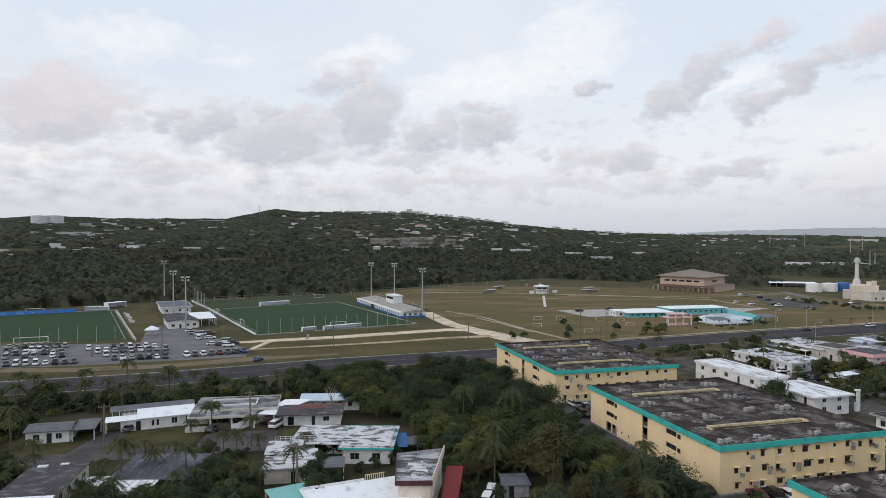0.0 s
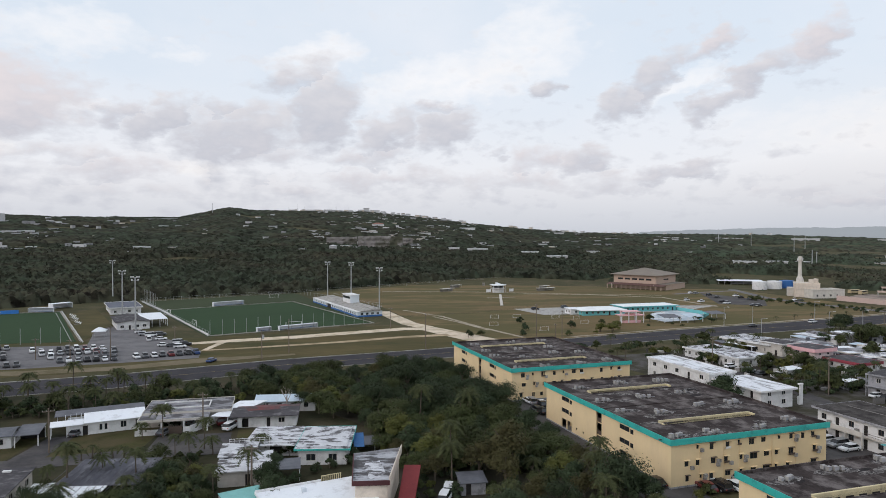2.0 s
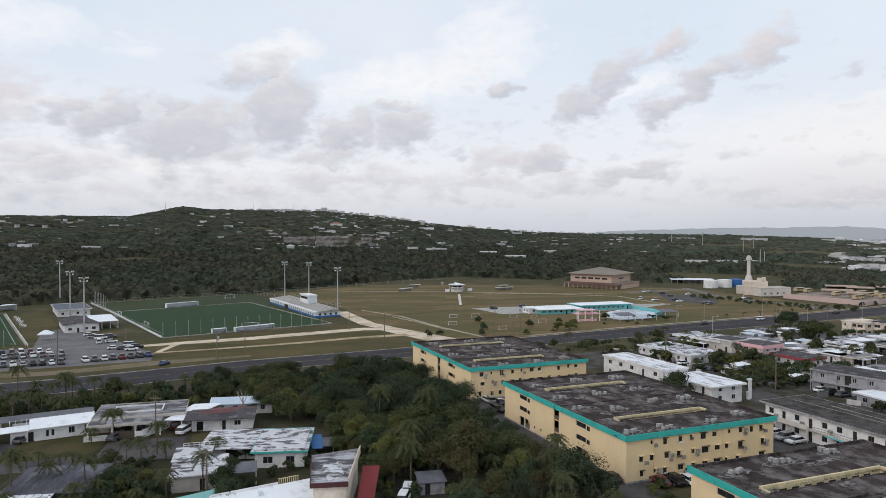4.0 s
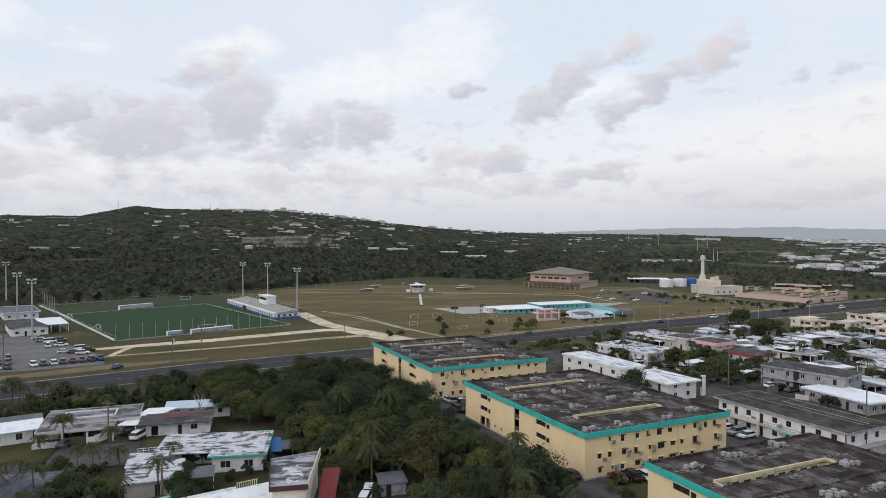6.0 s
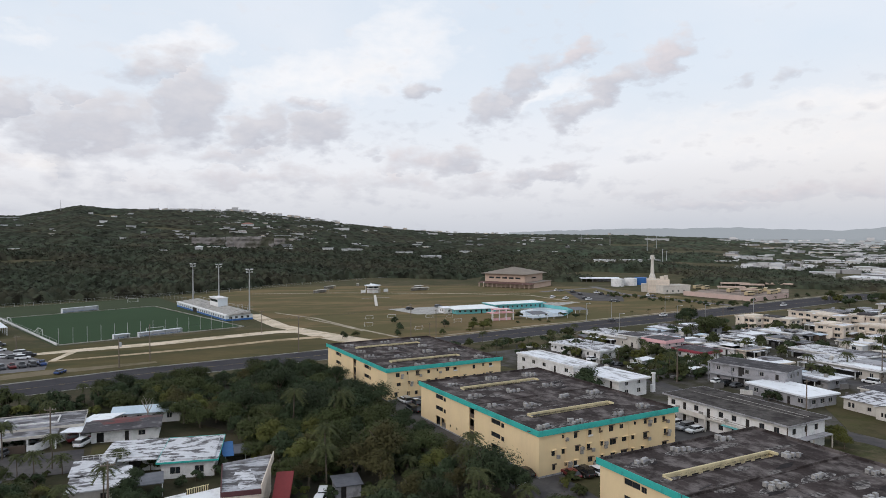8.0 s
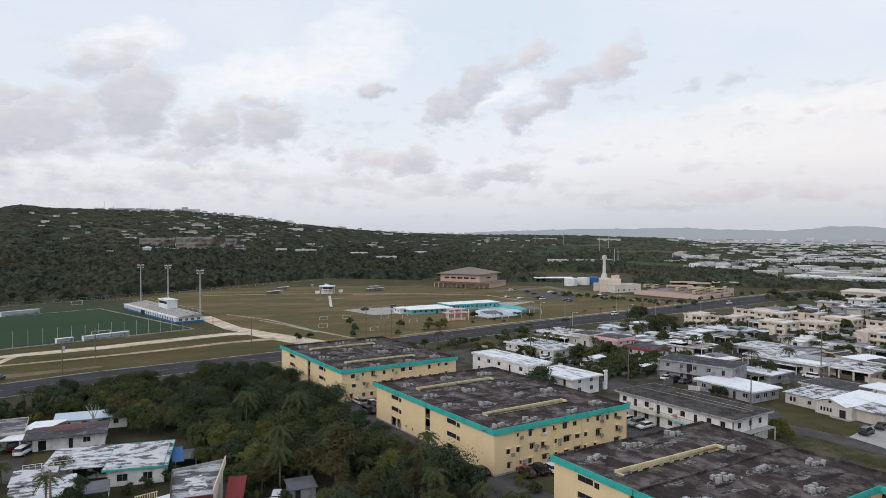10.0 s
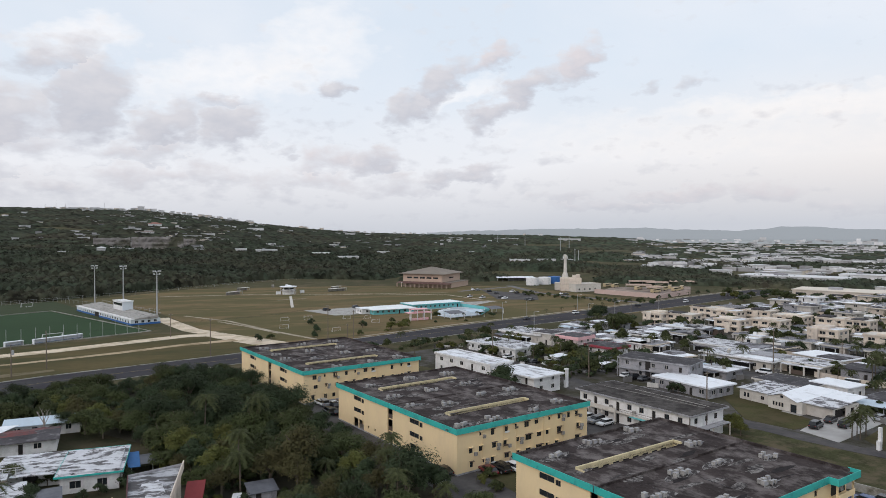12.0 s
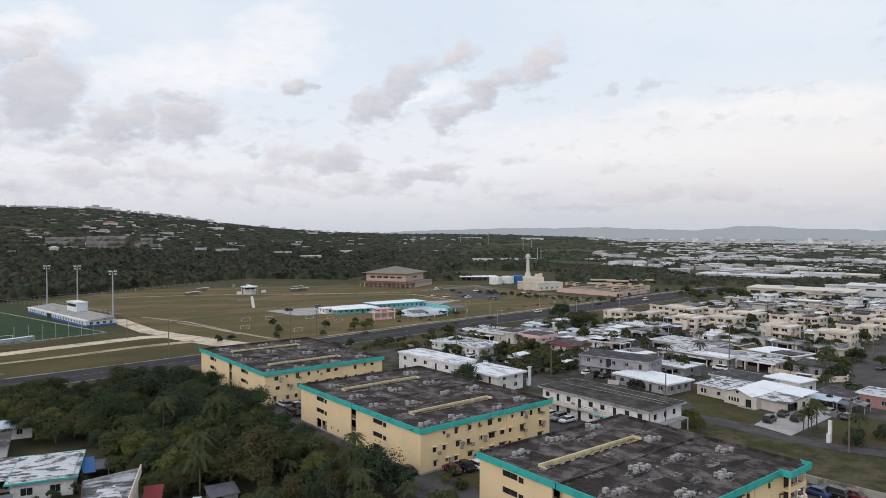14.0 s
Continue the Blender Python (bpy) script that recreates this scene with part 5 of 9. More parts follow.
def crown_points(rg, h, r, n, lobes, low=0.35):
    cs, ns = [], []
    base = h * low
    for i in range(lobes):
        t = rg.uniform(0, 2 * math.pi)
        q = math.sqrt(rg.uniform(0, 1)) * r * 0.72 * (0 if i == 0 else 1)
        lr = r * rg.uniform(0.2, 0.46)
        zc = base + (h - base) * (0.62 - 0.42 * (q / r) ** 1.5) + rg.uniform(-0.2, 0.1) * h
        k = n // lobes
        d = rg.normal(size=(k, 3))
        d /= np.linalg.norm(d, axis=1, keepdims=True)
        d[:, 2] = np.where(d[:, 2] < -0.35, -d[:, 2], d[:, 2])
        rr = lr * rg.uniform(0.5, 1.1, (k, 1)) * np.where(rg.random((k, 1)) < 0.12, 1.4, 1.0)
        cs.append(np.array([q * math.cos(t), q * math.sin(t), zc]) + d * rr * [1, 1, 0.82])
        ns.append(d + [0, 0, 0.45] + rg.normal(scale=0.24, size=(k, 3)))
    c, nn = np.concatenate(cs), np.concatenate(ns)
    return c, nn / np.linalg.norm(nn, axis=1, keepdims=True)


def broad_tree(seed, h, r, n, leafmat, label, leaf=0.37, lobes=9, low=0.3):
    rg = np.random.default_rng(seed)
    ob = thing("tree", pose(0, 0, -200), label, "tree")
    tr = MB()
    r0 = 0.035 * h
    tr.tube((0, 0, -0.3), (0.1, 0, h * 0.4), r0, r0 * 0.7, 6)
    for i in range(6):
        t = 2 * math.pi * i / 6 + rg.uniform(0, 1)
        q = r * rg.uniform(0.35, 0.6)
        tr.tube((0.1, 0, h * rg.uniform(0.25, 0.4)), (q * math.cos(t), q * math.sin(t), h * rg.uniform(0.6, 0.82)), r0 * 0.45, r0 * 0.12, 5, False)
    part("trunk", tr, BARK, ob)
    c, nn = crown_points(rg, h, r, n, lobes, low)
    part("crown", leaf_mesh("crown", c, nn, leaf * rg.uniform(0.6, 1.35, len(c)), leafmat, rg), None, ob)
    return ob


def palm_tree(seed, h, fr, n, label):
    rg = np.random.default_rng(seed)
    ob = thing("palm_tree", pose(0, 0, -200), label, "palm tree")
    tr = MB()
    lean = rg.uniform(-0.6, 0.6, 2)
    pts = [Vector((lean[0] * (k / 5) ** 2, lean[1] * (k / 5) ** 2, h * k / 5 - 0.2)) for k in range(6)]
    for k in range(5):
        tr.tube(pts[k], pts[k + 1], 0.17 - 0.012 * k, 0.16 - 0.012 * k, 7, k == 4)
    part("trunk", tr, BARK, ob)
    top = pts[-1]
    cr = MB()
    for i in range(n):
        t = 2.4 * i + rg.uniform(-0.25, 0.25)
        up = 1.5 - 2.0 * i / n + rg.uniform(-0.15, 0.15)   # young fronds stand, old ones hang
        d, s = Vector((math.cos(t), math.sin(t), 0)), Vector((-math.sin(t), math.cos(t), 0))
        ln = fr * rg.uniform(0.8, 1.1)
        flat = 1.0 / math.sqrt(1 + 0.35 * up * up)
        m_ = 13
        sp = [top + d * ln * flat * (u / m_) + Vector((0, 0, ln * (up * flat * 0.8 * (u / m_) - (0.6 + 0.25 * max(0, up)) * (u / m_) ** 2))) for u in range(m_ + 1)]
        for k in range(m_):
            wd = ln * 0.25 * math.sin(math.pi * (0.16 + 0.80 * k / m_)) ** 0.6
            a, b = sp[k], sp[k + 1]
            for sg in (1, -1):
                o = s * sg * wd * rg.uniform(0.75, 1.1) + Vector((0, 0, -wd * rg.uniform(0.1, 0.7))) + d * wd * 0.8
                cr.add([a, a + (b - a) * 0.9, a + (b - a) * 0.45 + o], [(0, 1, 2)])
            if k > 0:
                cr.add([a + Vector((0, 0, 0.03)), b, a - s * 0.05 - Vector((0, 0, 0.03))], [(0, 1, 2)])
    part("fronds", cr, PALM, ob)
    return ob


KINDS = [   # seed, height, radius, leaves, lobes, crown base
    (1, 8.0, 4.2, LEAF, 24, 0.14, "leafy green broadleaf tree with uneven crown"),
    (2, 7.0, 3.8, LEAF3, 20, 0.12, "dark green dense broadleaf tree with low crown"),
    (3, 9.5, 4.8, LEAF3, 26, 0.18, "tall dark green broadleaf tree"),
    (4, 6.5, 3.4, LEAF2, 18, 0.16, "yellow-green broadleaf tree with light crown"),
    (5, 8.5, 4.0, LEAF4, 18, 0.22, "thin brownish broadleaf tree with bare limbs"),
    (6, 7.5, 4.6, LEAF, 24, 0.1, "broad green tree with a spreading crown"),
]
TREES = [broad_tree(q, h, r, 2600 if q == 5 else 4000, lm, lb, leaf=0.3, lobes=lo, low=ba) for q, h, r, lm, lo, ba, lb in KINDS]
# coarser trees for the many that stand too close together to be told apart
TREES_MID = [broad_tree(q + 100, h, r, 1150, lm, lb, leaf=0.52, lobes=lo, low=ba) for q, h, r, lm, lo, ba, lb in KINDS]
MID = {a.name: b for a, b in zip(TREES, TREES_MID)}
TREES_LO = [
    broad_tree(41, 7.5, 4.0, 780, LEAF, "leafy green broadleaf tree in town", leaf=0.8, lobes=14, low=0.15),
    broad_tree(42, 6.5, 3.8, 720, LEAF3, "dark green broadleaf tree in town", leaf=0.8, lobes=12, low=0.1),
    broad_tree(43, 5.5, 3.0, 700, LEAF2, "yellow-green broadleaf tree in town", leaf=0.7, lobes=10, low=0.1),
    broad_tree(44, 3.0, 2.4, 450, LEAF, "low green shrub in town", leaf=0.6, lobes=7, low=0.03),
    broad_tree(45, 2.6, 2.2, 400, LEAF3, "low dark shrub in town", leaf=0.6, lobes=7, low=0.03),
]
BUSHES = [
    broad_tree(11, 2.6, 1.9, 520, LEAF, "green leafy bush on the ground", leaf=0.42, lobes=6, low=0.05),
    broad_tree(12, 3.6, 2.4, 640, LEAF3, "dark green leafy bush beside houses", leaf=0.46, lobes=6, low=0.05),
    broad_tree(13, 2.2, 1.8, 480, LEAF2, "yellow-green leafy bush beside houses", leaf=0.40, lobes=6, low=0.05),
]
for b in BUSHES:
    b.name, b["category"] = "bush", "bush"
PALMS = [
    palm_tree(21, 7.5, 3.0, 26, "tall coconut palm with arching fronds"),
    palm_tree(22, 5.0, 2.9, 24, "short coconut palm with drooping fronds"),
    palm_tree(24, 8.5, 2.9, 27, "tall coconut palm with full crown"),
    palm_tree(23, 2.6, 1.5, 12, "small young palm beside the street"),
]
rt = random.Random(5)


def plant(src, x, y, s=1.0, group="", z=None):
    if src.get("used") is None:
        src["used"] = 1
        ob = src
    else:
        ob = copy_thing(src, Matrix())
    del_key = s * rt.uniform(0.88, 1.12)
    ob.matrix_basis = pose(x, y, height(x, y) if z is None else z, 0, 0, rt.uniform(0, 360)) @ Matrix.Diagonal((del_key, del_key, del_key * rt.uniform(0.9, 1.1), 1))
    if group:
        ob["group"] = group
    return ob


_stuff = {}


def plant_stuff(src, x, y, s=1.0):
    """Trees too many to tell apart: gathered, and joined by kind further down."""
    k = s * rt.uniform(0.88, 1.12)
    m = pose(x, y, height(x, y), 0, 0, rt.uniform(0, 360)) @ Matrix.Diagonal((k, k, k, 1))
    for c in src.children:
        kind = "trunks" if c.name.startswith("trunk") else "crowns"
        label = "trees" if kind == "trunks" else src["label"].split(" with ")[0].split(" beside ")[0].split(" on ")[0] + "s"
        _stuff.setdefault((kind, label), []).append((c.data, np.array(m)))


def join_stuff():
    for (kind, label), lst in _stuff.items():
        vs, fs, ls, k, q = [], [], [], 0, 0
        for d, mm in lst:
            co, vi, st = np.empty(3 * len(d.vertices), np.float32), np.empty(len(d.loops), np.int32), np.empty(len(d.polygons), np.int32)
            d.vertices.foreach_get("co", co)
            d.loops.foreach_get("vertex_index", vi)
            d.polygons.foreach_get("loop_start", st)
            vs.append(co.reshape(-1, 3) @ mm[:3, :3].T + mm[:3, 3])
            fs.append(vi + k)
            ls.append(st + q)
            k, q = k + len(d.vertices), q + len(vi)
        vs, fs, ls = np.concatenate(vs), np.concatenate(fs), np.concatenate(ls)
        me = bpy.data.meshes.new("tree_" + kind)
        me.vertices.add(len(vs))
        me.vertices.foreach_set("co", vs.astype(np.float32).ravel())
        me.loops.add(len(fs))
        me.loops.foreach_set("vertex_index", fs)
        me.polygons.add(len(ls))
        me.polygons.foreach_set("loop_start", ls)
        me.update(calc_edges=True)
        me.materials.append(lst[0][0].materials[0])
        tagged(new("tree_" + kind, me), "%s of many %s among the houses" % (kind, label), "trees", kind="stuff")


def inside(poly, x, y):
    hit = False
    for (x0, y0), (x1, y1) in zip(poly, poly[1:] + poly[:1]):
        if (y0 > y) != (y1 > y) and x < (x1 - x0) * (y - y0) / (y1 - y0) + x0:
            hit = not hit
    return hit


def grove(poly, gap, kinds, weights, group, scale=(0.8, 1.1), seed=1, tries=4000, most=400, stuff=False, fine_=False):
    rg = random.Random(seed)
    xs, ys = [p[0] for p in poly], [p[1] for p in poly]
    done = []
    for _ in range(tries):
        x, y = rg.uniform(min(xs), max(xs)), rg.uniform(min(ys), max(ys))
        if not inside(poly, x, y) or any((x - a) ** 2 + (y - b) ** 2 < gap * gap for a, b in done):
            continue
        done.append((x, y))
        if stuff:
            src = rg.choices(kinds, weights)[0]
            plant_stuff(src if fine_ else MID.get(src.name, src), x, y, rg.uniform(*scale))
        else:
            plant(rg.choices(kinds, weights)[0], x, y, rg.uniform(*scale), group)
        if len(done) >= most:
            break


# the wood between the near houses and the apartment blocks
REAR = [(-14, 168), (10, 212), (14, 206), (23, 172), (27, 153), (30, 140), (10, 142), (-4, 152)]
FRONT = [(32.5, 130), (37.5, 112), (43, 96), (47, 80), (40, 62), (12, 74), (15, 98), (17, 106), (16, 117), (6, 112), (3, 119), (-2, 122), (-4, 134), (-5, 150), (10, 141), (30.5, 138)]
SIDE = [(-44, 196), (8, 211), (-15, 168), (-5, 152), (-20, 160), (-30, 174), (-38, 182)]
grove(REAR, 4.3, TREES[:3] + TREES[5:], [1.5, 5, 4, 1.5], "trees of the wood", (0.7, 1.05), seed=3)
grove(FRONT, 4.5, TREES + PALMS[:2], [5, 2.2, 2, 2, 2.2, 4, 1.4, 1.0], "trees of the wood", (0.55, 1.0), seed=13)
grove(SIDE, 4.4, TREES + PALMS[:1], [4, 2.5, 2, 1.6, 2.4, 3.5, 0.8], "trees of the wood", (0.55, 1.0), seed=23)
grove([(-40, 200), (14, 216), (14, 208), (-36, 192)], 3.0, BUSHES, [4, 4, 1], "bushes at the roadside", (0.9, 1.3), seed=4, stuff=True)
# along the road behind the near houses
grove([(-150, 160), (-50, 188), (-30, 198), (-20, 185), (-40, 176), (-80, 164), (-150, 148)], 3.9, TREES[:4] + PALMS[:2] + BUSHES, [3, 4, 1.5, 1.5, 4, 4, 2, 2, 1], "trees behind the houses", (0.6, 0.95), seed=6, stuff=True)
grove([(-130, 128), (-92, 132), (-92, 150), (-130, 150)], 4.5, TREES + PALMS[:1], [2, 2, 1, 1, 1, 2, 2], "trees by the side street", (0.6, 0.85), seed=7, stuff=True)
for x, y in ((-95.9, 178.4), (-74.5, 181.5), (-113.4, 178.4), (-50.6, 145.6), (-39.7, 137.8), (-98.4, 169.6), (-89.2, 188.1), (-87.2, 134.2), (-44.8, 116.0), (-55.6, 114.7), (-80.1, 178.4), (-67.6, 181.5), (-74.8, 121.5), (-26.1, 116.0), (9.2, 122.6), (32.6, 109.3)):
    plant(PALMS[2], x, y, rt.uniform(0.72, 1.0), "tall palms among the near houses")
# undergrowth round the near houses
for k, poly in enumerate(([(-150, 160), (-50, 188), (-30, 198), (-20, 185), (-40, 176), (-80, 164), (-150, 148)], [(-130, 128), (-92, 132), (-92, 150), (-130, 150)], [(-92, 84), (-70, 84), (-71, 100), (-80, 122), (-96, 120)], [(-60, 86), (-46, 86), (-46, 104), (-57, 106)], [(-42, 86), (-27, 88), (-31, 113), (-41, 122), (-44, 108)])):
    grove(poly, 2.6, BUSHES, [3, 4, 1], "", (0.7, 1.15), seed=50 + k, stuff=True, most=90)
grove([(-40, 184), (-14, 168), (-5, 150), (-4, 134), (0, 124), (16, 118), (32, 118), (28, 134), (10, 142), (-4, 153), (-10, 172), (-20, 190)], 3.2, BUSHES, [3, 3, 1], "", (0.8, 1.3), seed=57, stuff=True, most=170)
# foreground trees
grove([(-92, 84), (-70, 84), (-71, 100), (-80, 122), (-96, 120)], 4.0, TREES[:4] + PALMS[:2], [3, 3, 1, 2, 3, 2], "", (0.55, 0.8), seed=31, stuff=True, fine_=True)
grove([(-60, 86), (-46, 86), (-46, 104), (-57, 106)], 3.6, TREES[:4] + PALMS[:2], [3, 3, 1, 2, 2, 2], "", (0.5, 0.7), seed=32, stuff=True, fine_=True)
grove([(-42, 86), (-27, 88), (-31, 113), (-41, 122), (-44, 108)], 3.6, TREES[:4] + PALMS[:2], [3, 3, 1, 2, 2, 2], "", (0.5, 0.75), seed=33, stuff=True, fine_=True)
grove([(-26, 104), (-20, 108), (-20, 122), (-24, 124)], 3.2, BUSHES + TREES[1:2], [3, 3, 1, 2], "", (0.6, 0.9), seed=34, stuff=True, fine_=True)
grove([(-46, 121), (-40, 122), (-39, 134), (-46, 134)], 3.6, TREES[:2] + PALMS[:2] + BUSHES, [2, 3, 3, 3, 2, 2, 2], "", (0.5, 0.75), seed=35, stuff=True, fine_=True)
grove([(-48, 96), (-28, 104), (-30, 114), (-42, 121), (-44, 108), (-60, 96), (-60, 86)], 4.0, TREES + PALMS[:1], [3, 3, 2, 2, 1, 3, 2], "trees among the near houses", (0.55, 0.75), seed=8)
grove([(-78, 92), (-71, 92), (-73, 120), (-80, 122)], 4.0, TREES[:4] + PALMS[:1], [3, 3, 1, 2, 2], "trees among the near houses", (0.5, 0.7), seed=9)
grove([(-60, 100), (-57, 100), (-58, 118), (-61, 118)], 3.6, TREES[:4] + PALMS[:1], [3, 3, 1, 2, 2], "trees among the near houses", (0.45, 0.6), seed=10)
for x, y in ((-40.0, 129.1), (-46.5, 124.5), (-51.4, 118.7), (-74.4, 116.0), (-37.0, 134.2), (-27.1, 133.5), (-54.4, 156.7), (-54.9, 145.6), (-97.6, 181.5), (-77.2, 188.1), (-115.5, 188.2), (-103.8, 181.5), (-48.7, 166.8)):
    plant(PALMS[rt.choice((0, 1))], x, y, rt.uniform(0.62, 0.85), "palms among the houses")
for x, y in ((-61.3, 132.1), (-59.7, 133.2), (-58.0, 132.8), (-53.2, 132.1), (-50.6, 133.2), (-49.5, 133.2), (-55.8, 133.2)):
    plant(PALMS[3], x, y, rt.uniform(0.8, 1.05), "small palms along the street")
for x, y in ((-81.6, 143.6), (-81.5, 145.6), (-87.7, 143.6), (-67.4, 152.1), (-63.4, 153.4), (-61.9, 153.9), (-21.8, 132.5), (-21.0, 134.2), (-14.2, 129.1), (-9.3, 130.1), (-31.2, 129.1), (-50.7, 153.4), (-53.3, 153.4), (-25.9, 136.0)):
    plant(rt.choice(BUSHES), x, y, rt.uniform(0.6, 0.9), "garden bushes")
for x, y in ((-18.6, 118.7), (-15.1, 123.0), (-13.2, 125.0), (-10.1, 126.9)):
    plant(BUSHES[1], x, y, 0.6, "garden bushes")
grove([(1, 103), (9, 103), (10, 124), (3, 120)], 2.7, BUSHES + TREES[:2], [3, 4, 2, 1, 1], "", (0.5, 0.8), seed=61, stuff=True, fine_=True)
grove([(14.5, 104), (22, 100), (24, 112), (15, 116)], 3.0, BUSHES + PALMS[:2], [3, 4, 2, 2, 2], "", (0.6, 0.9), seed=62, stuff=True, fine_=True)
plant(TREES[3], *(0.2, 137.5), 1.3, "trees of the wood")
plant(TREES[4], *(19.7, 118.2), 1.2, "trees of the wood")
plant(PALMS[2], *(8.9, 114.3), 1.0, "tall palms among the near houses")
for x, y in ((4.5, 149.5), (15.2, 145.1)):
    plant(PALMS[2], x, y, 1.0, "tall palms of the wood")
bare = thing("bare_tree", pose(-27.5, 163.0, 0), "small pale leafless tree among the bushes", "tree")
rb_ = random.Random(2)
bt = MB().tube((0, 0, 0), (0.2, 0, 4.2), 0.16, 0.11, 6)
for k in range(7):
    t = 0.9 * k
    p0 = Vector((0.2 * (k / 7), 0, 2.6 + 0.26 * k))
    p1 = p0 + Vector((1.1 * math.cos(t), 1.1 * math.sin(t), rb_.uniform(1.4, 2.4)))
    bt.tube(p0, p1, 0.08, 0.05, 5, False)
    for j in (-1, 1):
        bt.tube(p1, p1 + Vector((0.5 * math.cos(t + j), 0.5 * math.sin(t + j), rb_.uniform(0.6, 1.1))), 0.045, 0.02, 4, False)
part("crown", bt, mat("pale_dead_wood", (0.34, 0.31, 0.28), 0.9, 0.2, 0.6, 4.0), bare)
# before the apartment blocks
for x, y in ((49, 106), (52, 109), (50, 103), (46.5, 99), (48, 92), (45, 96)):
    plant(rt.choice(BUSHES + [PALMS[1]]), x, y, 0.8, "plants before the apartment blocks")


# woods on the plain and the hills: too many to count
def wooded(x, y, a, q):
    """How far inside the woods a place lies; below nought it is open."""
    open_n = noise.noise((x / 170, y / 170, 8.0)) + 0.5 * noise.noise((x / 60, y / 60, 2.0))
    limit = 0.42 if a < 24 else 0.42 - min(0.44, (a - 24) * 0.045)
    if q < 800 and a < 16:
        limit = 0.9
    if q > 2500:
        limit += 0.3
    return min(limit - open_n, (q - lerp(EDGE, a)) / 25)


def crown_height(x, y, q):
    s = 4.6 if q < 1000 else 9.0
    d, pts = noise.voronoi((x / s, y / s, 0.0))
    own = 0.5 + 0.5 * noise.cell(pts[0] * 7.3)
    tall = (4.6 + 3.6 * own) * (1 + 0.35 * noise.noise((x / 70, y / 70, 1.0)))
    return tall * (1 - 0.5 * min(1.0, d[0] / 0.7) ** 2.0) + 1.3 * noise.noise((x / 2.7, y / 2.7, 3.0)), noise.cell(pts[0] * 13.7 + Vector((3, 1, 7)))


def dry(a):
    """How much paler the eastern plain gets: drier scrub, with distance haze put into its tone."""
    return 0.5 * min(1.0, max(0.0, (a - 14) / 14))


def far_woods():
    rg = np.random.default_rng(7)
    for r0, r1, na, step, grow in ((440.0, 1000.0, 800, 2.2, 0.006), (1000.0, 2700.0, 520, 5.6, 0.0046)):
        rings, r = [], r0
        while r < r1:
            rings.append(r)
            r += step + (r - r0) * grow
        rings.append(r1)
        vs, ok, tone = [], [], []
        for q in rings:
            for j in range(na):
                a = -41 + 104 * (j + (0.3 * math.sin(q) if r0 < q < r1 else 0)) / na
                x, y = q * math.sin(radians(a)), q * math.cos(radians(a))
                w = wooded(x, y, a, q)
                ok.append(w > 0)
                ch_, tn = crown_height(x, y, q)
                tone.append(tn + dry(a))
                ch_ *= 1 - 0.25 * min(1, max(0, (a - 31) / 8))   # low scrub among the houses of the plain
                vs.append((x, y, height(x, y) + (ch_ * min(1, 0.45 + w * 5) if w > 0 else -0.5)))
        fs = []
        for k in range(len(rings) - 1):
            for j in range(na - 1):
                f = (k * na + j, (k + 1) * na + j, (k + 1) * na + j + 1, k * na + j + 1)
                if any(ok[i] for i in f):
                    fs.append(f[::-1])
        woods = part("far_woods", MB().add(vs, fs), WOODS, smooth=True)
        woods.data.attributes.new("tone", "FLOAT", "POINT").data.foreach_set("value", tone)
        tagged(woods, "dark green woods covering the plain" if r0 < 500 else "dark green woods covering the hills", "woods", kind="stuff")
    # leaves standing out of the crowns
    C = []
    r = 442.0
    while r < 1350:
        s = 2.5 + (r - 440) * 0.0055
        n = int(radians(104) * r / s)
        for a in rg.uniform(-41, 63, n):
            q = r + rg.uniform(-0.5, 0.5) * s
            x, y = q * math.sin(radians(a)), q * math.cos(radians(a))
            if wooded(x, y, a, q) > 0 and rg.random() < (1350 - q) / 500:
                ch_, tn = crown_height(x, y, q)
                C.append((x, y, height(x, y) + (1 - 0.25 * min(1, max(0, (a - 31) / 8))) * ch_ * rg.uniform(0.75, 1.0), s, tn + dry(a)))
        r += s
    C = np.array(C)
    per = 8
    idx = np.repeat(np.arange(len(C)), per)
    n = len(idx)
    nn = rg.normal(scale=0.5, size=(n, 3)) + [0, 0, 1]
    nn /= np.linalg.norm(nn, axis=1, keepdims=True)
    sz = C[idx, 3] * rg.uniform(0.22, 0.48, n)
    cc = C[idx, :3] + rg.normal(scale=0.4, size=(n, 3)) * C[idx, 3:4] * [1, 1, 0.4]
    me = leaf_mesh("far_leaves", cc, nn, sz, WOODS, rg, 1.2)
    me.attributes.new("tone", "FLOAT", "POINT").data.foreach_set("value", np.repeat(C[idx, 4], 3).astype(np.float32))
    tagged(new("far_leaves", me), "leaf sprays of the dark green far woods", "leaves", kind="stuff")


far_woods()

# ---------------------------------------------------------------- streets and houses beyond the apartment blocks
sheet("town_ground", [(84, 182), (66, 232), (196, 270), (330, 310), (470, 352), (470, 60), (190, 40), (100, 62), (97, 118)], 0.02, mat("town_yards", (0.046, 0.043, 0.027), 0.95, 0.4, 0.04, 0.5, stain=(0.096, 0.090, 0.086), amount=0.42, s3=0.09, edge=0.14, spec=0.1), "patchy grass and gravel yards of the housing area", "ground")
band("street", [(124, 112), (122, 120), (112, 158), (106, 203), (98, 226)], 4.0, 0.05, LOT, "narrow asphalt lane past the white houses", "road")
band("street", [(112, 127), (119, 121), (123, 114), (125, 106), (127.5, 98), (131, 90), (137, 82.5), (150, 70), (172, 50)], 4.6, 0.055, LOT, "asphalt street before the gabled house", "road")
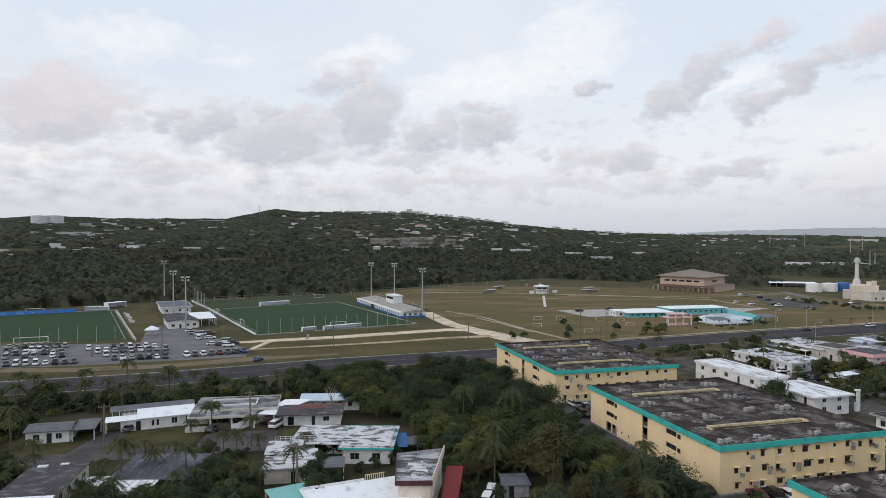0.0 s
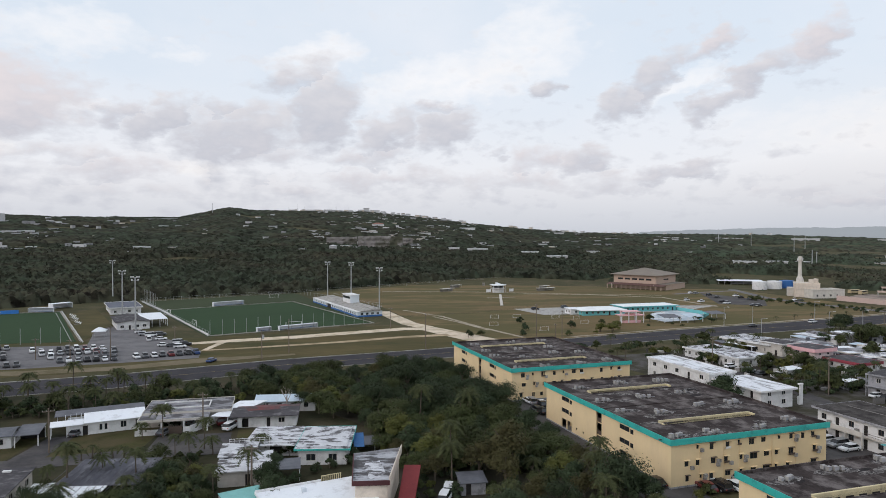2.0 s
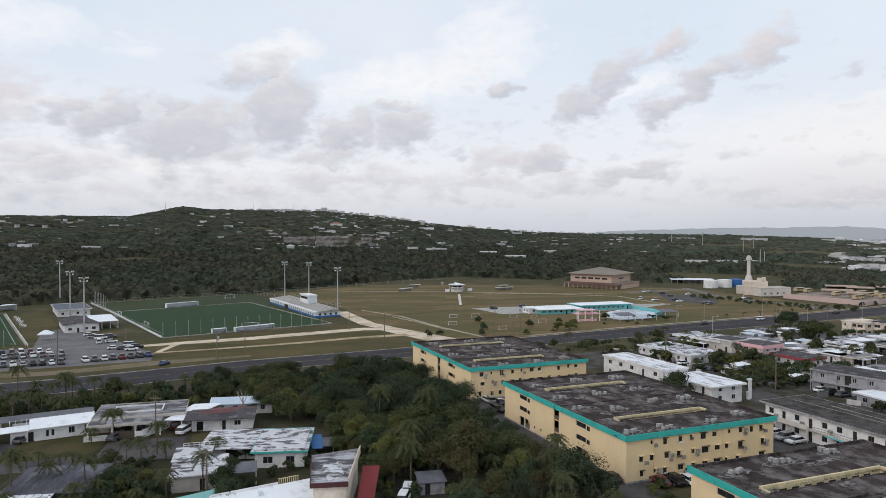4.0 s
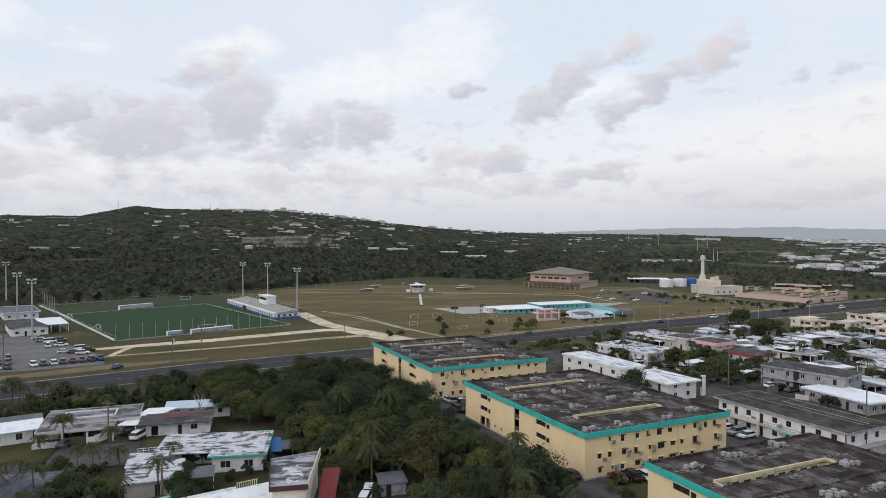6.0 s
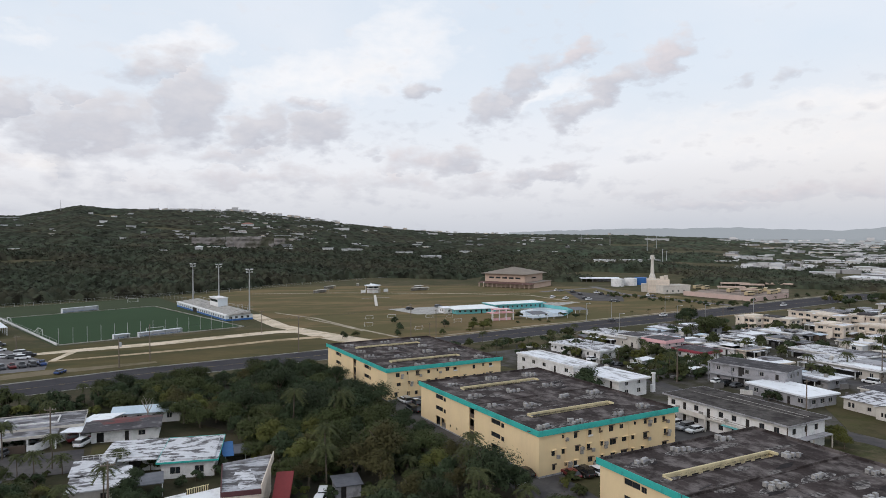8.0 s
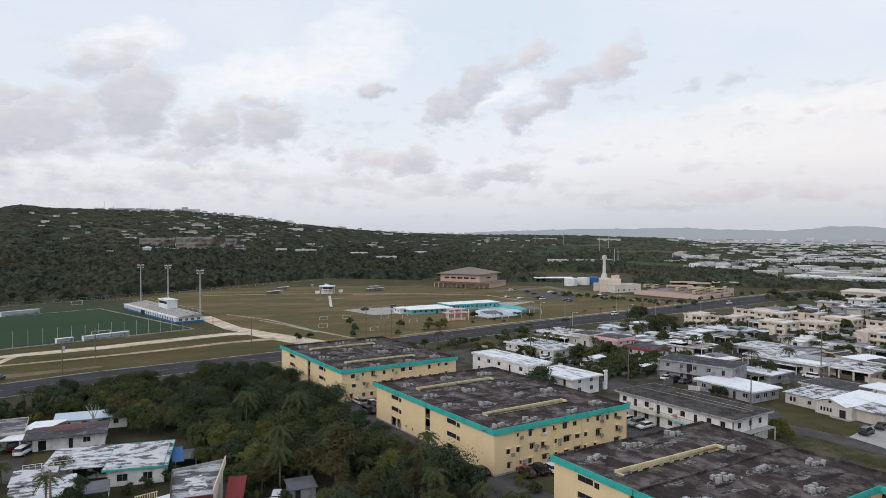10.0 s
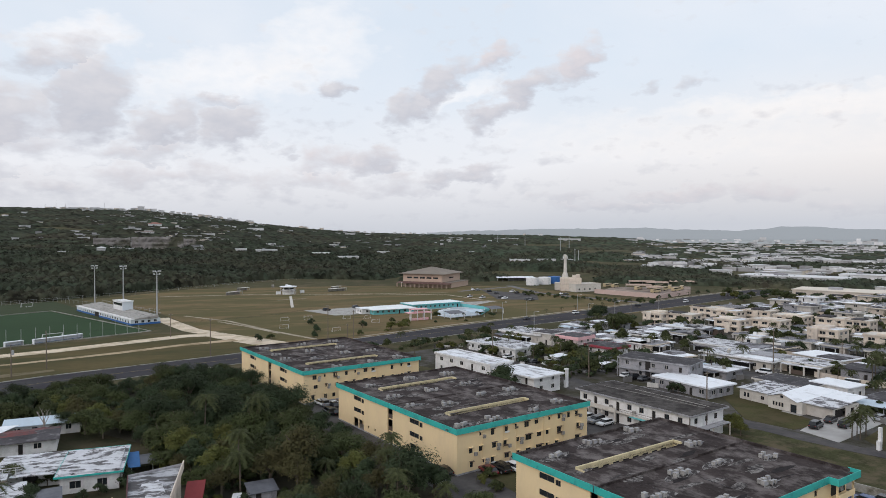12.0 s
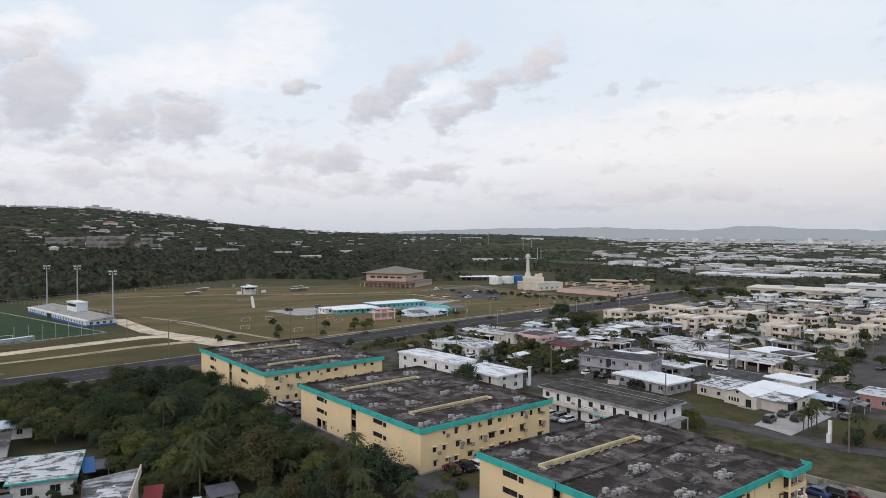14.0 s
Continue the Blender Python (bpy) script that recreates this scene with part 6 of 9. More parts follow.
band("street", [(152, 205), (160, 178), (167, 158), (172, 146), (176, 136), (182, 127.5), (190, 121), (206, 112), (240, 60)], 8.0, 0.055, LOT, "asphalt street between the houses", "road")
band("street", [(186, 124), (200, 127), (214, 138), (235, 150), (262, 162), (300, 172), (420, 196)], 10.0, 0.06, LOT, "wide asphalt street between the houses", "road")
band("street", [(330, 90), (295, 180), (262, 262), (250, 290)], 7.0, 0.06, LOT, "asphalt street between the beige houses", "road")
sheet("driveway", [(128.9, 109.6), (129.0, 100.2), (157.7, 108.5), (155.9, 114.0), (153.5, 119.3)], 0.075, mat("pale_drive_concrete", (0.40, 0.39, 0.38), 0.85, 0.1, 0.2, 2.0, stain=(0.30, 0.29, 0.28), amount=0.3, s3=0.25, edge=0.3), "pale concrete drive before the gabled house", "driveway")
sheet("yard", [(136.7, 141.0), (124.6, 121.0), (128.1, 110.5), (138.2, 111.2), (143.0, 139.6), (150.2, 148.9)], 0.07, YARD, "green lawn before the gabled house", "lawn")
sheet("yard", [(115.0, 121.0), (120.2, 115.5), (122.5, 104.9), (131.1, 81.1), (133.6, 69.6), (102.2, 57.4), (93.3, 74.3), (100.9, 101.3)], 0.04, mat("rough_patchy_grass", (0.046, 0.048, 0.021), 0.95, 0.5, 0.25, 2.2, stain=(0.100, 0.082, 0.052), amount=0.36, s3=0.15, edge=0.14, spec=0.1), "rough green lawn beside the apartment block", "lawn")
sheet("yard", [(136.2, 100.1), (155.2, 106.8), (160.1, 99.3), (140.8, 87.3), (133.2, 92.7)], 0.04, YARD, "green lawn beside the pale drive", "lawn")

PATCHW = mat("worn_white_roof", (0.70, 0.72, 0.76), 0.7, 0.08, 0.3, 2.5, stain=(0.24, 0.24, 0.25), amount=0.33, s3=0.4, edge=0.15, stretch=(0.4, 1.3, 1))
sheet("car_park", [(94.5, 84), (104.5, 86), (106.4, 81.6), (110.8, 69.2), (114, 60), (96, 60), (95, 71)], 0.06, LOT, "asphalt parking strip beside the apartment block", "car park")
for (xa, ya), (xb, yb) in (((104.6, 87.5), (106.9, 81.9)), ((106.9, 81.9), (111.4, 69.1)), ((111.4, 69.1), (115.5, 57.0))):
    bw = thing("retaining_wall", pose(xa, ya, 0, 0, 0, math.degrees(math.atan2(yb - ya, xb - xa))), "low stained concrete wall beside the parking strip", "wall", "walls beside the apartment block")
    part("wall_run", MB().box(0, math.hypot(xb - xa, yb - ya), -0.12, 0.12, 0, 1.4), KERB, bw)
band("lane", [(37.5, 178), (30.5, 160), (36.6, 135), (42.4, 112), (46.5, 99)], 6.5, 0.05, LOT, "narrow asphalt lane beside the apartment block", "road")
# long white two-part building
house("house", 76.0, 200.5, -73, 26, 9, 5.6, WHITE, PATCHW, "long white flat-roofed two-storey building with stained roof", roof="flat", over=0.3, fascia=WHITE, storeys=2, seed=21, parapet=0.15, step=4.5)
house("house", 85.0, 174.4, -73, 15, 10.5, 4.6, WHITE, PATCHW, "white flat-roofed two-storey building with overhanging roof", roof="flat", over=0.9, fascia=WHITE, storeys=2, seed=22, step=4.0)
# two-storey white building with balconies
DIRTYR = mat("dirty_grey_roof", (0.085, 0.078, 0.074), 0.95, 0.45, 0.3, 2.5, stain=(0.035, 0.031, 0.03), amount=0.45, s3=0.4, edge=0.2, spec=0.08)
w2 = thing("house", pose(91.5, 140.6, 0, 0, 0, -75), "long white two-storey building with dark roof and balconies", "house")
ops = []
for s in (0, 1):
    for i in range(9):
        c = 1.6 + 3.3 * i
        if i in (1, 3, 6):
            ops.append((c - 0.45, c + 0.45, 0.02 + 2.8 * s, 2.1 + 2.8 * s, "door"))
        else:
            ops.append((c - 0.6, c + 0.6, 0.9 + 2.8 * s, 2.1 + 2.8 * s, "window"))
w2_side = [(1.6, 2.8, 3.7, 4.9), (5.6, 6.6, 3.7, 4.9), (9.0, 10.2, 3.7, 4.9), (1.6, 2.8, 0.9, 2.1), (6.4, 7.6, 0.9, 2.1)]
body(w2, 30.4, 12.5, 5.7, WHITE, [ops, w2_side, row(30.4, 7, 1.2, 3.7, 4.9), w2_side], frame_mat=BRONZE)
flat_roof(w2, 30.4, 12.5, 5.7, 0.9, DIRTYR, GREYW, thick=0.3, fh=0.35)
part("roof_pipe", MB().tube((2, 6.5, 6.1), (29, 7.5, 6.1), 0.05, n=6), UNIT, w2)
part("balcony", MB().box(4.0, 12.0, -1.5, -0.01, 2.65, 2.85), OFFWHITE, w2)
part("balcony_wall", MB().box(4.0, 12.0, -1.52, -1.4, 2.86, 3.7), OFFWHITE, w2)
part("balcony", MB().box(27.0, 31.8, -1.2, -0.01, 2.65, 2.85), OFFWHITE, w2)
part("side_balcony", MB().box(30.41, 32.2, 0, 12.5, 2.65, 2.85), GREYW, w2)
part("roof_pipe", MB().tube((9, 9.5, 6.1), (29, 9.2, 6.1), 0.05, n=6), UNIT, w2)
part("gallery_slab", MB().box(12.02, 26.98, -0.9, -0.01, 2.65, 2.82), OFFWHITE, w2)
part("gallery_slab", MB().box(0, 3.98, -0.9, -0.01, 2.65, 2.82), OFFWHITE, w2)
part("corner_post", MB().box(30.3, 30.5, -0.12, -0.01, 0, 5.65), BRONZE, w2)
part("corner_post", MB().box(30.41, 30.53, 6.0, 6.2, 2.86, 5.65), BRONZE, w2)
part("gallery_railing", MB().box(12.1, 26.9, -0.88, -0.84, 3.55, 3.62).box(12.1, 26.9, -0.88, -0.84, 3.15, 3.19), BRONZE, w2)
part("awning", MB().box(16.0, 21.0, -1.6, -0.01, 2.5, 2.6), AQUA, w2)
posts(w2, [(4.1, -1.45), (8, -1.45), (11.9, -1.45), (32.1, 0.1), (32.1, 6), (32.1, 12.4)], 2.65, 0.1, OFFWHITE)
for i in range(5):
    part("wall_air_conditioner", MB().box(2.7 + 6.6 * i, 3.5 + 6.6 * i, -0.5, -0.004, 3.2, 3.8), UNIT, w2)
# grey two-storey house
g2 = house("house", 127.0, 173.6, -62, 22, 11, 5.6, GREYW, SHINGLE, "grey two-storey house with dark flat roof and outside stair", roof="flat", over=0.5, fascia=GREYW, storeys=2, seed=23, step=3.8)
# no recess is cut: this dark plate is the stair's shade, painted flat
part("stair_recess", MB().box(8.6, 10.2, -0.06, -0.004, 0.05, 5.4), DARK, g2)
part("gallery_slab", MB().box(0, 22, -1.3, -0.07, 2.62, 2.8), GREYW, g2)
part("gallery_wall", MB().box(10.3, 22, -1.3, -1.18, 2.8, 3.6), GREYW, g2)
posts(g2, [(0.15, -1.2), (7, -1.2), (14.5, -1.2), (21.85, -1.2)], 5.5, 0.09, GREYW)
# low house with the bright roof; the shade on its walls is painted grey
house("house", 127.4, 157.0, -80, 18, 10.5, 2.9, GREYW, METALW, "low grey house with bright white roof and parked-car porch", roof="flat", over=0.7, fascia=METALW, seed=24, step=3.4)
# house with gable
gb = thing("house", pose(139.4, 137.4, 0, 0, 0, -82), "off-white single-storey house with small white gable and carport", "house")
body(gb, 25.0, 11.0, 2.9, OFFWHITE, [[(1.2, 1.9, 0.8, 2.0), (2.2, 2.9, 0.8, 2.0), (6.2, 7.2, 1.0, 1.9), (8.6, 9.2, 0.1, 2.0, "door")], [(1.0, 5.5, 0.02, 2.4, "open"), (7.5, 8.9, 0.9, 2.1)], row(25, 5, 1.2, 0.9, 2.1), row(11, 2, 1.2, 0.9, 2.1)], frame_mat=BRONZE)
slope_roof(gb, -0.6, 10.2, -0.6, 11.5, 2.9, 3.5, PATCH)
for i in range(5):
    part("roof_batten", MB().add([(x, y, z + k) for k in (0.12, 0.2) for x, y, z in ((-0.5 + 2.3 * i, -0.55, 2.9), (-0.42 + 2.3 * i, -0.55, 2.9), (-0.42 + 2.3 * i, 11.4, 3.5), (-0.5 + 2.3 * i, 11.4, 3.5))], [(4, 5, 6, 7), (0, 1, 5, 4), (1, 2, 6, 5), (3, 0, 4, 7)]), SHINGLE, gb)
# the projecting front room with its gable
fr_ = MB()
for (m_, ln_), hl_ in zip(sides(9.0, 1.8), ([(1.2, 1.75, 0.9, 1.9), (2.0, 2.55, 0.9, 1.9), (2.8, 3.35, 0.9, 1.9), (3.6, 4.15, 0.9, 1.9), (6.0, 7.6, 0.05, 2.1)], [], [], [])):
    wall_panel(fr_, ln_, 2.9, hl_, Matrix.Translation((9.6, -1.8, 0)) @ m_)
    for q in hl_:
        window(gb, Matrix.Translation((9.6, -1.8, 0)) @ m_, *q, BRONZE, GLASS, False, 0, "window" if q[2] > 0.5 else "door")
part("front_room", fr_, OFFWHITE, gb)
roofl = MB()
for x0, z0, x1, z1 in ((9.2, 2.9, 13.4, 4.3), (17.6, 2.9, 13.4, 4.3)):
    roofl.add([(x, y, z + k) for k in (0, 0.12) for x, y, z in ((x0, -2.3, z0), (x1, -2.3, z1), (x1, 4.2, z1), (x0, 1.0, z0))], [(3, 2, 1, 0), (4, 5, 6, 7), (0, 1, 5, 4), (1, 2, 6, 5), (2, 3, 7, 6), (3, 0, 4, 7)])
part("gable_roof", roofl, METALW, gb)
part("gable", MB().add([(9.7, -1.85, 2.9), (17.1, -1.85, 2.9), (13.4, -1.85, 4.15), (9.7, -1.6, 2.9), (17.1, -1.6, 2.9), (13.4, -1.6, 4.15)], [(0, 1, 2), (5, 4, 3), (0, 3, 4, 1)]), OFFWHITE, gb)
part("gable_window", MB().box(13.0, 13.7, -1.93, -1.86, 3.2, 3.75), GLASS, gb)
part("porch_slab", MB().box(14.0, 18.8, -3.0, -1.82, 0, 0.2), CONC, gb)
slope_roof(gb, 10.25, 18.0, -0.6, 14.5, 2.95, 4.0, METALW, name="main_roof")
slope_roof(gb, 18.0, 25.7, -0.9, 7.0, 2.9, 3.35, PATCH, name="carport_roof")
slope_roof(gb, 18.0, 25.2, 7.0, 14.5, 3.4, 3.9, METALW, name="rear_roof")
house("house", 151.0, 143.5, -78, 15, 11, 3.1, OFFWHITE, SHINGLE, "low house with a dark flat roof behind the gabled house", over=0.6, fascia=OFFWHITE, seed=25)
house("house", 161.5, 134.0, -82, 10, 8, 3.4, WHITE, METALW, "white house wing with bright white roof", over=0.5, seed=26)
# pink and red-roofed houses
PINKW = mat("pale_pink_paint", (0.72, 0.60, 0.60), 0.8, 0.08, 0.3, 3.0, stain=(0.5, 0.42, 0.42), amount=0.25, s3=0.5, edge=0.25)
pk = house("house", *(132.2, 218.4), -70, 9.0, 9, 5.8, PINKW, SHINGLE, "pale pink two-storey house with pink roof edge and balcony", over=0.8, fascia=PINK, storeys=2, seed=27, fh=1.2)
part("balcony", MB().box(-2.0, -0.01, 1.0, 7.0, 2.6, 2.8), PINK, pk)
house("house", *(139.5, 210.9), -72, 12.0, 9, 3.2, WHITE, SHINGLE, "white house with dark red roof edge", over=0.8, fascia=mat("dark_red_trim", (0.30, 0.06, 0.08), 0.7, 0.1, 0.5, 3), seed=28, fh=0.9)
house("house", *(124.9, 251.9), -65, 20, 13, 3.6, OFFWHITE, PATCH, "pale flat-roofed house behind palms", over=0.8, fascia=WHITE, seed=29, fh=0.7)
house("house", *(131.9, 237.1), -66, 9, 9, 4.4, OFFWHITE, SHINGLE, "off-white house with dark flat roof", over=0.5, fascia=WHITE, seed=30)
house("house", *(101.9, 233.2), -70, 24, 14, 3.0, WHITE, PATCH, "low white house with patchy white roof", over=0.7, fascia=WHITE, seed=31, fh=0.5)
house("house", *(169.1, 183.1), -76, 24, 12, 3.2, OFFWHITE, PATCH, "long white porch house with patchy roof", over=1.2, fascia=WHITE, seed=32)
house("house", *(181.1, 201.4), -76, 24, 13, 3.0, WHITE, PATCH, "white flat-roofed house with patchy roof", over=0.8, fascia=WHITE, seed=33)
cb = house("house", 179.4, 165.8, -77, 18, 10.5, 3.1, BEIGE, PATCH, "beige house with patchy white roof and porch", over=0.9, fascia=OFFWHITE, seed=34, openings=[[(1.0, 2.4, 0.9, 2.1), (4.0, 5.4, 0.9, 2.1), (7.0, 8.0, 0.02, 2.1, "door"), (8.8, 16.4, 0.02, 2.5, "open")], row(10.5, 3, 1.2, 0.9, 2.1), [], []])
part("porch_roof", MB().box(6.2, 18.6, -3.0, -0.95, 2.75, 2.95), PATCHW, cb)
posts(cb, [(6.5, -2.8), (9.5, -2.8), (13.8, -2.8), (18.2, -2.8)], 2.74, 0.22, OFFWHITE)
part("gate", MB().box(9.8, 13.5, -2.86, -2.78, 0.1, 1.5), BRONZE, cb, "dark steel gate")
house("house", 194.7, 167.6, -85, 15.5, 11, 3.4, BEIGE, METALW, "beige house with wide pale roof", over=0.9, seed=35)
house("house", 168.0, 111.5, -75, 12, 9, 3.2, ROSE, PATCH, "rose-painted house with pale flat roof", over=0.4, fascia=WHITE, seed=36)
house("house", 160.6, 118.4, -80, 8.5, 11.0, 2.5, GREYW, SHINGLE, "low house with worn grey roof", over=0.5, fascia=GREYW, seed=37)
bc = thing("carport", pose(153.9, 116.6, 0, 0, 0, -70), "pale blue-grey sheet carport roof on posts", "carport")
slope_roof(bc, 0, 8.0, 0, 5.8, 2.35, 2.6, METALB)
posts(bc, [(0.2, 0.2), (4.0, 0.2), (7.8, 0.2), (0.2, 5.6), (7.8, 5.6)], 2.35, 0.08, STEEL)
for x, y, r_ in ((157.0, 106.6, 20), (160.5, 104.5, 15)):
    sd = thing("shed", pose(x, y, 0, 0, 0, r_), "small open shed with worn sheet roof", "shed", "sheds by the rose house")
    slope_roof(sd, 0, 4.2, 0, 3.4, 2.1, 2.4, METALG if r_ > 16 else PATCH2)
    posts(sd, [(0.2, 0.2), (4.0, 0.2), (0.2, 3.2), (4.0, 3.2)], 2.1, 0.07, STEEL)
house("house", *(187.8, 145.6), -70, 9.5, 11, 3.0, GREYW, SHINGLE, "grey house with dark flat roof", over=0.6, seed=38)
wl_ = thing("garden_wall", pose(0, 0, 0), "long cream garden wall along the street", "wall")
for (xa, ya), (xb, yb) in (((181.6, 149.5), (182.9, 140.6)), ((182.9, 140.6), (184.3, 135.2)), ((184.3, 135.2), (187.3, 131.6)), ((187.3, 131.6), (192.0, 130.6)), ((192.0, 130.6), (198.6, 134.4))):
    ln, an = math.hypot(xb - xa, yb - ya), math.degrees(math.atan2(yb - ya, xb - xa))
    part("wall_section", MB().box(0, ln, -0.12, 0.12, 0, 1.6).box(-0.05, ln + 0.05, -0.17, 0.17, 1.6, 1.7), BEIGE, wl_, m=pose(xa, ya, 0, 0, 0, an))

# rows of beige two-storey houses and the many houses round them
BH = [(251.4, 282.0), (250.7, 267.2), (266.4, 260.4), (263.4, 239.7), (273.6, 225.2), (239.5, 201.0), (277.5, 214.0), (243.4, 179.4), (270.6, 189.4), (297.2, 192.1),
      (337.7, 215.5), (210.7, 269.3), (219.2, 263.0), (226.3, 238.6), (307.1, 210.7), (240.5, 231.9)]
for i, (x, y) in enumerate(BH):
    w = (15, 16, 15, 16, 14, 14, 12, 15, 16, 14, 16, 12, 16, 14, 14, 16)[i] * 0.86
    wide = [[(q[0], q[1], q[2] + 2.7 * s, q[3] + 2.7 * s, q[4]) for s in (0, 1) for q in row(ln, k, 2.3, 0.95, 2.15, 0.8)] for ln, k in ((w, 3), (10, 2))] + [[], []]
    hb = house("house", x, y, -74 + (i * 7) % 5, w, 10, 5.4, BEIGE, (OFFWHITE, PATCHW, OFFWHITE, OFFWHITE)[i % 4], "beige two-storey concrete house with deep recessed windows", over=0.35, fascia=BEIGE, storeys=2, seed=40 + i, parapet=0.2, group="beige two-storey houses", openings=wide)
    part("canopy", MB().box(0.8, w - 0.8, -1.1, -0.01, 2.6, 2.85), BEIGE, hb)
    part("stair_wall", MB().box(w * (0.2 + 0.1 * (i % 5)), w * (0.2 + 0.1 * (i % 5)) + 2.4, -1.8, -1.11, 0, 3.6 + (i % 3)), BEIGE, hb)
    part("roof_step", MB().box(w * 0.1 * (i % 4), w * (0.5 + 0.1 * (i % 4)), 2.0, 9.0, 5.7, 6.1 + 0.2 * (i % 3)), BEIGE if i % 2 else SHINGLE, hb)
taken = [(x + 5, y - 5) for x, y in BH] + [(80, 190), (88, 165), (95, 125), (105, 128), (133, 163), (145, 130), (155, 138), (170, 135), (134, 217), (146, 208), (135, 250), (140, 232), (108, 230), (180, 180), (190, 195), (185, 160), (197, 160), (170, 108), (166, 114), (205, 150), (135, 150), (100, 165), (108, 150)]
rh = random.Random(77)
spots = []
for i in range(19):
    for j in range(13):
        u, v = 16 + 18.0 * i + rh.uniform(-2.5, 2.5), 6 + 16.5 * j + rh.uniform(-2, 2)
        x, y = 96 + u * math.cos(radians(15)) + v * math.sin(radians(15)), 240 + u * math.sin(radians(15)) - v * math.cos(radians(15))
        spots.append((x, y))
streets = [[(152, 205), (160, 178), (167, 158), (172, 146), (176, 136), (182, 127.5), (190, 121), (206, 112), (240, 60)], [(186, 124), (200, 127), (214, 138), (235, 150), (262, 162), (300, 172), (420, 196)], [(330, 90), (295, 180), (262, 262), (250, 290)], [(112, 127), (119, 121), (123, 114), (125, 106), (127.5, 98), (131, 90), (137, 82.5), (150, 70), (172, 50)]]


def near_line(x, y, pts, d):
    for (a, b), (c, e) in zip(pts, pts[1:]):
        k = max(0, min(1, ((x - a) * (c - a) + (y - b) * (e - b)) / ((c - a) ** 2 + (e - b) ** 2)))
        if math.hypot(x - a - k * (c - a), y - b - k * (e - b)) < d:
            return True
    return False


def additions(ob, w, d, h, rg):
    """Wings, carports, tanks and awnings that make each house its own."""
    k = rg.random()
    if w > 9 and rg.random() < 0.7:   # a later stretch of roof laid over part of the first
        x0, x1 = rg.choice(((-0.3, w * 0.45), (w * 0.5, w + 0.3), (w * 0.3, w * 0.75)))
        y0, y1 = rg.choice(((-0.4, d * 0.6), (d * 0.3, d + 0.4), (-0.4, d + 0.4)))
        part("roof_section", MB().box(x0, x1, y0, y1, h + 0.29, h + rg.uniform(0.42, 0.6)), rg.choice((PATCH, PATCH2, METALW, SHINGLE, METALG, PATCHW)), ob)
    if rg.random() < 0.5:
        for q in range(rg.choice((1, 2, 2))):
            cx, cy = rg.uniform(0.15, 0.85) * w, rg.uniform(0.2, 0.8) * d
            part("roof_unit", MB().box(cx, cx + 0.9, cy, cy + 0.7, h + 0.28, h + 1.2), rg.choice((UNIT, GREYW, OFFWHITE)), ob)
    if rg.random() < 0.55:
        part("porch_roof", MB().box(0.3, w * 0.8, -3.4, -1.35, 2.35, 2.5), rg.choice((PATCH, PATCH2, METALG, METALW)), ob)
        # dark plate on the wall that paints shade below the porch roof
        part("porch_recess", MB().box(0.8, w * 0.75, -0.05, -0.004, 0.05, 2.1), DARK, ob)
        posts(ob, [(0.5, -3.2), (w * 0.78, -3.2)], 2.35, 0.1)
    elif k < 0.6:
        ww, wd = rg.uniform(4, 7), rg.uniform(4, 6)
        x0 = rg.choice((0.0, w - ww))
        part("wing", MB().box(x0, x0 + ww, -wd, -0.01, 0, 2.5), rg.choice((WHITE, OFFWHITE, BEIGE, GREYW)), ob)
        part("wing_roof", MB().box(x0 - 0.5, x0 + ww + 0.5, -wd - 0.5, 0.0 - 0.75, 2.51, 2.7), rg.choice((PATCH, PATCH2, METALG, METALW, SHINGLE)), ob)
        part("wing_window", MB().box(x0 + 1, x0 + 2.4, -wd - 0.04, -wd - 0.005, 0.9, 2.0), GLASS, ob)
    if k > 0.35:
        cx = rg.choice((-6.0, w + 0.8))
        slope_roof(ob, cx, cx + 5.2, rg.uniform(-1, 1), d * 0.8, 2.3, 2.6, rg.choice((METALG, METALW, METALB, PATCH2)), name="carport_roof")
        posts(ob, [(cx + 0.2, 1.2), (cx + 5.0, 1.2), (cx + 0.2, d * 0.78), (cx + 5.0, d * 0.78)], 2.3, 0.07)
    if rg.random() < 0.4:
        tx_, ty_ = rg.uniform(2, w - 2), rg.uniform(2, d - 2)
        part("roof_tank", MB().tube((tx_, ty_, h + 0.28), (tx_, ty_, h + 1.6), 0.7, n=10), rg.choice((WHITE, METALG, GREYW)), ob)
    if rg.random() < 0.5:
        part("parapet_step", MB().box(w * 0.55, w + 0.2, d * 0.4, d + 0.2, h + 0.29, h + rg.uniform(0.5, 1.1)), rg.choice((OFFWHITE, GREYW, PATCH2)), ob)


# the same for the houses named above
ra = random.Random(19)
for ob_ in [o for o in scene.collection.objects if o.name.startswith("house") and o.parent is None and any(q in o["label"] for q in ("porch house", "patchy roof", "wide pale roof", "behind palms"))]:
    bb = [c for c in ob_.children if c.name.startswith("roof")][0].data.vertices
    w_, d_ = max(v.co.x for v in bb) - 1.0, max(v.co.y for v in bb) - 1.0
    if ob_.location.x > 100:
        additions(ob_, w_, d_, min(v.co.z for v in bb), ra)

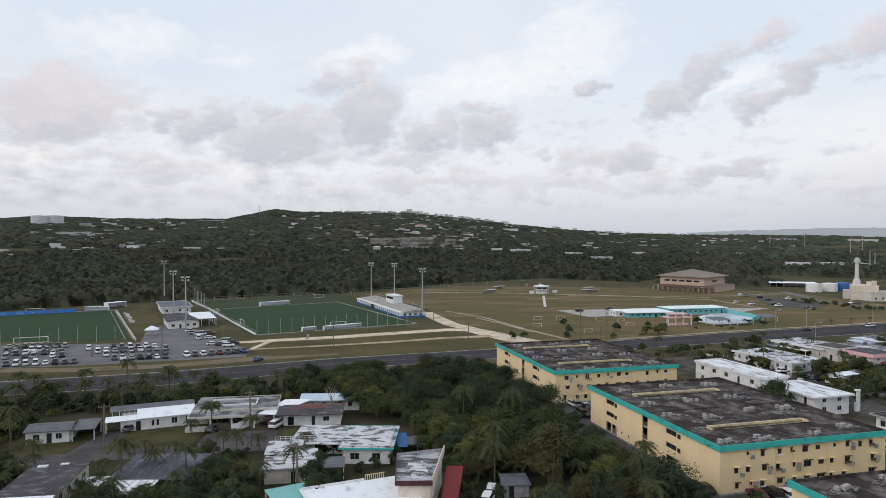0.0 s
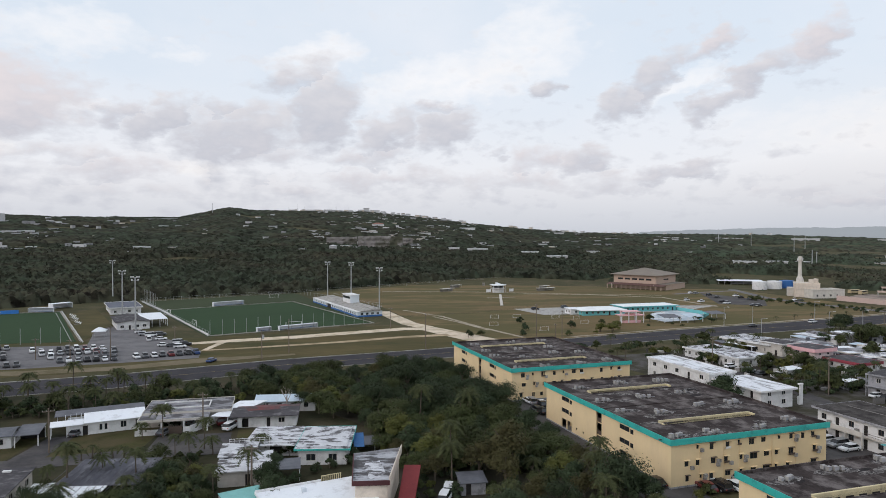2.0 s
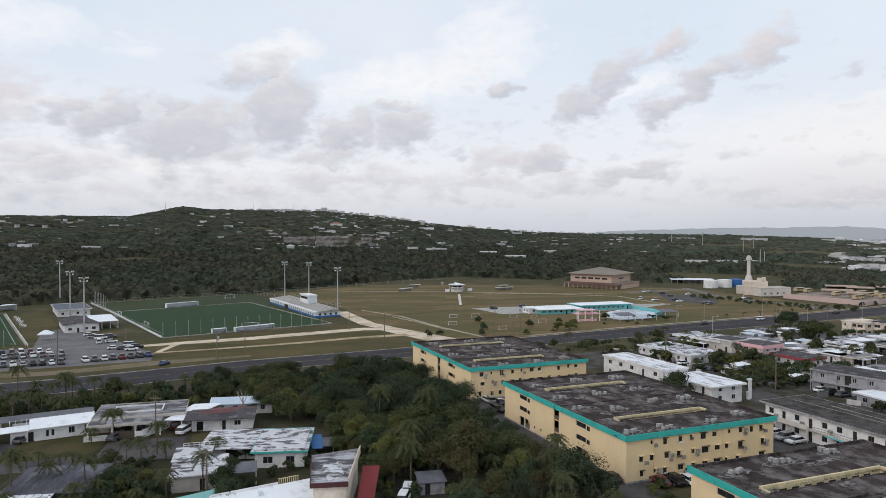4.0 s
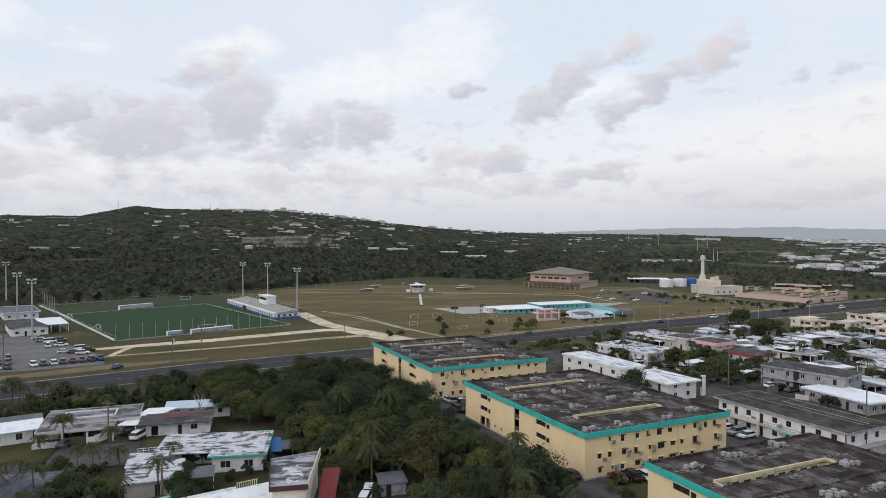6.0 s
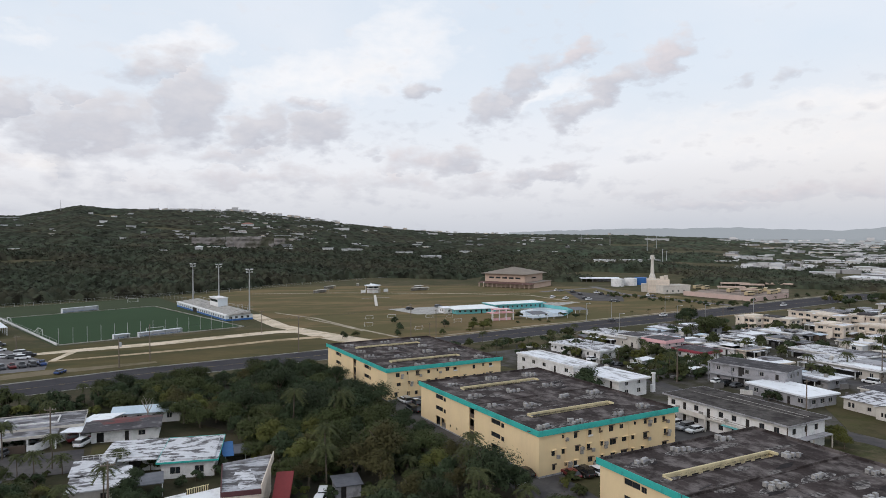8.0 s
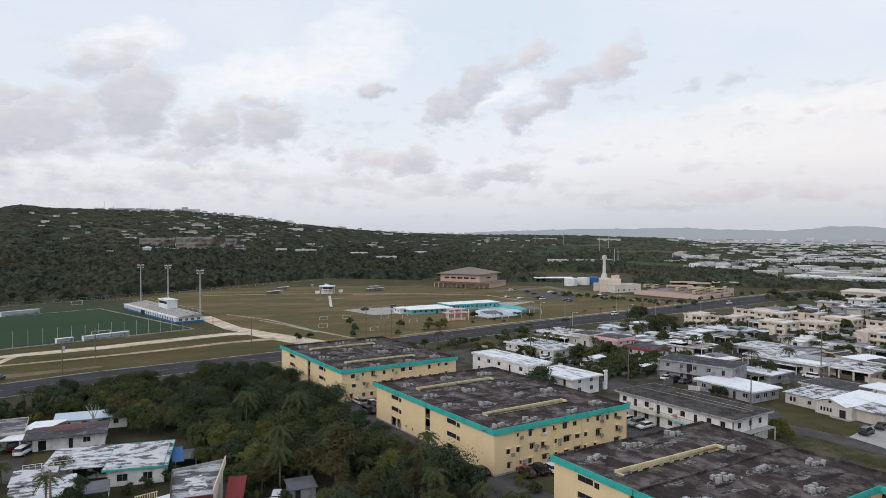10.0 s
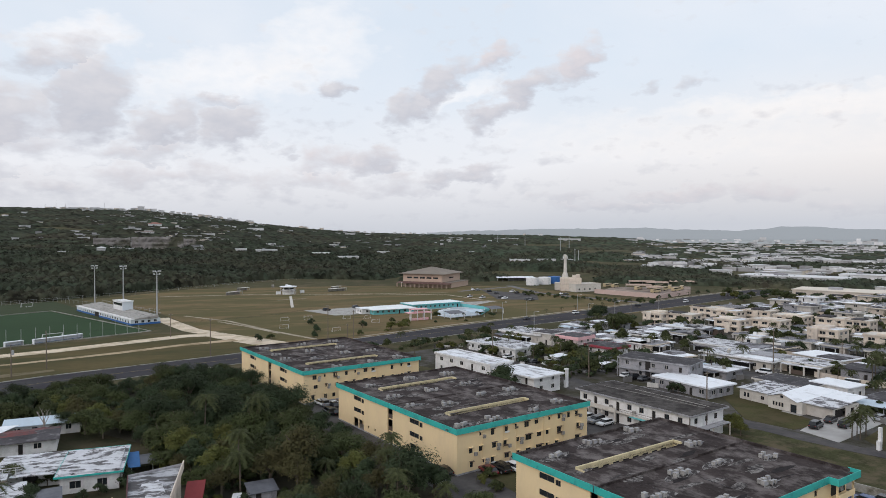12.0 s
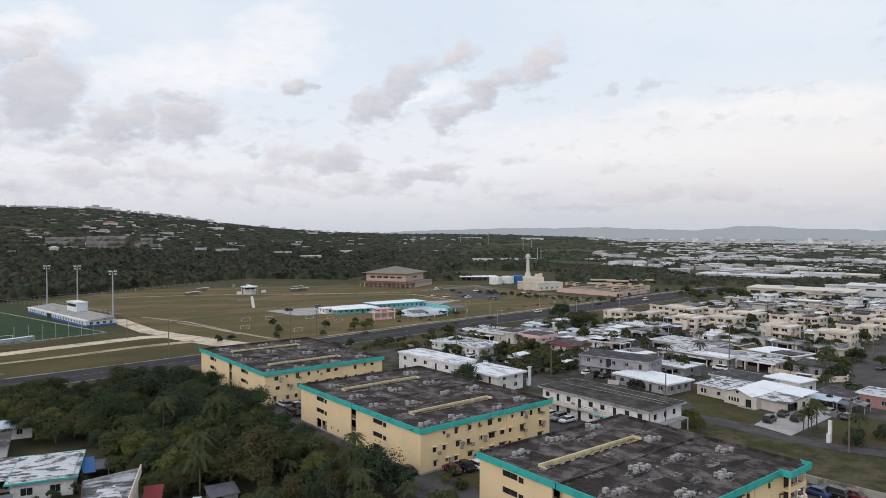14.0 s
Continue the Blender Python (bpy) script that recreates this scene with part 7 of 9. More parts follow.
infill = []
for x, y in spots:
    a, r = math.degrees(math.atan2(x, y)), math.hypot(x, y)
    if (108 < x < 147 and 172 < y < 216) or (160 < x < 224 and 96 < y < 153) or a > 63 or (y < 150 and x < 165) or any(math.hypot(x + 4 - p, y - 4 - q) < 14.5 for p, q in taken) or near_line(x, y, ROADLINE, 24) or any(near_line(x + 3, y - 4, s, 8.5) for s in streets):
        continue
    k = rh.random()
    wm = rh.choice((WHITE, OFFWHITE, OFFWHITE, BEIGE, GREYW, GREYW))
    rm = rh.choice((PATCH, PATCHW, METALW, PATCH2, SHINGLE, PATCH2, PATCH))
    st = 2 if k < 0.2 and r > 335 else 1
    w, d = rh.uniform(8, 13), rh.uniform(7, 10)
    names = {"patchy_white_roof": "patchy white", "white_sheet_roof": "bright white", "stained_grey_roof": "stained grey", "dark_roof": "dark", "worn_white_roof": "worn white"}
    tones = {"white_paint": "white", "off_white_paint": "off-white", "beige_paint": "beige", "pale_blue_paint": "pale blue", "grey_wall": "grey"}
    hx = house("house", x, y, -75 + rh.uniform(-9, 9) + rh.choice((0, 0, 90)), w, d, 2.7 * st, wm, rm, "%s %s house with %s flat roof" % (tones[wm.name], "two-storey" if st == 2 else "single-storey", names[rm.name]), over=rh.uniform(0.7, 1.3), fascia=wm, storeys=st, seed=int(x * 7 + y), group="houses of the housing area", step=5.5, blind=(2, 3))
    additions(hx, w, d, 2.7 * st, rh)
    infill.append((x, y))

# sheds, sheet canopies and low walls in the yards between the houses
rs = random.Random(41)
n = 0
while n < 70:
    u, v = rs.uniform(5, 330), rs.uniform(-2, 205)
    x, y = 96 + u * math.cos(radians(15)) + v * math.sin(radians(15)), 240 + u * math.sin(radians(15)) - v * math.cos(radians(15))
    if (y < 150 and x < 165) or any(math.hypot(x + 4 - p, y - 4 - q) < 9 for p, q in taken + infill) or near_line(x, y, ROADLINE, 16) or any(near_line(x, y, s, 6) for s in streets):
        n += 0.02
        continue
    n += 1
    if 160 < x < 224 and 96 < y < 153:
        continue
    w, d, h = rs.uniform(3, 6.5), rs.uniform(2.5, 5), rs.uniform(2.1, 2.7)
    if n % 3 < 1:
        ob = thing("garden_wall", pose(x, y, 0, 0, 0, rs.choice((15, -75)) + rs.uniform(-4, 4)), "low pale concrete wall round a yard", "wall", "yard walls")
        part("wall_run", MB().box(0, 2.2 * w, 0, 0.15, 0, 1.3), rs.choice((OFFWHITE, CONC, BEIGE)), ob)
    else:
        ob = thing("shed", pose(x, y, 0, 0, 0, rs.choice((15, -75)) + rs.uniform(-10, 10)), "small shed with a sheet roof in a yard", "shed", "sheds in the yards")
        part("wall", MB().box(0.2, w - 0.2, 0.2, d - 0.2, 0, h), rs.choice((GREYW, OFFWHITE, WHITE, BRONZE)), ob)
        slope_roof(ob, 0, w, -0.6, d, h - 0.05, h + 0.3, rs.choice((METALG, METALW, PATCH2, METALB, PATCHW)))
# loose clutter, too small and too much to count
cl = MB()
n = 0
while n < 900:
    u, v = rs.uniform(-5, 335), rs.uniform(-2, 205)
    x, y = 96 + u * math.cos(radians(15)) + v * math.sin(radians(15)), 240 + u * math.sin(radians(15)) - v * math.cos(radians(15))
    if (y < 140 and x < 150) or near_line(x, y, ROADLINE, 16) or any(near_line(x, y, s, 5) for s in streets):
        n += 0.02
        continue
    n += 1
    w, d, h = rs.choice(((0.7, 0.5, 1.0), (1.4, 1.0, 0.9), (2.4, 0.9, 0.7), (3.2, 0.12, 1.4), (1.2, 1.2, 1.6)))
    cl.box(0, w, 0, d, 0, h * rs.uniform(0.7, 1.2), pose(x, y, 0, 0, 0, rs.uniform(0, 180)))
tagged(part("yard_clutter", cl, mat("mixed_yard_things", (0.30, 0.29, 0.28), 0.8, 0.3, 0.4, 3.0, island=0.9)), "bins, boxes, boards and tanks lying in the yards", "clutter", kind="stuff")

# ---------------------------------------------------------------- sports ground
def light_pole(x, y, h, group):
    ob = thing("floodlight_pole", pose(x, y, 0, 0, 0, 20), "tall grey steel floodlight pole with lamp heads", "floodlight", group)
    part("pole", MB().tube((0, 0, 0), (0, 0, h), 0.42, 0.24, 10), STEEL, ob)
    part("crossarm", MB().box(-1.9, 1.9, -0.1, 0.1, h - 0.35, h - 0.15), STEEL, ob)
    part("crossarm", MB().box(-1.6, 1.6, -0.1, 0.1, h - 1.75, h - 1.55), STEEL, ob)
    for i, (lx, lz) in enumerate(((-1.6, h + 0.1), (-0.8, h + 0.1), (0.8, h + 0.1), (1.6, h + 0.1), (-1.3, h - 1.3), (1.3, h - 1.3))):
        lamp = part("lamp_head", MB().box(lx - 0.34, lx + 0.34, -0.45, 0.3, lz - 0.25, lz + 0.35), STEEL, ob)
        part("lens", MB().box(lx - 0.28, lx + 0.28, -0.49, -0.455, lz - 0.2, lz + 0.28), LAMPG, lamp)
    return ob


for x, y, h in ((*(-182.6, 438.0), 26), (*(-143.9, 356.7), 24), (*(-118.6, 308.0), 24), (*(-47.8, 445.3), 24.5), (*(-30.8, 423.5), 25), (*(-11.2, 361.5), 25)):
    light_pole(x, y, h, "floodlights of the football ground")


def goal(x, y, rot, w=7.3, h=2.44, d=2.0, group="football goals"):
    ob = thing("football_goal", pose(x, y, 0.08, 0, 0, rot), "white football goal frame standing on turf", "goal", group)
    r = 0.012 * w
    part("post", MB().tube((0, 0, 0), (0, 0, h), r, n=6), WHITE, ob)
    part("post", MB().tube((w, 0, 0), (w, 0, h), r, n=6), WHITE, ob)
    part("crossbar", MB().tube((0, 0, h), (w, 0, h), r, n=6), WHITE, ob)
    part("ground_bar", MB().tube((0, d, 0.05), (w, d, 0.05), r * 0.7, n=6), WHITE, ob)
    for k in (0, w):
        part("side_bar", MB().tube((k, 0, h), (k, d, 0.05), r * 0.7, n=6), WHITE, ob)


goal(*(-52.8, 313.5), 24)
goal(*(-170.8, 265.4), 22, 12)
goal(*(-230.7, 369.5), 20, 9)
goal(*(-95.1, 319.3), 120)
goal(*(-122.0, 364.2), 120)
goal(*(-87.7, 457.1), 25, 6)
for x, y in ((46.3, 340.1), (77.5, 337.8), (87.7, 333.5), (87.0, 317.2), (58.2, 342.3), (42.2, 313.4), (62.8, 295.5)):
    goal(x, y, rt.uniform(-10, 40), 4.0, 1.8, 1.2, "small practice goals on the lawn")


def long_box(name, a, b, d, z, h, material, label, category, group=""):
    ln, an = math.hypot(b[0] - a[0], b[1] - a[1]), math.degrees(math.atan2(b[1] - a[1], b[0] - a[0]))
    ob = thing(name, pose(*a, 0, 0, 0, an), label, category, group)
    part("back_panel", MB().box(0, ln, d - 0.08, d, z, z + h), material, ob)
    part("roof", MB().box(-0.1, ln + 0.1, -0.2, d + 0.1, z + h, z + h + 0.1), METALW, ob)
    part("side_panel", MB().box(0, 0.08, 0, d - 0.08, z, z + h), material, ob)
    part("side_panel", MB().box(ln - 0.08, ln, 0, d - 0.08, z, z + h), material, ob)
    part("bench", MB().box(0.2, ln - 0.2, d - 0.6, d - 0.2, z + 0.4, z + 0.5), BLUE, ob)
    return ob


long_box("team_shelter", (-62.8, 299.0), (-57.4, 302.5), 1.8, 0, 1.9, METALW, "pale team shelter beside the pitch", "shelter", "team shelters")
long_box("team_shelter", (-53.8, 302.5), (-38.2, 313.5), 1.8, 0, 2.0, METALW, "long pale team shelter beside the pitch", "shelter", "team shelters")
long_box("team_shelter", (-110.3, 403.8), (-95.5, 416.7), 2.0, 0, 2.4, METALW, "long pale team shelter behind the pitch", "shelter", "team shelters")
long_box("team_shelter", (-202.4, 377.5), (-190.4, 380.3), 2.0, 0, 2.6, METALW, "pale shelter at the corner of the pitch", "shelter", "team shelters")
long_box("team_shelter", (-197.6, 394.7), (-191.3, 403.9), 5.0, 0, 3.0, METALW, "white-roofed open shelter behind the pitch", "shelter", "team shelters")
bb = thing("banner_board", pose(*(-238.3, 359.3), 0, 0, 0, 0), "long blue advertising board behind the goal", "board")
(xa, ya), (xb, yb) = (-236.6, 356.8), (-205.7, 374.8)
ln, an = math.hypot(xb - xa, yb - ya), math.degrees(math.atan2(yb - ya, xb - xa))
bb.matrix_basis = pose(xa, ya, 0, 0, 0, an)
part("panel", MB().box(-60, ln, 0, 0.1, 0.15, 2.1), mat("bright_blue_board", (0.05, 0.22, 0.62), 0.5, 0.1, 0.1, 1), bb)
for i in range(9):
    part("lettering_bar", MB().box(ln - 8 - 8.5 * i - 5, ln - 8 - 8.5 * i, -0.03, -0.004, 0.9, 1.3), LINE, bb)
    part("support", MB().box(ln - 8.5 * i - 0.1, ln - 8.5 * i, 0.11, 0.2, 0, 2.1), STEEL, bb)


def fence(pts, h, gap, label, material=STEEL, r=0.06, rails=(0.98,), group="fences"):
    ob = thing("fence", pose(0, 0, 0), label, "fence", group)
    for a, b in zip(pts, pts[1:]):
        n = max(1, round(math.hypot(b[0] - a[0], b[1] - a[1]) / gap))
        for i in range(n):
            p = (a[0] + (b[0] - a[0]) * i / n, a[1] + (b[1] - a[1]) * i / n)
            part("post", MB().tube((*p, 0), (*p, h), r, n=5), material, ob)
        for k in rails:
            part("rail", MB().tube((*a, h * k), (*b, h * k), r * 0.6, n=4), material, ob)
    return ob


fence([(-81.0, 290.7), (-13.0, 327.3)], 6.5, 5.0, "row of tall net posts beside the pitch", r=0.09, rails=())
fence([(-174.4, 262.8), (-127.7, 275.3)], 6.5, 6.5, "row of tall net posts beside the car park", r=0.10, rails=())
fence([(-81.2, 289.0), (-163.8, 434.3), (-76.5, 491.6)], 2.2, 5.0, "grey chain-link fence round the pitch", rails=(0.98, 0.5, 0.1))
fence([(-76.5, 491.6), (-10.8, 397.5)], 2.2, 5.0, "grey chain-link fence behind the stand", rails=(0.98,))
fence([(-126.1, 273.8), (-185.9, 380.3)], 1.2, 4.0, "low white fence at the pitch end", WHITE, 0.08, (0.95, 0.5))
fence([(-76.5, 491.6), (-15.4, 537.3), (59.4, 606.0), (115.3, 631.7), (194.1, 627.7)], 2.4, 9.0, "long wire fence at the edge of the lawn", rails=(0.98, 0.5))
fence([(-157.3, 423.6), (-137.8, 388.7)], 9.0, 5.0, "tall net posts behind the goal", r=0.1, rails=())
low_wall = band("pitch_wall", [(-81.0, 289.0), (-134.5, 385.8), (-163.0, 434.3)], 0.5, 0.75, WHITE, "low white wall round the pitch", "wall", 0.75)
band("pitch_kerb", [(-80.5, 289.0), (-12.7, 326.3)], 0.7, 0.35, KERB, "pale kerb along the pitch", "kerb", 0.35)
band("pitch_kerb", [(-12.7, 326.3), (-68.1, 430.5), (-134.5, 385.8)], 0.7, 0.3, KERB, "pale kerb round the pitch", "kerb", 0.3)
band("pitch_kerb", [(-126.8, 275.3), (-187.9, 383.1), (-241.6, 364.3)], 1.2, 0.25, KERB, "pale kerb round the pitch beside the car park", "kerb", 0.25)
band("pitch_line", [(-132.4, 278.2), (-187.7, 377.5)], 0.3, 0.085, LINE, "white painted line on the pitch", "pitch marking", 0.01)

# grandstand with press box
(xa, ya), (xb, yb) = (-54.9, 427.0), (-22.2, 349.3)
ln, an = math.hypot(xb - xa, yb - ya), math.degrees(math.atan2(yb - ya, xb - xa))
st = thing("grandstand", pose(xa, ya, 0, 0, 0, an), "white and blue grandstand with grey seating steps and press box", "grandstand")
dp = 13.8
body(st, ln, dp, 2.7, LTBLUE, [row(ln, 22, 1.6, 1.0, 2.2, 2.0), row(dp, 4, 1.4, 1.0, 2.2), [], row(dp, 3, 1.4, 1.0, 2.2)])
part("blue_band", MB().box(0, ln, -0.06, -0.004, 0.0, 0.9), BLUE, st)
part("blue_band", MB().box(ln + 0.004, ln + 0.06, 0, dp, 0.0, 0.9), BLUE, st)
for i in range(7):
    part("seating_step", MB().box(-0.5, ln + 0.5, -0.3 + 1.85 * i, -0.3 + 1.85 * (i + 1), 2.7, 2.95 + 0.20 * i), CONC if i else WHITE, st)
part("railing", MB().tube((-0.5, dp - 0.2, 5.2), (ln + 0.5, dp - 0.2, 5.2), 0.05, n=5), STEEL, st)
part("railing", MB().tube((ln + 0.4, -0.2, 3.9), (ln + 0.4, dp - 0.2, 5.2), 0.05, n=5), STEEL, st)
for i in range(14):
    part("railing_post", MB().tube((ln * i / 13, dp - 0.2, 4.1), (ln * i / 13, dp - 0.2, 5.2), 0.04, n=5), STEEL, st)
pb0, pb1 = ln * 0.44, ln * 0.60
part("press_box", MB().box(pb0, pb1, 7.5, 12.8, 3.6, 8.2).box(pb0 - 0.4, pb1 + 0.4, 7.0, 13.2, 8.2, 8.5), WHITE, st)
part("press_window", MB().box(pb0 + 0.8, pb1 - 0.8, 7.44, 7.5, 6.2, 7.5), GLASS, st)
part("press_side", MB().box(pb1, pb1 + 0.05, 7.5, 12.8, 3.7, 8.1), LTBLUE, st)
# flat dark plate: the shade of a tunnel mouth painted on the front
part("tunnel", MB().box(ln * 0.37, ln * 0.45, -0.09, -0.065, 0.0, 2.4), DARK, st)

# clubhouse buildings
cl = house("clubhouse", *(-154.2, 366.8), 27, 15, 32, 3.4, WHITE, mat("blue_grey_roof", (0.10, 0.11, 0.14), 0.8, 0.15, 0.1, 1), "low clubhouse with dark roof and white edge", over=0.9, fascia=WHITE, seed=61, category="clubhouse", parapet=0.15)
house("clubhouse", *(-126.7, 308.0), 27, 13.5, 27, 3.4, WHITE, SHINGLE, "white clubhouse with dark low roof beside the car park", roof="gable", rise=0.9, over=0.7, seed=62, axis="y", category="clubhouse")
cn = thing("canopy", pose(*(-118.5, 317.4), 0, 0, 0, 27), "white open canopy on posts beside the clubhouse", "canopy")
slope_roof(cn, 0, 10.5, 0, 24, 3.4, 3.9, METALW)
posts(cn, [(0.3, 0.3), (3.6, 0.3), (7, 0.3), (10.2, 0.3), (0.3, 23.6), (10.2, 23.6), (10.2, 12), (10.2, 6), (10.2, 18)], 3.4, 0.12)
for x, y in ((-161.1, 344.9), (-152.5, 329.5), (-167.8, 356.7)):
    bn = thing("bleacher", pose(x, y, 0, 0, 0, 110), "small white bleacher bench beside the pitch", "bleacher", "bleachers")
    for i in range(4):
        part("seat_row", MB().box(0, 7, 0.75 * i, 0.75 * i + 0.4, 0.3 + 0.35 * i, 0.38 + 0.35 * i), WHITE, bn)
    part("frame", MB().box(0.5, 0.7, 0, 2.8, 0, 0.3).box(6.3, 6.5, 0, 2.8, 0, 0.3), STEEL, bn)
tn = thing("tent", pose(*(-127.8, 285.9), 0, 0, 0, 15), "small white pop-up tent on the car park", "tent")
hip_roof(tn, 5, 5, 2.8, 1.4, 0.2, METALW)
posts(tn, [(0.1, 0.1), (4.9, 0.1), (0.1, 4.9), (4.9, 4.9)], 2.6, 0.05, STEEL)
sheet("worn_ground", [(-128.4, 279.7), (-177.5, 366.8), (-175.6, 397.7), (-137.7, 329.5), (-130.7, 295.7)], 0.065, VERGE, "worn yellow ground between pitch and clubhouse", "ground")

# ---------------------------------------------------------------- buildings on and round the lawn
hut = thing("pavilion", pose(*(72.3, 491.4), 0, 0, 0, 20), "white raised pavilion with wide white roof and dark windows", "pavilion")
part("core", MB().prism([(4.2 * math.cos(math.pi * k / 4 + 0.39), 4.2 * math.sin(math.pi * k / 4 + 0.39)) for k in range(8)], 0, 5.4), WHITE, hut)
part("window_band", MB().prism([(4.25 * math.cos(math.pi * k / 4 + 0.39), 4.25 * math.sin(math.pi * k / 4 + 0.39)) for k in range(8)], 3.6, 4.9), GLASS, hut)
part("deck", MB().prism([(5.6 * math.cos(math.pi * k / 4 + 0.39), 5.6 * math.sin(math.pi * k / 4 + 0.39)) for k in range(8)], 2.6, 2.9), CONC, hut)
part("roof", MB().prism([(6.2 * math.cos(math.pi * k / 4 + 0.39), 6.2 * math.sin(math.pi * k / 4 + 0.39)) for k in range(8)], 5.4, 5.75).tube((0, 0, 5.75), (0, 0, 6.7), 4.0, 0.6, 8), METALW, hut)
for k in range(8):
    a = math.pi * k / 4 + 0.39
    part("column", MB().tube((5.3 * math.cos(a), 5.3 * math.sin(a), 0), (5.3 * math.cos(a), 5.3 * math.sin(a), 5.4), 0.16, n=6), WHITE, hut)
part("roof_lantern", MB().box(-1.9, -0.6, -0.6, 0.6, 6.3, 7.3), WHITE, hut)
for dx_ in (-10.5, 8.5):
    q = hut.matrix_basis @ Vector((dx_, -1.5, 0))
    sg = thing("score_board", pose(q.x, q.y, 0, 0, 0, 5), "white board on short posts beside the pavilion", "board", "boards by the pavilion")
    part("panel", MB().box(0, 3.4, 0, 0.2, 0.5, 2.6), WHITE, sg)
    posts(sg, [(0.4, 0.1), (3.0, 0.1)], 0.5, 0.1, STEEL)
band("walkway", [(70.6, 469.2), (60.8, 397.4)], 1.7, 0.5, OFFWHITE, "raised pale concrete walkway to the pavilion", "path", 0.5)
band("walkway", [(58.8, 448.9), (78.1, 452.8)], 1.2, 0.12, KERB, "pale concrete walkway before the pavilion", "path")
for x0, y0, x1, y1 in ((*(31.0, 496.2), *(41.0, 505.8)), (*(104.1, 500.8), *(118.0, 505.7)), (*(110.9, 520.9), *(118.3, 526.1)), (*(40.9, 531.7), *(49.0, 537.2)), (*(68.4, 554.3), *(70.3, 554.3))):
    ln2, an2 = math.hypot(x1 - x0, y1 - y0), math.degrees(math.atan2(y1 - y0, x1 - x0))
    dg = thing("dugout", pose(x0, y0, 0, 0, 0, an2), "low pale concrete dugout on the lawn", "dugout", "dugouts on the lawn")
    part("roof", MB().box(0, ln2, -1, 2, 2.0, 2.25), OFFWHITE, dg)
    part("back_wall", MB().box(0, ln2, 1.8, 2, 0, 2.0), CONC, dg)
    posts(dg, [(0.2, -0.8), (ln2 - 0.2, -0.8)], 2.0, 0.1, CONC)

# big tan hall
(xa, ya), (xb, yb), (xc, yc) = (172.5, 531.4), (197.4, 505.5), (231.7, 531.3)
an = math.degrees(math.atan2(yb - ya, xb - xa))
ln, dp = math.hypot(xb - xa, yb - ya), 36.0
hall = thing("hall", pose(xa, ya, 0, 0, 0, an), "large tan hall with a wide brown hip roof", "hall")
body(hall, ln, dp, 11.0, BROWNW, [row(ln, 5, ln / 8, 6.9, 8.3, 3), row(dp, 1, 9, 6.9, 7.9), row(ln, 5, 5, 6.9, 8.3, 3), row(dp, 1, 9, 6.9, 7.9)], frame_mat=BRONZE, sill=False)
hip_roof(hall, ln, dp, 11.0, 5.0, 2.8, BROWNR)
slope_roof(hall, -3, ln + 9, -7.0, -0.05, 3.2, 4.3, mat("dark_red_brown_roof", (0.13, 0.075, 0.065), 0.85, 0.15, 0.1, 1), name="porch_roof")
slope_roof(hall, ln + 0.05, ln + 9, -0.0, dp, 4.3, 4.4, BROWNR, name="side_roof")
part("side_wing", MB().box(ln + 0.3, ln + 8, 0.2, dp - 0.4, 0, 4.2), BROWNW, hall)
for i in range(12):
    part("column", MB().box((ln + 9) * i / 11 - 2.6, (ln + 9) * i / 11 - 2.0, -6.6, -6.0, 0, 3.2), BROWNW, hall)
for xw, yw in ((2.0, -7.2), (ln + 1, -7.2)):
    part("wall_lamp", MB().box(xw, xw + 0.5, yw, yw + 0.3, 3.4, 3.8), LAMPG, hall)

# plant with the pale tower
pl = house("plant_building", *(271.5, 444.8), -27, 15.5, 12, 9.2, BEIGE, OFFWHITE, "pale cream windowless plant building with flat roof", over=0.1, fascia=BEIGE, parapet=0.4, openings=[[], [(4, 6, 0.02, 2.4, "door")], [], []], category="plant")
house("plant_building", *(277.5, 433.6), 5, 24, 12, 5.4, OFFWHITE, OFFWHITE, "lower pale plant building beside the tower", over=0.1, fascia=OFFWHITE, parapet=0.3, openings=[row(22, 4, 1.4, 1.2, 2.6), row(14, 2, 1.4, 1.2, 2.6), [], []], category="plant")
house("plant_building", *(271.2, 452.5), -27, 5.5, 9, 5.6, OFFWHITE, OFFWHITE, "low pale lean-to beside the plant", over=0.1, openings=[[], [], [], []], category="plant")
part("roof_box", MB().box(9, 12, 3, 6, 9.6, 12.2).box(12.4, 15, 6, 9, 9.6, 12.6), BEIGE, pl)
tx, ty = (275.2, 444.8)
tw = thing("tower", pose(tx * 1.04, ty * 1.04, 0), "tall pale tower with flared base and platform head", "tower")
tm = MB()
prof = [(0, 2.6), (9.6, 2.6), (11.6, 2.2), (13.4, 1.35), (22, 1.15), (26.5, 1.25)]
for (z0, r0), (z1, r1) in zip(prof, prof[1:]):
    tm.tube((0, 0, z0), (0, 0, z1), r0, r1, 14, z0 == 0)
part("shaft", tm, OFFWHITE, tw, smooth=True)
part("platform", MB().tube((0, 0, 24.2), (0, 0, 24.7), 2.0, n=14), OFFWHITE, tw)
part("head", MB().tube((0, 0, 24.7), (0, 0, 27.2), 1.5, 1.45, 14).tube((0, 0, 27.2), (0, 0, 27.5), 0.9, 0.8, 10), OFFWHITE, tw)
for k in range(4):
    a = math.pi * k / 2 + 0.4
    part("antenna_panel", MB().box(-0.3, 0.3, 2.0, 2.2, 24.2, 26.0), WHITE, tw, m=pose(0, 0, 0, 0, 0, math.degrees(a)))
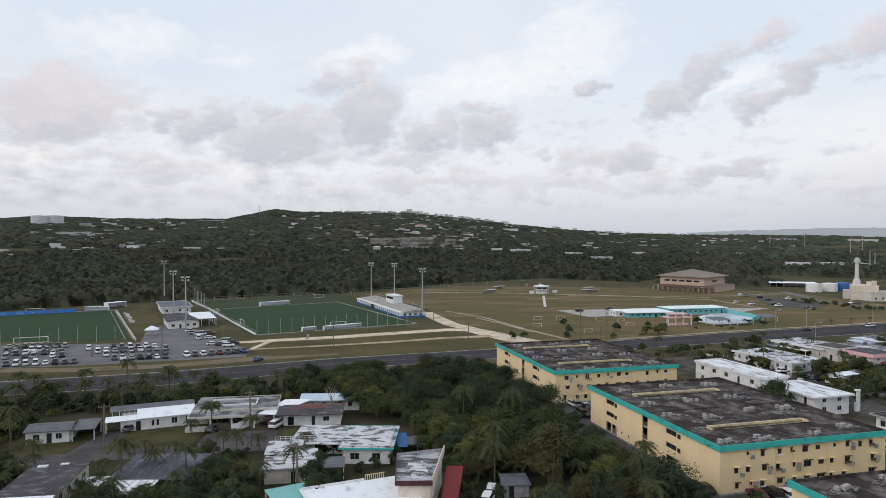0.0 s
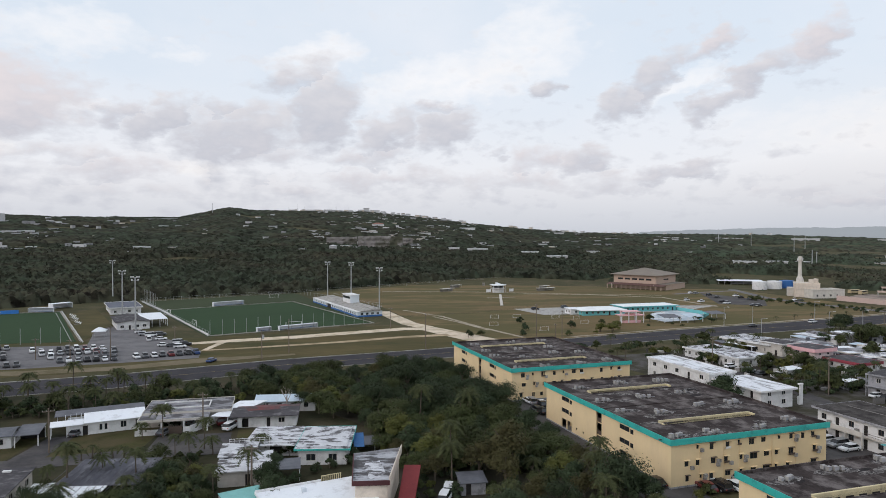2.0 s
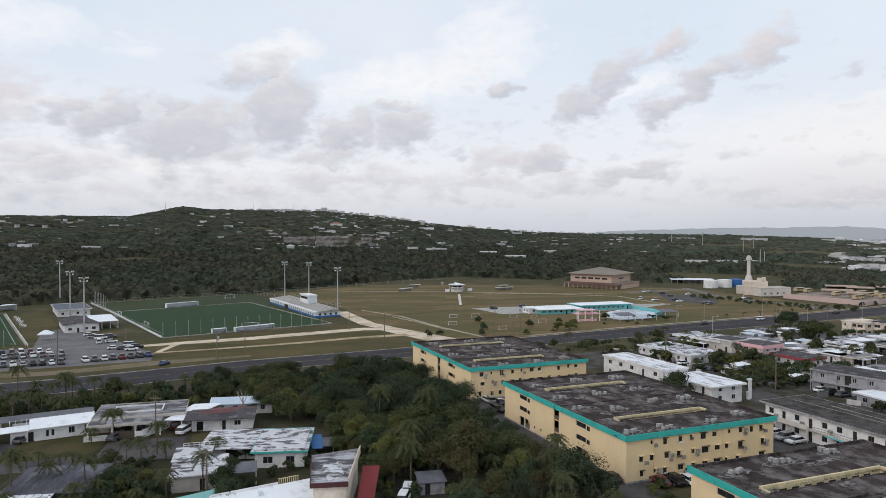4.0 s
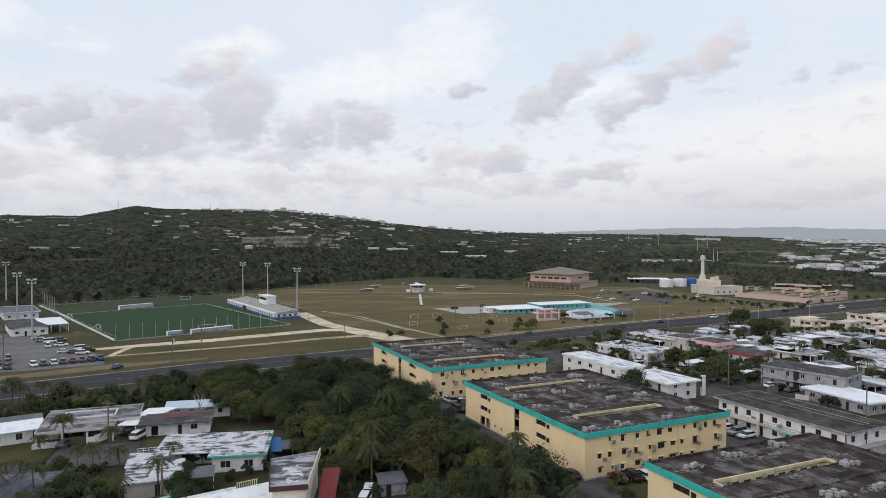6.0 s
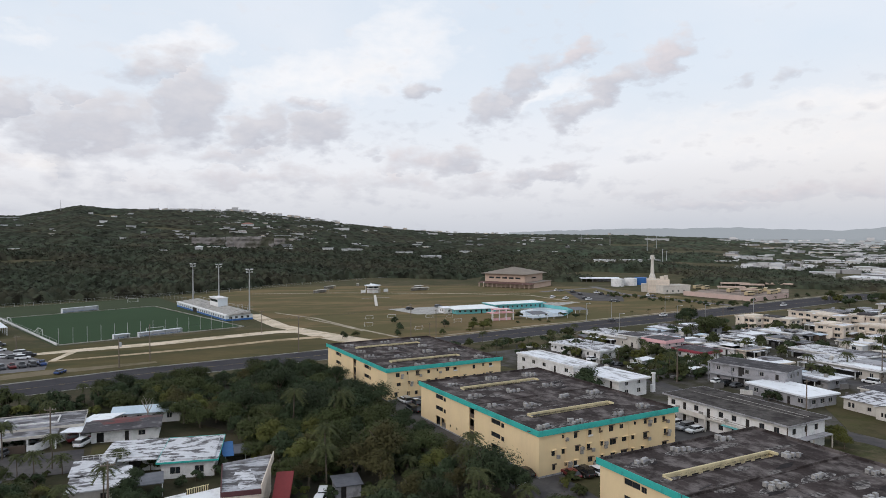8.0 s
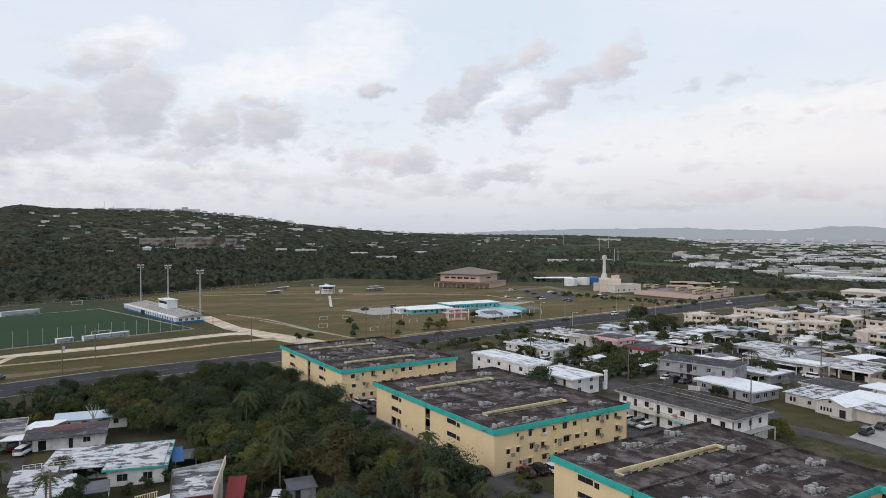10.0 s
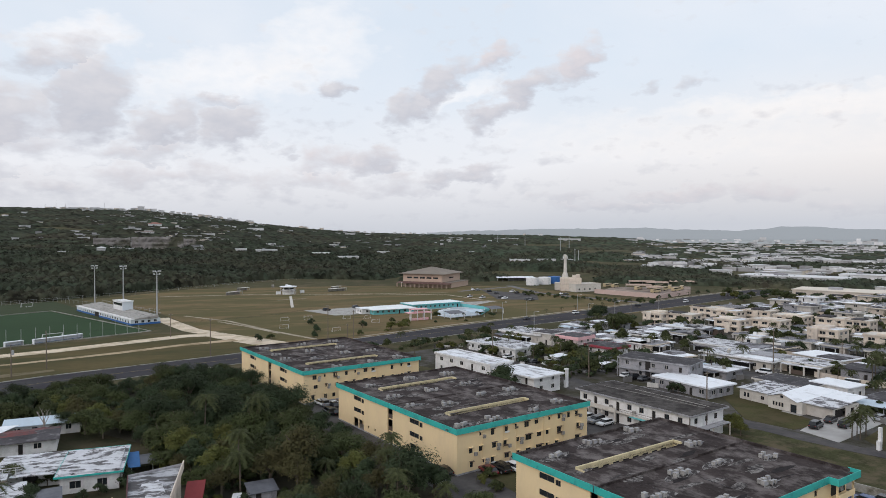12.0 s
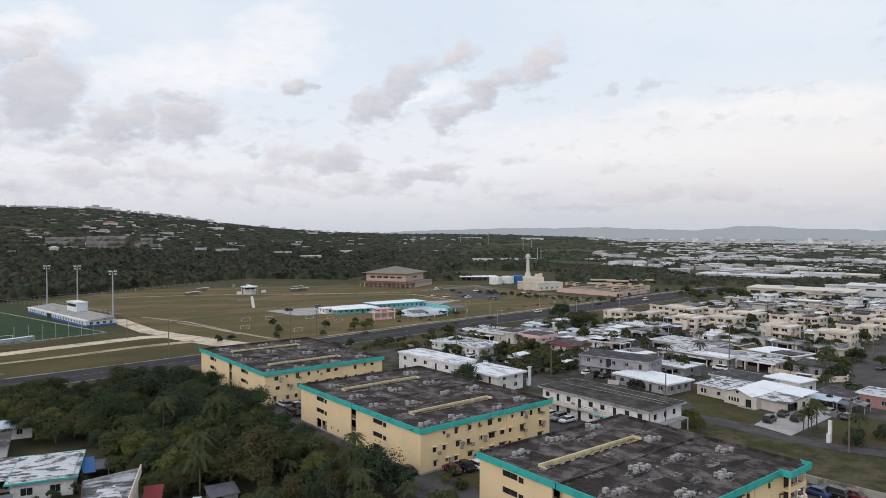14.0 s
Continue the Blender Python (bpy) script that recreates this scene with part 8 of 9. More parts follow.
for (x, y), m_, l_ in (((280.2, 505.4), WHITE, "white"), ((295.0, 510.3), WHITE, "white"), ((308.0, 515.4), BLUE, "blue")):
    tk = thing("storage_tank", pose(x, y, 0), "round %s steel storage tank" % l_ + " beside the plant", "tank", "storage tanks")
    part("shell", MB().tube((0, 0, 0), (0, 0, 6.2), 5.4, n=24), m_, tk, smooth=False)
    part("lid", MB().tube((0, 0, 6.2), (0, 0, 6.7), 5.4, 0.4, 24), m_, tk)
ls = thing("long_shed", pose(*(269.6, 553.9), 0, 0, 0, -14), "long low open shed with white roof", "shed")
slope_roof(ls, 0, 36, -4, 6, 3.6, 4.2, METALW)
posts(ls, [(0.3 + 5.0 * i, -3.6) for i in range(8)], 3.6, 0.14, CONC)
part("back_wall", MB().box(0, 36, 5.6, 5.9, 0, 3.8), GREYW, ls)

# aqua school buildings, pink frontage
house("school_building", *(96.9, 349.2), 8, 24, 12, 2.8, AQUA, AQUAR, "aqua-painted low building with pale roof", roof="hip", rise=1.4, over=1.4, seed=71, category="school")
house("school_building", *(124.3, 363.9), 12, 33, 12, 2.9, AQUA, AQUAR, "aqua-painted long low building with pale flat roof", over=1.4, fascia=AQUA, seed=72, category="school")
house("school_building", *(91.6, 354.0), 10, 6, 8, 2.8, WHITE, METALW, "small white annex beside the aqua building", over=0.4, seed=73, category="school")
pf = thing("entrance_arch", pose(*(107.5, 319.1), 0, 0, 0, 10), "pink and white stepped entrance structure", "entrance")
part("roof", MB().box(-0.5, 12.5, -0.5, 5.5, 3.6, 3.9).box(1.5, 10.5, 0, 5, 5.4, 5.65), PINK, pf)
part("front_wall", MB().box(1, 11, 0.5, 0.8, 0, 1.2), PINK, pf)
posts(pf, [(0.2, 0), (4, 0), (8, 0), (12, 0), (2, 4.6), (10, 4.6)], 5.4, 0.2, WHITE, "column")
for i, (x, y) in enumerate(((128.3, 317.1), (140.7, 319.1), (157.6, 329.2))):
    cv = thing("covered_walk", pose(x, y, 0, 0, 0, 8 + 3 * i), "pale blue-grey sheet canopy on posts", "canopy", "canopies beside the school")
    slope_roof(cv, 0, 9, 0, 7, 2.8, 3.6, METALB if i % 2 else METALG)
    posts(cv, [(0.3, 0.3), (8.7, 0.3), (0.3, 6.7), (8.7, 6.7)], 2.8, 0.1, WHITE)

cw = thing("court_wall", pose(0, 0, 0), "low aqua-painted wall round the paved court", "wall")
for a, b in (((156.4, 373.5), (164.8, 347.7)), ((164.8, 347.7), (151.0, 328.4))):
    part("wall_section", MB().box(0, math.hypot(b[0] - a[0], b[1] - a[1]), -0.15, 0.15, 0, 1.8), AQUA, cw, m=pose(*a, 0.1, 0, 0, math.degrees(math.atan2(b[1] - a[1], b[0] - a[0]))))
rp_ = random.Random(8)
for i in range(7):
    sl_ = thing("concrete_slab", pose(rp_.uniform(134, 156), rp_.uniform(330, 356), 0.1, 0, 0, rp_.uniform(0, 180)), "white concrete slab lying on the paved court", "slab", "slabs on the court")
    part("slab", MB().box(0, rp_.uniform(3, 7), 0, rp_.uniform(1.5, 3), 0, rp_.uniform(0.3, 0.9)), WHITE if i % 2 else LTBLUE, sl_)

# bus depot behind a pale wall
dw = thing("depot_wall", pose(0, 0, 0), "long pale rose concrete wall round the bus depot", "wall")
for a, b in (((285.4, 420.6), (303.4, 369.5)), ((303.4, 369.5), (346.9, 389.2))):
    l3, a3 = math.hypot(b[0] - a[0], b[1] - a[1]), math.degrees(math.atan2(b[1] - a[1], b[0] - a[0]))
    part("wall_section", MB().box(0, l3, 0, 0.3, 0, 3.0).box(-0.1, l3 + 0.1, -0.1, 0.4, 3.0, 3.2), mat("pale_rose_wall", (0.55, 0.42, 0.38), 0.85, 0.1, 0.2, 2), dw, m=pose(*a, 0, 0, 0, a3))
sheet("depot_yard", [(288.2, 424.7), (306.1, 372.8), (350.2, 392.9), (419.1, 470.3), (371.5, 497.9)], 0.1, mat("tan_yard", (0.27, 0.215, 0.18), 0.95, 0.25, 0.05, 0.8, stain=(0.16, 0.13, 0.11), amount=0.4, s3=0.08), "tan dirt yard of the bus depot", "yard")
TANR = mat("tan_sheet_roof", (0.42, 0.31, 0.24), 0.8, 0.15, 0.1, 1.5, stain=(0.28, 0.2, 0.16), amount=0.3, s3=0.2)
for (x, y), w_ in (((357.2, 474.7), 22), ((362.7, 458.7), 18), ((387.7, 461.8), 26), ((329.2, 441.2), 20), ((330.3, 417.6), 12)):
    dc = thing("depot_canopy", pose(x, y, 0.1, 0, 0, -30), "long low tan sheet roof on posts in the depot", "canopy", "depot canopies")
    slope_roof(dc, 0, w_, 0, 7, 3.0, 3.8, TANR)
    posts(dc, [(0.3, 0.3), (w_ / 2, 0.3), (w_ - 0.3, 0.3), (0.3, 6.7), (w_ - 0.3, 6.7)], 3.0, 0.12, CONC)
ORANGE = mat("orange_bus_paint", (0.46, 0.37, 0.23), 0.5, 0.1, 0.3, 2)
for i, (x, y) in enumerate(((329.4, 466.2), (331.1, 459.0), (349.7, 438.6), (356.1, 435.9), (349.4, 420.8), (364.6, 432.3), (354.1, 413.1), (334.2, 433.1), (369.3, 424.2), (329.8, 406.9))):
    bus = thing("bus", pose(x, y, 0.1, 0, 0, 20 + 12 * (i % 3)), "orange-yellow bus parked in the depot yard", "bus", "buses in the depot")
    part("body", MB().box(-5, 5, -1.25, 1.25, 0.5, 2.0).box(-5, 5, -1.2, 1.2, 2.7, 3.0).box(-5, -4.6, -1.2, 1.2, 2.0, 2.7), ORANGE, bus)
    part("windows", MB().box(-4.6, 4.95, -1.22, 1.22, 2.0, 2.7), GLASS, bus)
    for wx in (-3.2, 3.2):
        for wy in (-1.2, 1.2):
            part("wheel", MB().tube((wx, wy - 0.15, 0.5), (wx, wy + 0.15, 0.5), 0.5, n=10), TYRE, bus)

# ---------------------------------------------------------------- cars
def ring(x, hw, z0, z1, c=0.14):
    return [(x, -hw, z0 + c), (x, -hw + c, z0), (x, hw - c, z0), (x, hw, z0 + c), (x, hw, z1 - c), (x, hw - c, z1), (x, -hw + c, z1), (x, -hw, z1 - c)]


def loft(mb, rings):
    n = len(rings[0])
    vs = [p for r in rings for p in r]
    fs = [(k * n + i, k * n + (i + 1) % n, (k + 1) * n + (i + 1) % n, (k + 1) * n + i) for k in range(len(rings) - 1) for i in range(n)]
    fs += [tuple(range(n - 1, -1, -1)), tuple(range((len(rings) - 1) * n, len(rings) * n))]
    return mb.add(vs, [tuple(reversed(q)) for q in fs])


CAR_KINDS = {
    # length, half width, bonnet height, cabin from, to, roof from, to, roof height
    "sedan": (4.6, 0.9, 0.92, 1.25, -2.0, 0.55, -1.25, 1.45),
    "suv": (4.7, 0.94, 1.05, 1.3, -2.25, 0.7, -2.0, 1.75),
    "van": (4.9, 0.95, 1.1, 1.9, -2.4, 1.2, -2.25, 1.95),
    "pickup": (5.3, 0.95, 1.1, 1.35, -0.65, 0.75, -0.45, 1.8),
}
_car = {}


def car_meshes(kind, paint):
    if (kind, paint) in _car:
        return _car[kind, paint]
    L, hw, bh, c0, c1, r0, r1, rh_ = CAR_KINDS[kind]
    b = MB()
    x = L / 2
    loft(b, [ring(x, hw * 0.82, 0.38, bh - 0.22), ring(x - 0.15, hw * 0.96, 0.3, bh - 0.1), ring(x - 0.9, hw, 0.28, bh - 0.03), ring(c0, hw, 0.28, bh), ring(c1 + 0.1, hw, 0.28, bh + 0.04 if kind != "pickup" else bh - 0.02), ring(-x + 0.2, hw * 0.98, 0.3, bh - 0.02), ring(-x, hw * 0.88, 0.4, bh - 0.2)])
    loft(b, [ring(r0 + 0.06, hw * 0.72, rh_ - 0.09, rh_ - 0.01, 0.035), ring((r0 + r1) / 2, hw * 0.78, rh_ - 0.09, rh_ + 0.03, 0.035), ring(r1 - 0.06, hw * 0.72, rh_ - 0.09, rh_ - 0.01, 0.035)])
    if kind == "pickup":
        b.box(-x + 0.15, -0.9, -hw + 0.12, hw - 0.12, bh - 0.03, bh + 0.02)
    g = MB()
    lo, hi = [(c0, hw * 0.86), (c1, hw * 0.86)], [(r0, hw * 0.7), (r1, hw * 0.7)]
    vs = [(c0, -hw * 0.88, bh - 0.02), (c0, hw * 0.88, bh - 0.02), (c1, hw * 0.88, bh), (c1, -hw * 0.88, bh), (r0, -hw * 0.7, rh_ - 0.06), (r0, hw * 0.7, rh_ - 0.06), (r1, hw * 0.7, rh_ - 0.06), (r1, -hw * 0.7, rh_ - 0.06)]
    g.add(vs, [(4, 5, 6, 7), (0, 1, 5, 4), (1, 2, 6, 5), (2, 3, 7, 6), (3, 0, 4, 7)])
    if ("wheel",) not in _car:
        _car["wheel",] = (MB().tube((0, -0.11, 0), (0, 0.11, 0), 0.33, n=14).mesh("wheel", TYRE), MB().tube((0, -0.125, 0), (0, 0.125, 0), 0.2, n=10).mesh("rim", STEEL))
    hl = MB().box(x - 0.2, x + 0.0, -0.2, 0.2, bh - 0.32, bh - 0.18).mesh("headlight", LAMPG)
    tl = MB().box(-x - 0.01, -x + 0.15, -0.1, 0.1, bh - 0.34, bh - 0.2).mesh("tail_lamp", REDL)
    _car[kind, paint] = (b.mesh("body", PAINTS[paint]), g.mesh("cabin_glass", CARGLASS), hl, tl)
    return _car[kind, paint]


WORDS = {"white": "white", "silver": "silver", "black": "black", "grey": "dark grey", "red": "dark red", "blue": "dark blue"}


def car(x, y, rot, kind, paint, where, group, z=0.07, fine_parts=True):
    fine_parts = fine_parts and math.hypot(x, y) < 185
    b, g, hl, tl = car_meshes(kind, paint)
    L, hw = CAR_KINDS[kind][:2]
    ob = thing("car", pose(x, y, z, 0, 0, rot), "%s %s %s" % (WORDS[paint], {"suv": "off-road car", "pickup": "pickup truck"}.get(kind, kind), where if "lane of" in where else "parked " + where), "car", group)
    part("body", b, None, ob)
    part("cabin_glass", g, None, ob)
    wm, rm = _car["wheel",]
    for sx in (L * 0.31, -L * 0.29):
        for sy in (-hw + 0.1, hw - 0.1):
            w = part("wheel", wm, None, ob, m=pose(sx, sy, 0.33))
            if fine_parts:
                part("rim", rm, None, w)
    for sy in (-hw * 0.66, hw * 0.66) if fine_parts else ():
        part("headlight", hl, None, ob, m=pose(0, sy, 0))
        part("tail_lamp", tl, None, ob, m=pose(0, sy, 0))
    return ob


rc = random.Random(11)
MIX = ["white"] * 6 + ["silver"] * 4 + ["black"] * 4 + ["grey"] * 4 + ["red", "blue"]
for a, b, fill in (((-146.6, 221.2), (-123.9, 227.0), 0.95), ((-118.8, 232.1), (-96.9, 236.3), 0.9), ((-155.2, 234.2), (-134.6, 238.5), 0.96), ((-159.1, 240.8), (-138.4, 245.3), 0.96), ((-122.6, 239.6), (-100.6, 245.3), 0.9), ((-131.7, 245.3), (-103.5, 252.4), 0.95), ((-163.6, 247.7), (-141.3, 251.3), 0.8),
                   ((-135.6, 252.5), (-110.4, 258.8), 0.8), ((-168.0, 256.2), (-139.6, 260.1), 0.75), ((-95.7, 237.4), (-72.6, 247.6), 0.95)):
    n = int(math.hypot(b[0] - a[0], b[1] - a[1]) / 2.75)
    for i in range(n):
        if rc.random() < fill:
            t = (i + 0.5) / n
            car(a[0] + (b[0] - a[0]) * t, a[1] + (b[1] - a[1]) * t, 119 + rc.uniform(-3, 3) + rc.choice((0, 180)), rc.choice(("sedan", "suv", "suv", "pickup", "van")), rc.choice(MIX), "in the car park", "cars in the car park", fine_parts=False)
for x, y, r_, k, p in ((*(-113.2, 299.1), 20, "sedan", "white"), (*(-109.1, 292.3), 20, "suv", "silver"), (*(-105.0, 289.1), 20, "van", "white"), (*(-101.8, 278.2), 110, "van", "white"), (*(-102.2, 292.3), 20, "suv", "grey"), (*(-97.6, 279.7), 20, "sedan", "white"),
                       (*(-91.2, 264.0), 15, "sedan", "white"), (*(-87.6, 262.7), 15, "sedan", "grey"), (*(-87.2, 269.5), 15, "van", "white"), (*(-83.4, 265.4), 15, "suv", "black"), (*(-83.7, 260.0), 15, "suv", "white")):
    car(x, y, r_, k, p, "beside the clubhouse", "cars by the clubhouse")
for x, y, p in ((*(33.1, 170.6), "white"), (*(35.9, 167.5), "white"), (*(34.4, 160.7), "black"), (*(40.0, 115.4), "white"), (*(41.7, 110.0), "white")):
    car(x, y, 105, "sedan", p, "in the lane beside the apartment block", "cars in the lane")
# a car shape stands in for a dark blue tent-like thing here
car(*(-64.0, 231.0), 75, "sedan", "blue", "on the grass strip", "")
for x, off, k, p in ((205, -6, "suv", "white"), (168, -5, "sedan", "grey"), (262, -7, "sedan", "black"), (305, -16, "van", "white")):
    qx, qy = road_at(x, 0)
    car(qx - 0.3 * off * 0.3, qy + off, math.degrees(math.atan2(lerp(ROADLINE, x + 4) - lerp(ROADLINE, x - 4), 8)), k, p, "in a lane of the main road", "cars on the main road")
for x, y, r_, k, p in ((*(38.0, 166.6), 100, "sedan", "white"), (*(33.7, 169.7), 100, "suv", "silver"), (*(35.8, 167.0), 100, "sedan", "black"), (*(33.3, 161.2), 100, "suv", "black"), (*(89.4, 134.5), 195, "sedan", "white"), (*(89.8, 131.2), 195, "suv", "silver"), (*(90.6, 128.8), 195, "sedan", "white"), (*(89.3, 137.3), 195, "suv", "grey"),
                       (*(57.4, 110.8), 100, "sedan", "white"), (*(59.8, 113.1), 100, "suv", "silver"), (*(54.9, 110.6), 100, "suv", "black"), (*(45.4, 121.7), 105, "sedan", "grey"), (*(44.5, 113.3), 105, "sedan", "black"), (*(52.3, 110.5), 100, "sedan", "red")):
    car(x, y, r_, k, p, "beside the apartment blocks", "cars by the apartment blocks")
for x, y, r_, k, p in ((103.5, 75.6, 100, "sedan", "blue"), (105.6, 73.9, 100, "suv", "black"), (107.8, 72.5, 100, "sedan", "red"), (99.2, 76.8, 100, "sedan", "white"), (*(134.1, 109.8), 20, "suv", "black"), (*(141.3, 111.9), 20, "sedan", "black"), (*(140.8, 107.9), 20, "suv", "black"), (*(153.7, 108.6), 10, "sedan", "silver"), (*(153.2, 103.9), 10, "sedan", "grey"), (*(181.2, 137.2), 110, "van", "white"), (*(170.5, 158.5), 105, "suv", "white"), (*(165.8, 123.8), 40, "sedan", "silver"),
                       (*(127.3, 170.3), 15, "sedan", "white"), (*(127.7, 166.6), 15, "suv", "black"), (*(129.1, 164.2), 15, "sedan", "grey"), (*(129.5, 158.1), 15, "suv", "black"), (*(107.7, 211.3), 20, "sedan", "white"), (*(109.7, 203.5), 20, "suv", "silver"), (*(111.4, 199.4), 20, "sedan", "black"), (*(114.8, 195.7), 20, "pickup", "white"),
                       (*(256.6, 174.7), 10, "suv", "white"), (*(184.3, 122.7), 30, "sedan", "silver"), (*(173.0, 133.0), 125, "suv", "white"), (*(218.7, 137.4), 10, "sedan", "grey")):
    car(x, y, r_, k, p, "beside the houses", "cars among the houses")
for x, y, k, p in ((*(-39.4, 154.8), "suv", "red"), (*(-37.9, 151.6), "suv", "white"), (*(-53.1, 157.2), "suv", "grey"), (*(-47.4, 156.7), "suv", "silver"), (*(-69.8, 149.0), "sedan", "grey"), (*(-51.2, 148.5), "sedan", "grey"), (*(8.2, 111.9), "suv", "white"), (*(7.3, 108.5), "suv", "white")):
    car(x, y, rc.choice((25, 75, 80)), k, p, "beside the near houses", "cars by the near houses")
for i, (x, y) in enumerate(((204.6, 413.0), (202.6, 403.4), (231.8, 448.7), (229.6, 437.3), (229.4, 426.5), (213.1, 391.2), (214.7, 388.3), (190.7, 413.0), (185.7, 423.1), (256.2, 419.6), (258.3, 416.2), (216.5, 456.6), (212.5, 469.0), (214.8, 441.1), (210.4, 473.2), (76.9, 377.1), (95.9, 385.5))):
    car(x, y, 15 + 7 * (i % 5), rc.choice(("sedan", "suv", "pickup")), rc.choice(("white", "white", "silver", "black", "grey")), "on the lawn beside the hall", "cars beside the hall", fine_parts=False)


# ---------------------------------------------------------------- utility poles and wires
def pole(x, y, h, rot, material=POLEW, arm=True, label="tall weathered wooden utility pole with crossarm", box=False, group="utility poles"):
    ob = thing("utility_pole", pose(x, y, 0, 0, 0, rot), label, "utility pole", group)
    part("shaft", MB().tube((0, 0, 0), (0, 0, h), 0.19, 0.13, 8), material, ob)
    if arm:
        part("crossarm", MB().box(-1.1, 1.1, -0.07, 0.07, h - 0.7, h - 0.55), material, ob)
        for k in (-1.0, -0.4, 0.4, 1.0):
            part("insulator", MB().tube((k, 0, h - 0.55), (k, 0, h - 0.35), 0.06, n=6), CONC, ob)
    if box:
        for k in (-0.45, 0.45):
            part("transformer", MB().tube((k, -0.45, h - 3.0), (k, -0.45, h - 1.7), 0.36, n=10), STEEL, ob)
    return ob


RP = [((-48.2, 236.3), 10.0, True), ((-40.7, 247.6), 12.5, False), ((9.6, 252.3), 13.5, False), ((56.6, 275.1), 14.5, False), ((65.1, 276.6), 6.0, False), ((67.1, 273.6), 12.0, False)]
for (x, y), h, bx in RP:
    pole(x, y, h, 106, box=bx)
for (x, y), h in (((-43.8, 151.2), 8.5), ((-24.8, 112.9), 8.5), ((-69.8, 137.1), 9.0), ((175.6, 159.5), 14.0), ((126.7, 135.8), 8.5), ((116.4, 174.3), 10.5), ((105.0, 218.6), 9.0), ((129.6, 87.6), 11.5), ((-89.2, 270.9), 7.0), ((-125.5, 238.5), 7.5), ((-139.2, 220.2), 7.5), ((-143.5, 243.0), 8), ((-111.4, 233.1), 8), ((-99.5, 236.3), 12), ((205.5, 158.9), 8), ((230.6, 147.8), 9), ((219.2, 289.6), 10), ((-4.3, 305.0), 10)):
    pole(x, y, h, 15 + rt.uniform(-20, 20), material=POLEW, label="slender wooden utility pole beside the houses", group="poles among the houses")
for x, y in ((170.0, 312.5), (212.7, 330.5), (153.0, 307.0), (208.6, 289.0), (147.7, 264.6), (191.2, 286.6), (257.8, 315.0)):
    sl = thing("street_lamp", pose(x, y, 0, 0, 0, 16), "grey steel street lamp beside the road", "street lamp", "street lamps")
    part("pole", MB().tube((0, 0, 0), (0, 0, 9), 0.12, 0.08, 8), STEEL, sl)
    arm_ = part("arm", MB().tube((0, 0, 8.9), (0, -2.2, 9.3), 0.06, 0.05, 6), STEEL, sl)
    part("lamp", MB().box(-0.18, 0.18, -3.0, -2.2, 9.2, 9.4), LAMPG, arm_)


def wire(a, b, sag, group):
    ob = thing("overhead_wire", pose(0, 0, 0), "thin black overhead wire between poles", "wire", group)
    mb, pts = MB(), []
    for i in range(9):
        t = i / 8
        p = Vector(a).lerp(Vector(b), t)
        p.z -= sag * 4 * t * (1 - t)
        pts.append(p)
    for p, q in zip(pts, pts[1:]):
        mb.tube(p, q, 0.022, n=4, caps=False)
    part("cable", mb, WIRE, ob)


for i, j in ((0, 1), (1, 2), (2, 3)):
    for k in (-1.0, 1.0):
        (xa, ya), ha, _ = RP[i]
        (xb, yb), hb_, _ = RP[j]
        c, s_ = math.cos(radians(106)) * k, math.sin(radians(106)) * k
        wire((xa + c, ya + s_, ha - 0.4), (xb + c, yb + s_, hb_ - 0.4), 0.9, "wires along the road")

# white pylon signs
for x, y, h in ((*(102.9, 165.1), 5.1), (*(132.6, 93.8), 4.6)):
    py = thing("white_pillar", pose(x, y, 0, 0, 0, 15), "white concrete pillar standing on grass", "pillar", "white pillars")
    part("pillar", MB().box(-0.35, 0.35, -0.3, 0.3, 0, h), WHITE, py)
    part("base_block", MB().box(-0.9, -0.352, -0.35, 0.35, 0, h * 0.42), WHITE, py)
    if h > 5:
        part("head", MB().box(-0.9, 0.5, -0.28, 0.28, h, h + 0.35), WHITE, py)

# ---------------------------------------------------------------- trees of the housing area and the road
plant(TREES[1], 80.5, 162.0, 1.55, "trees by the white building")
for x, y in ((186, 255), (182, 252.5), (190, 256)):
    plant(TREES[5], x, y, 1.15, "large trees beside the road")
for x, y in ((198, 289), (203, 293), (194, 286)):
    plant(TREES[1], x, y, 1.2, "tall dark trees beside the road")
for x, y in ((114.8, 114.5), (113.6, 111.6), (115.3, 116.7)):
    plant(TREES[3], x, y, 0.62, "trees beside the lawn")
grove([(85.7, 229.6), (104.2, 225.3), (131.6, 245.2), (132.0, 271), (95.0, 250)], 6.5, TREES_LO + PALMS[:2], [3, 4, 1, 3, 3, 2, 2], "trees beside the road", (0.5, 0.8), seed=21, stuff=True, most=26)
grove([(106.8, 180.4), (124.0, 174.6), (142.1, 186.9), (136.2, 198.7), (120.8, 196.4), (116.0, 207.7)], 3.6, TREES + BUSHES, [3, 4, 1, 2, 1, 3, 3, 3, 2], "trees of the overgrown lot", (0.34, 0.52), seed=22, stuff=True)
grove([(164.2, 257.4), (173.2, 244.1), (222.5, 288.2), (211, 299)], 6.0, TREES_LO + PALMS[:2], [3, 4, 1, 3, 3, 2, 2], "trees beside the road", (0.6, 0.95), seed=23, stuff=True)
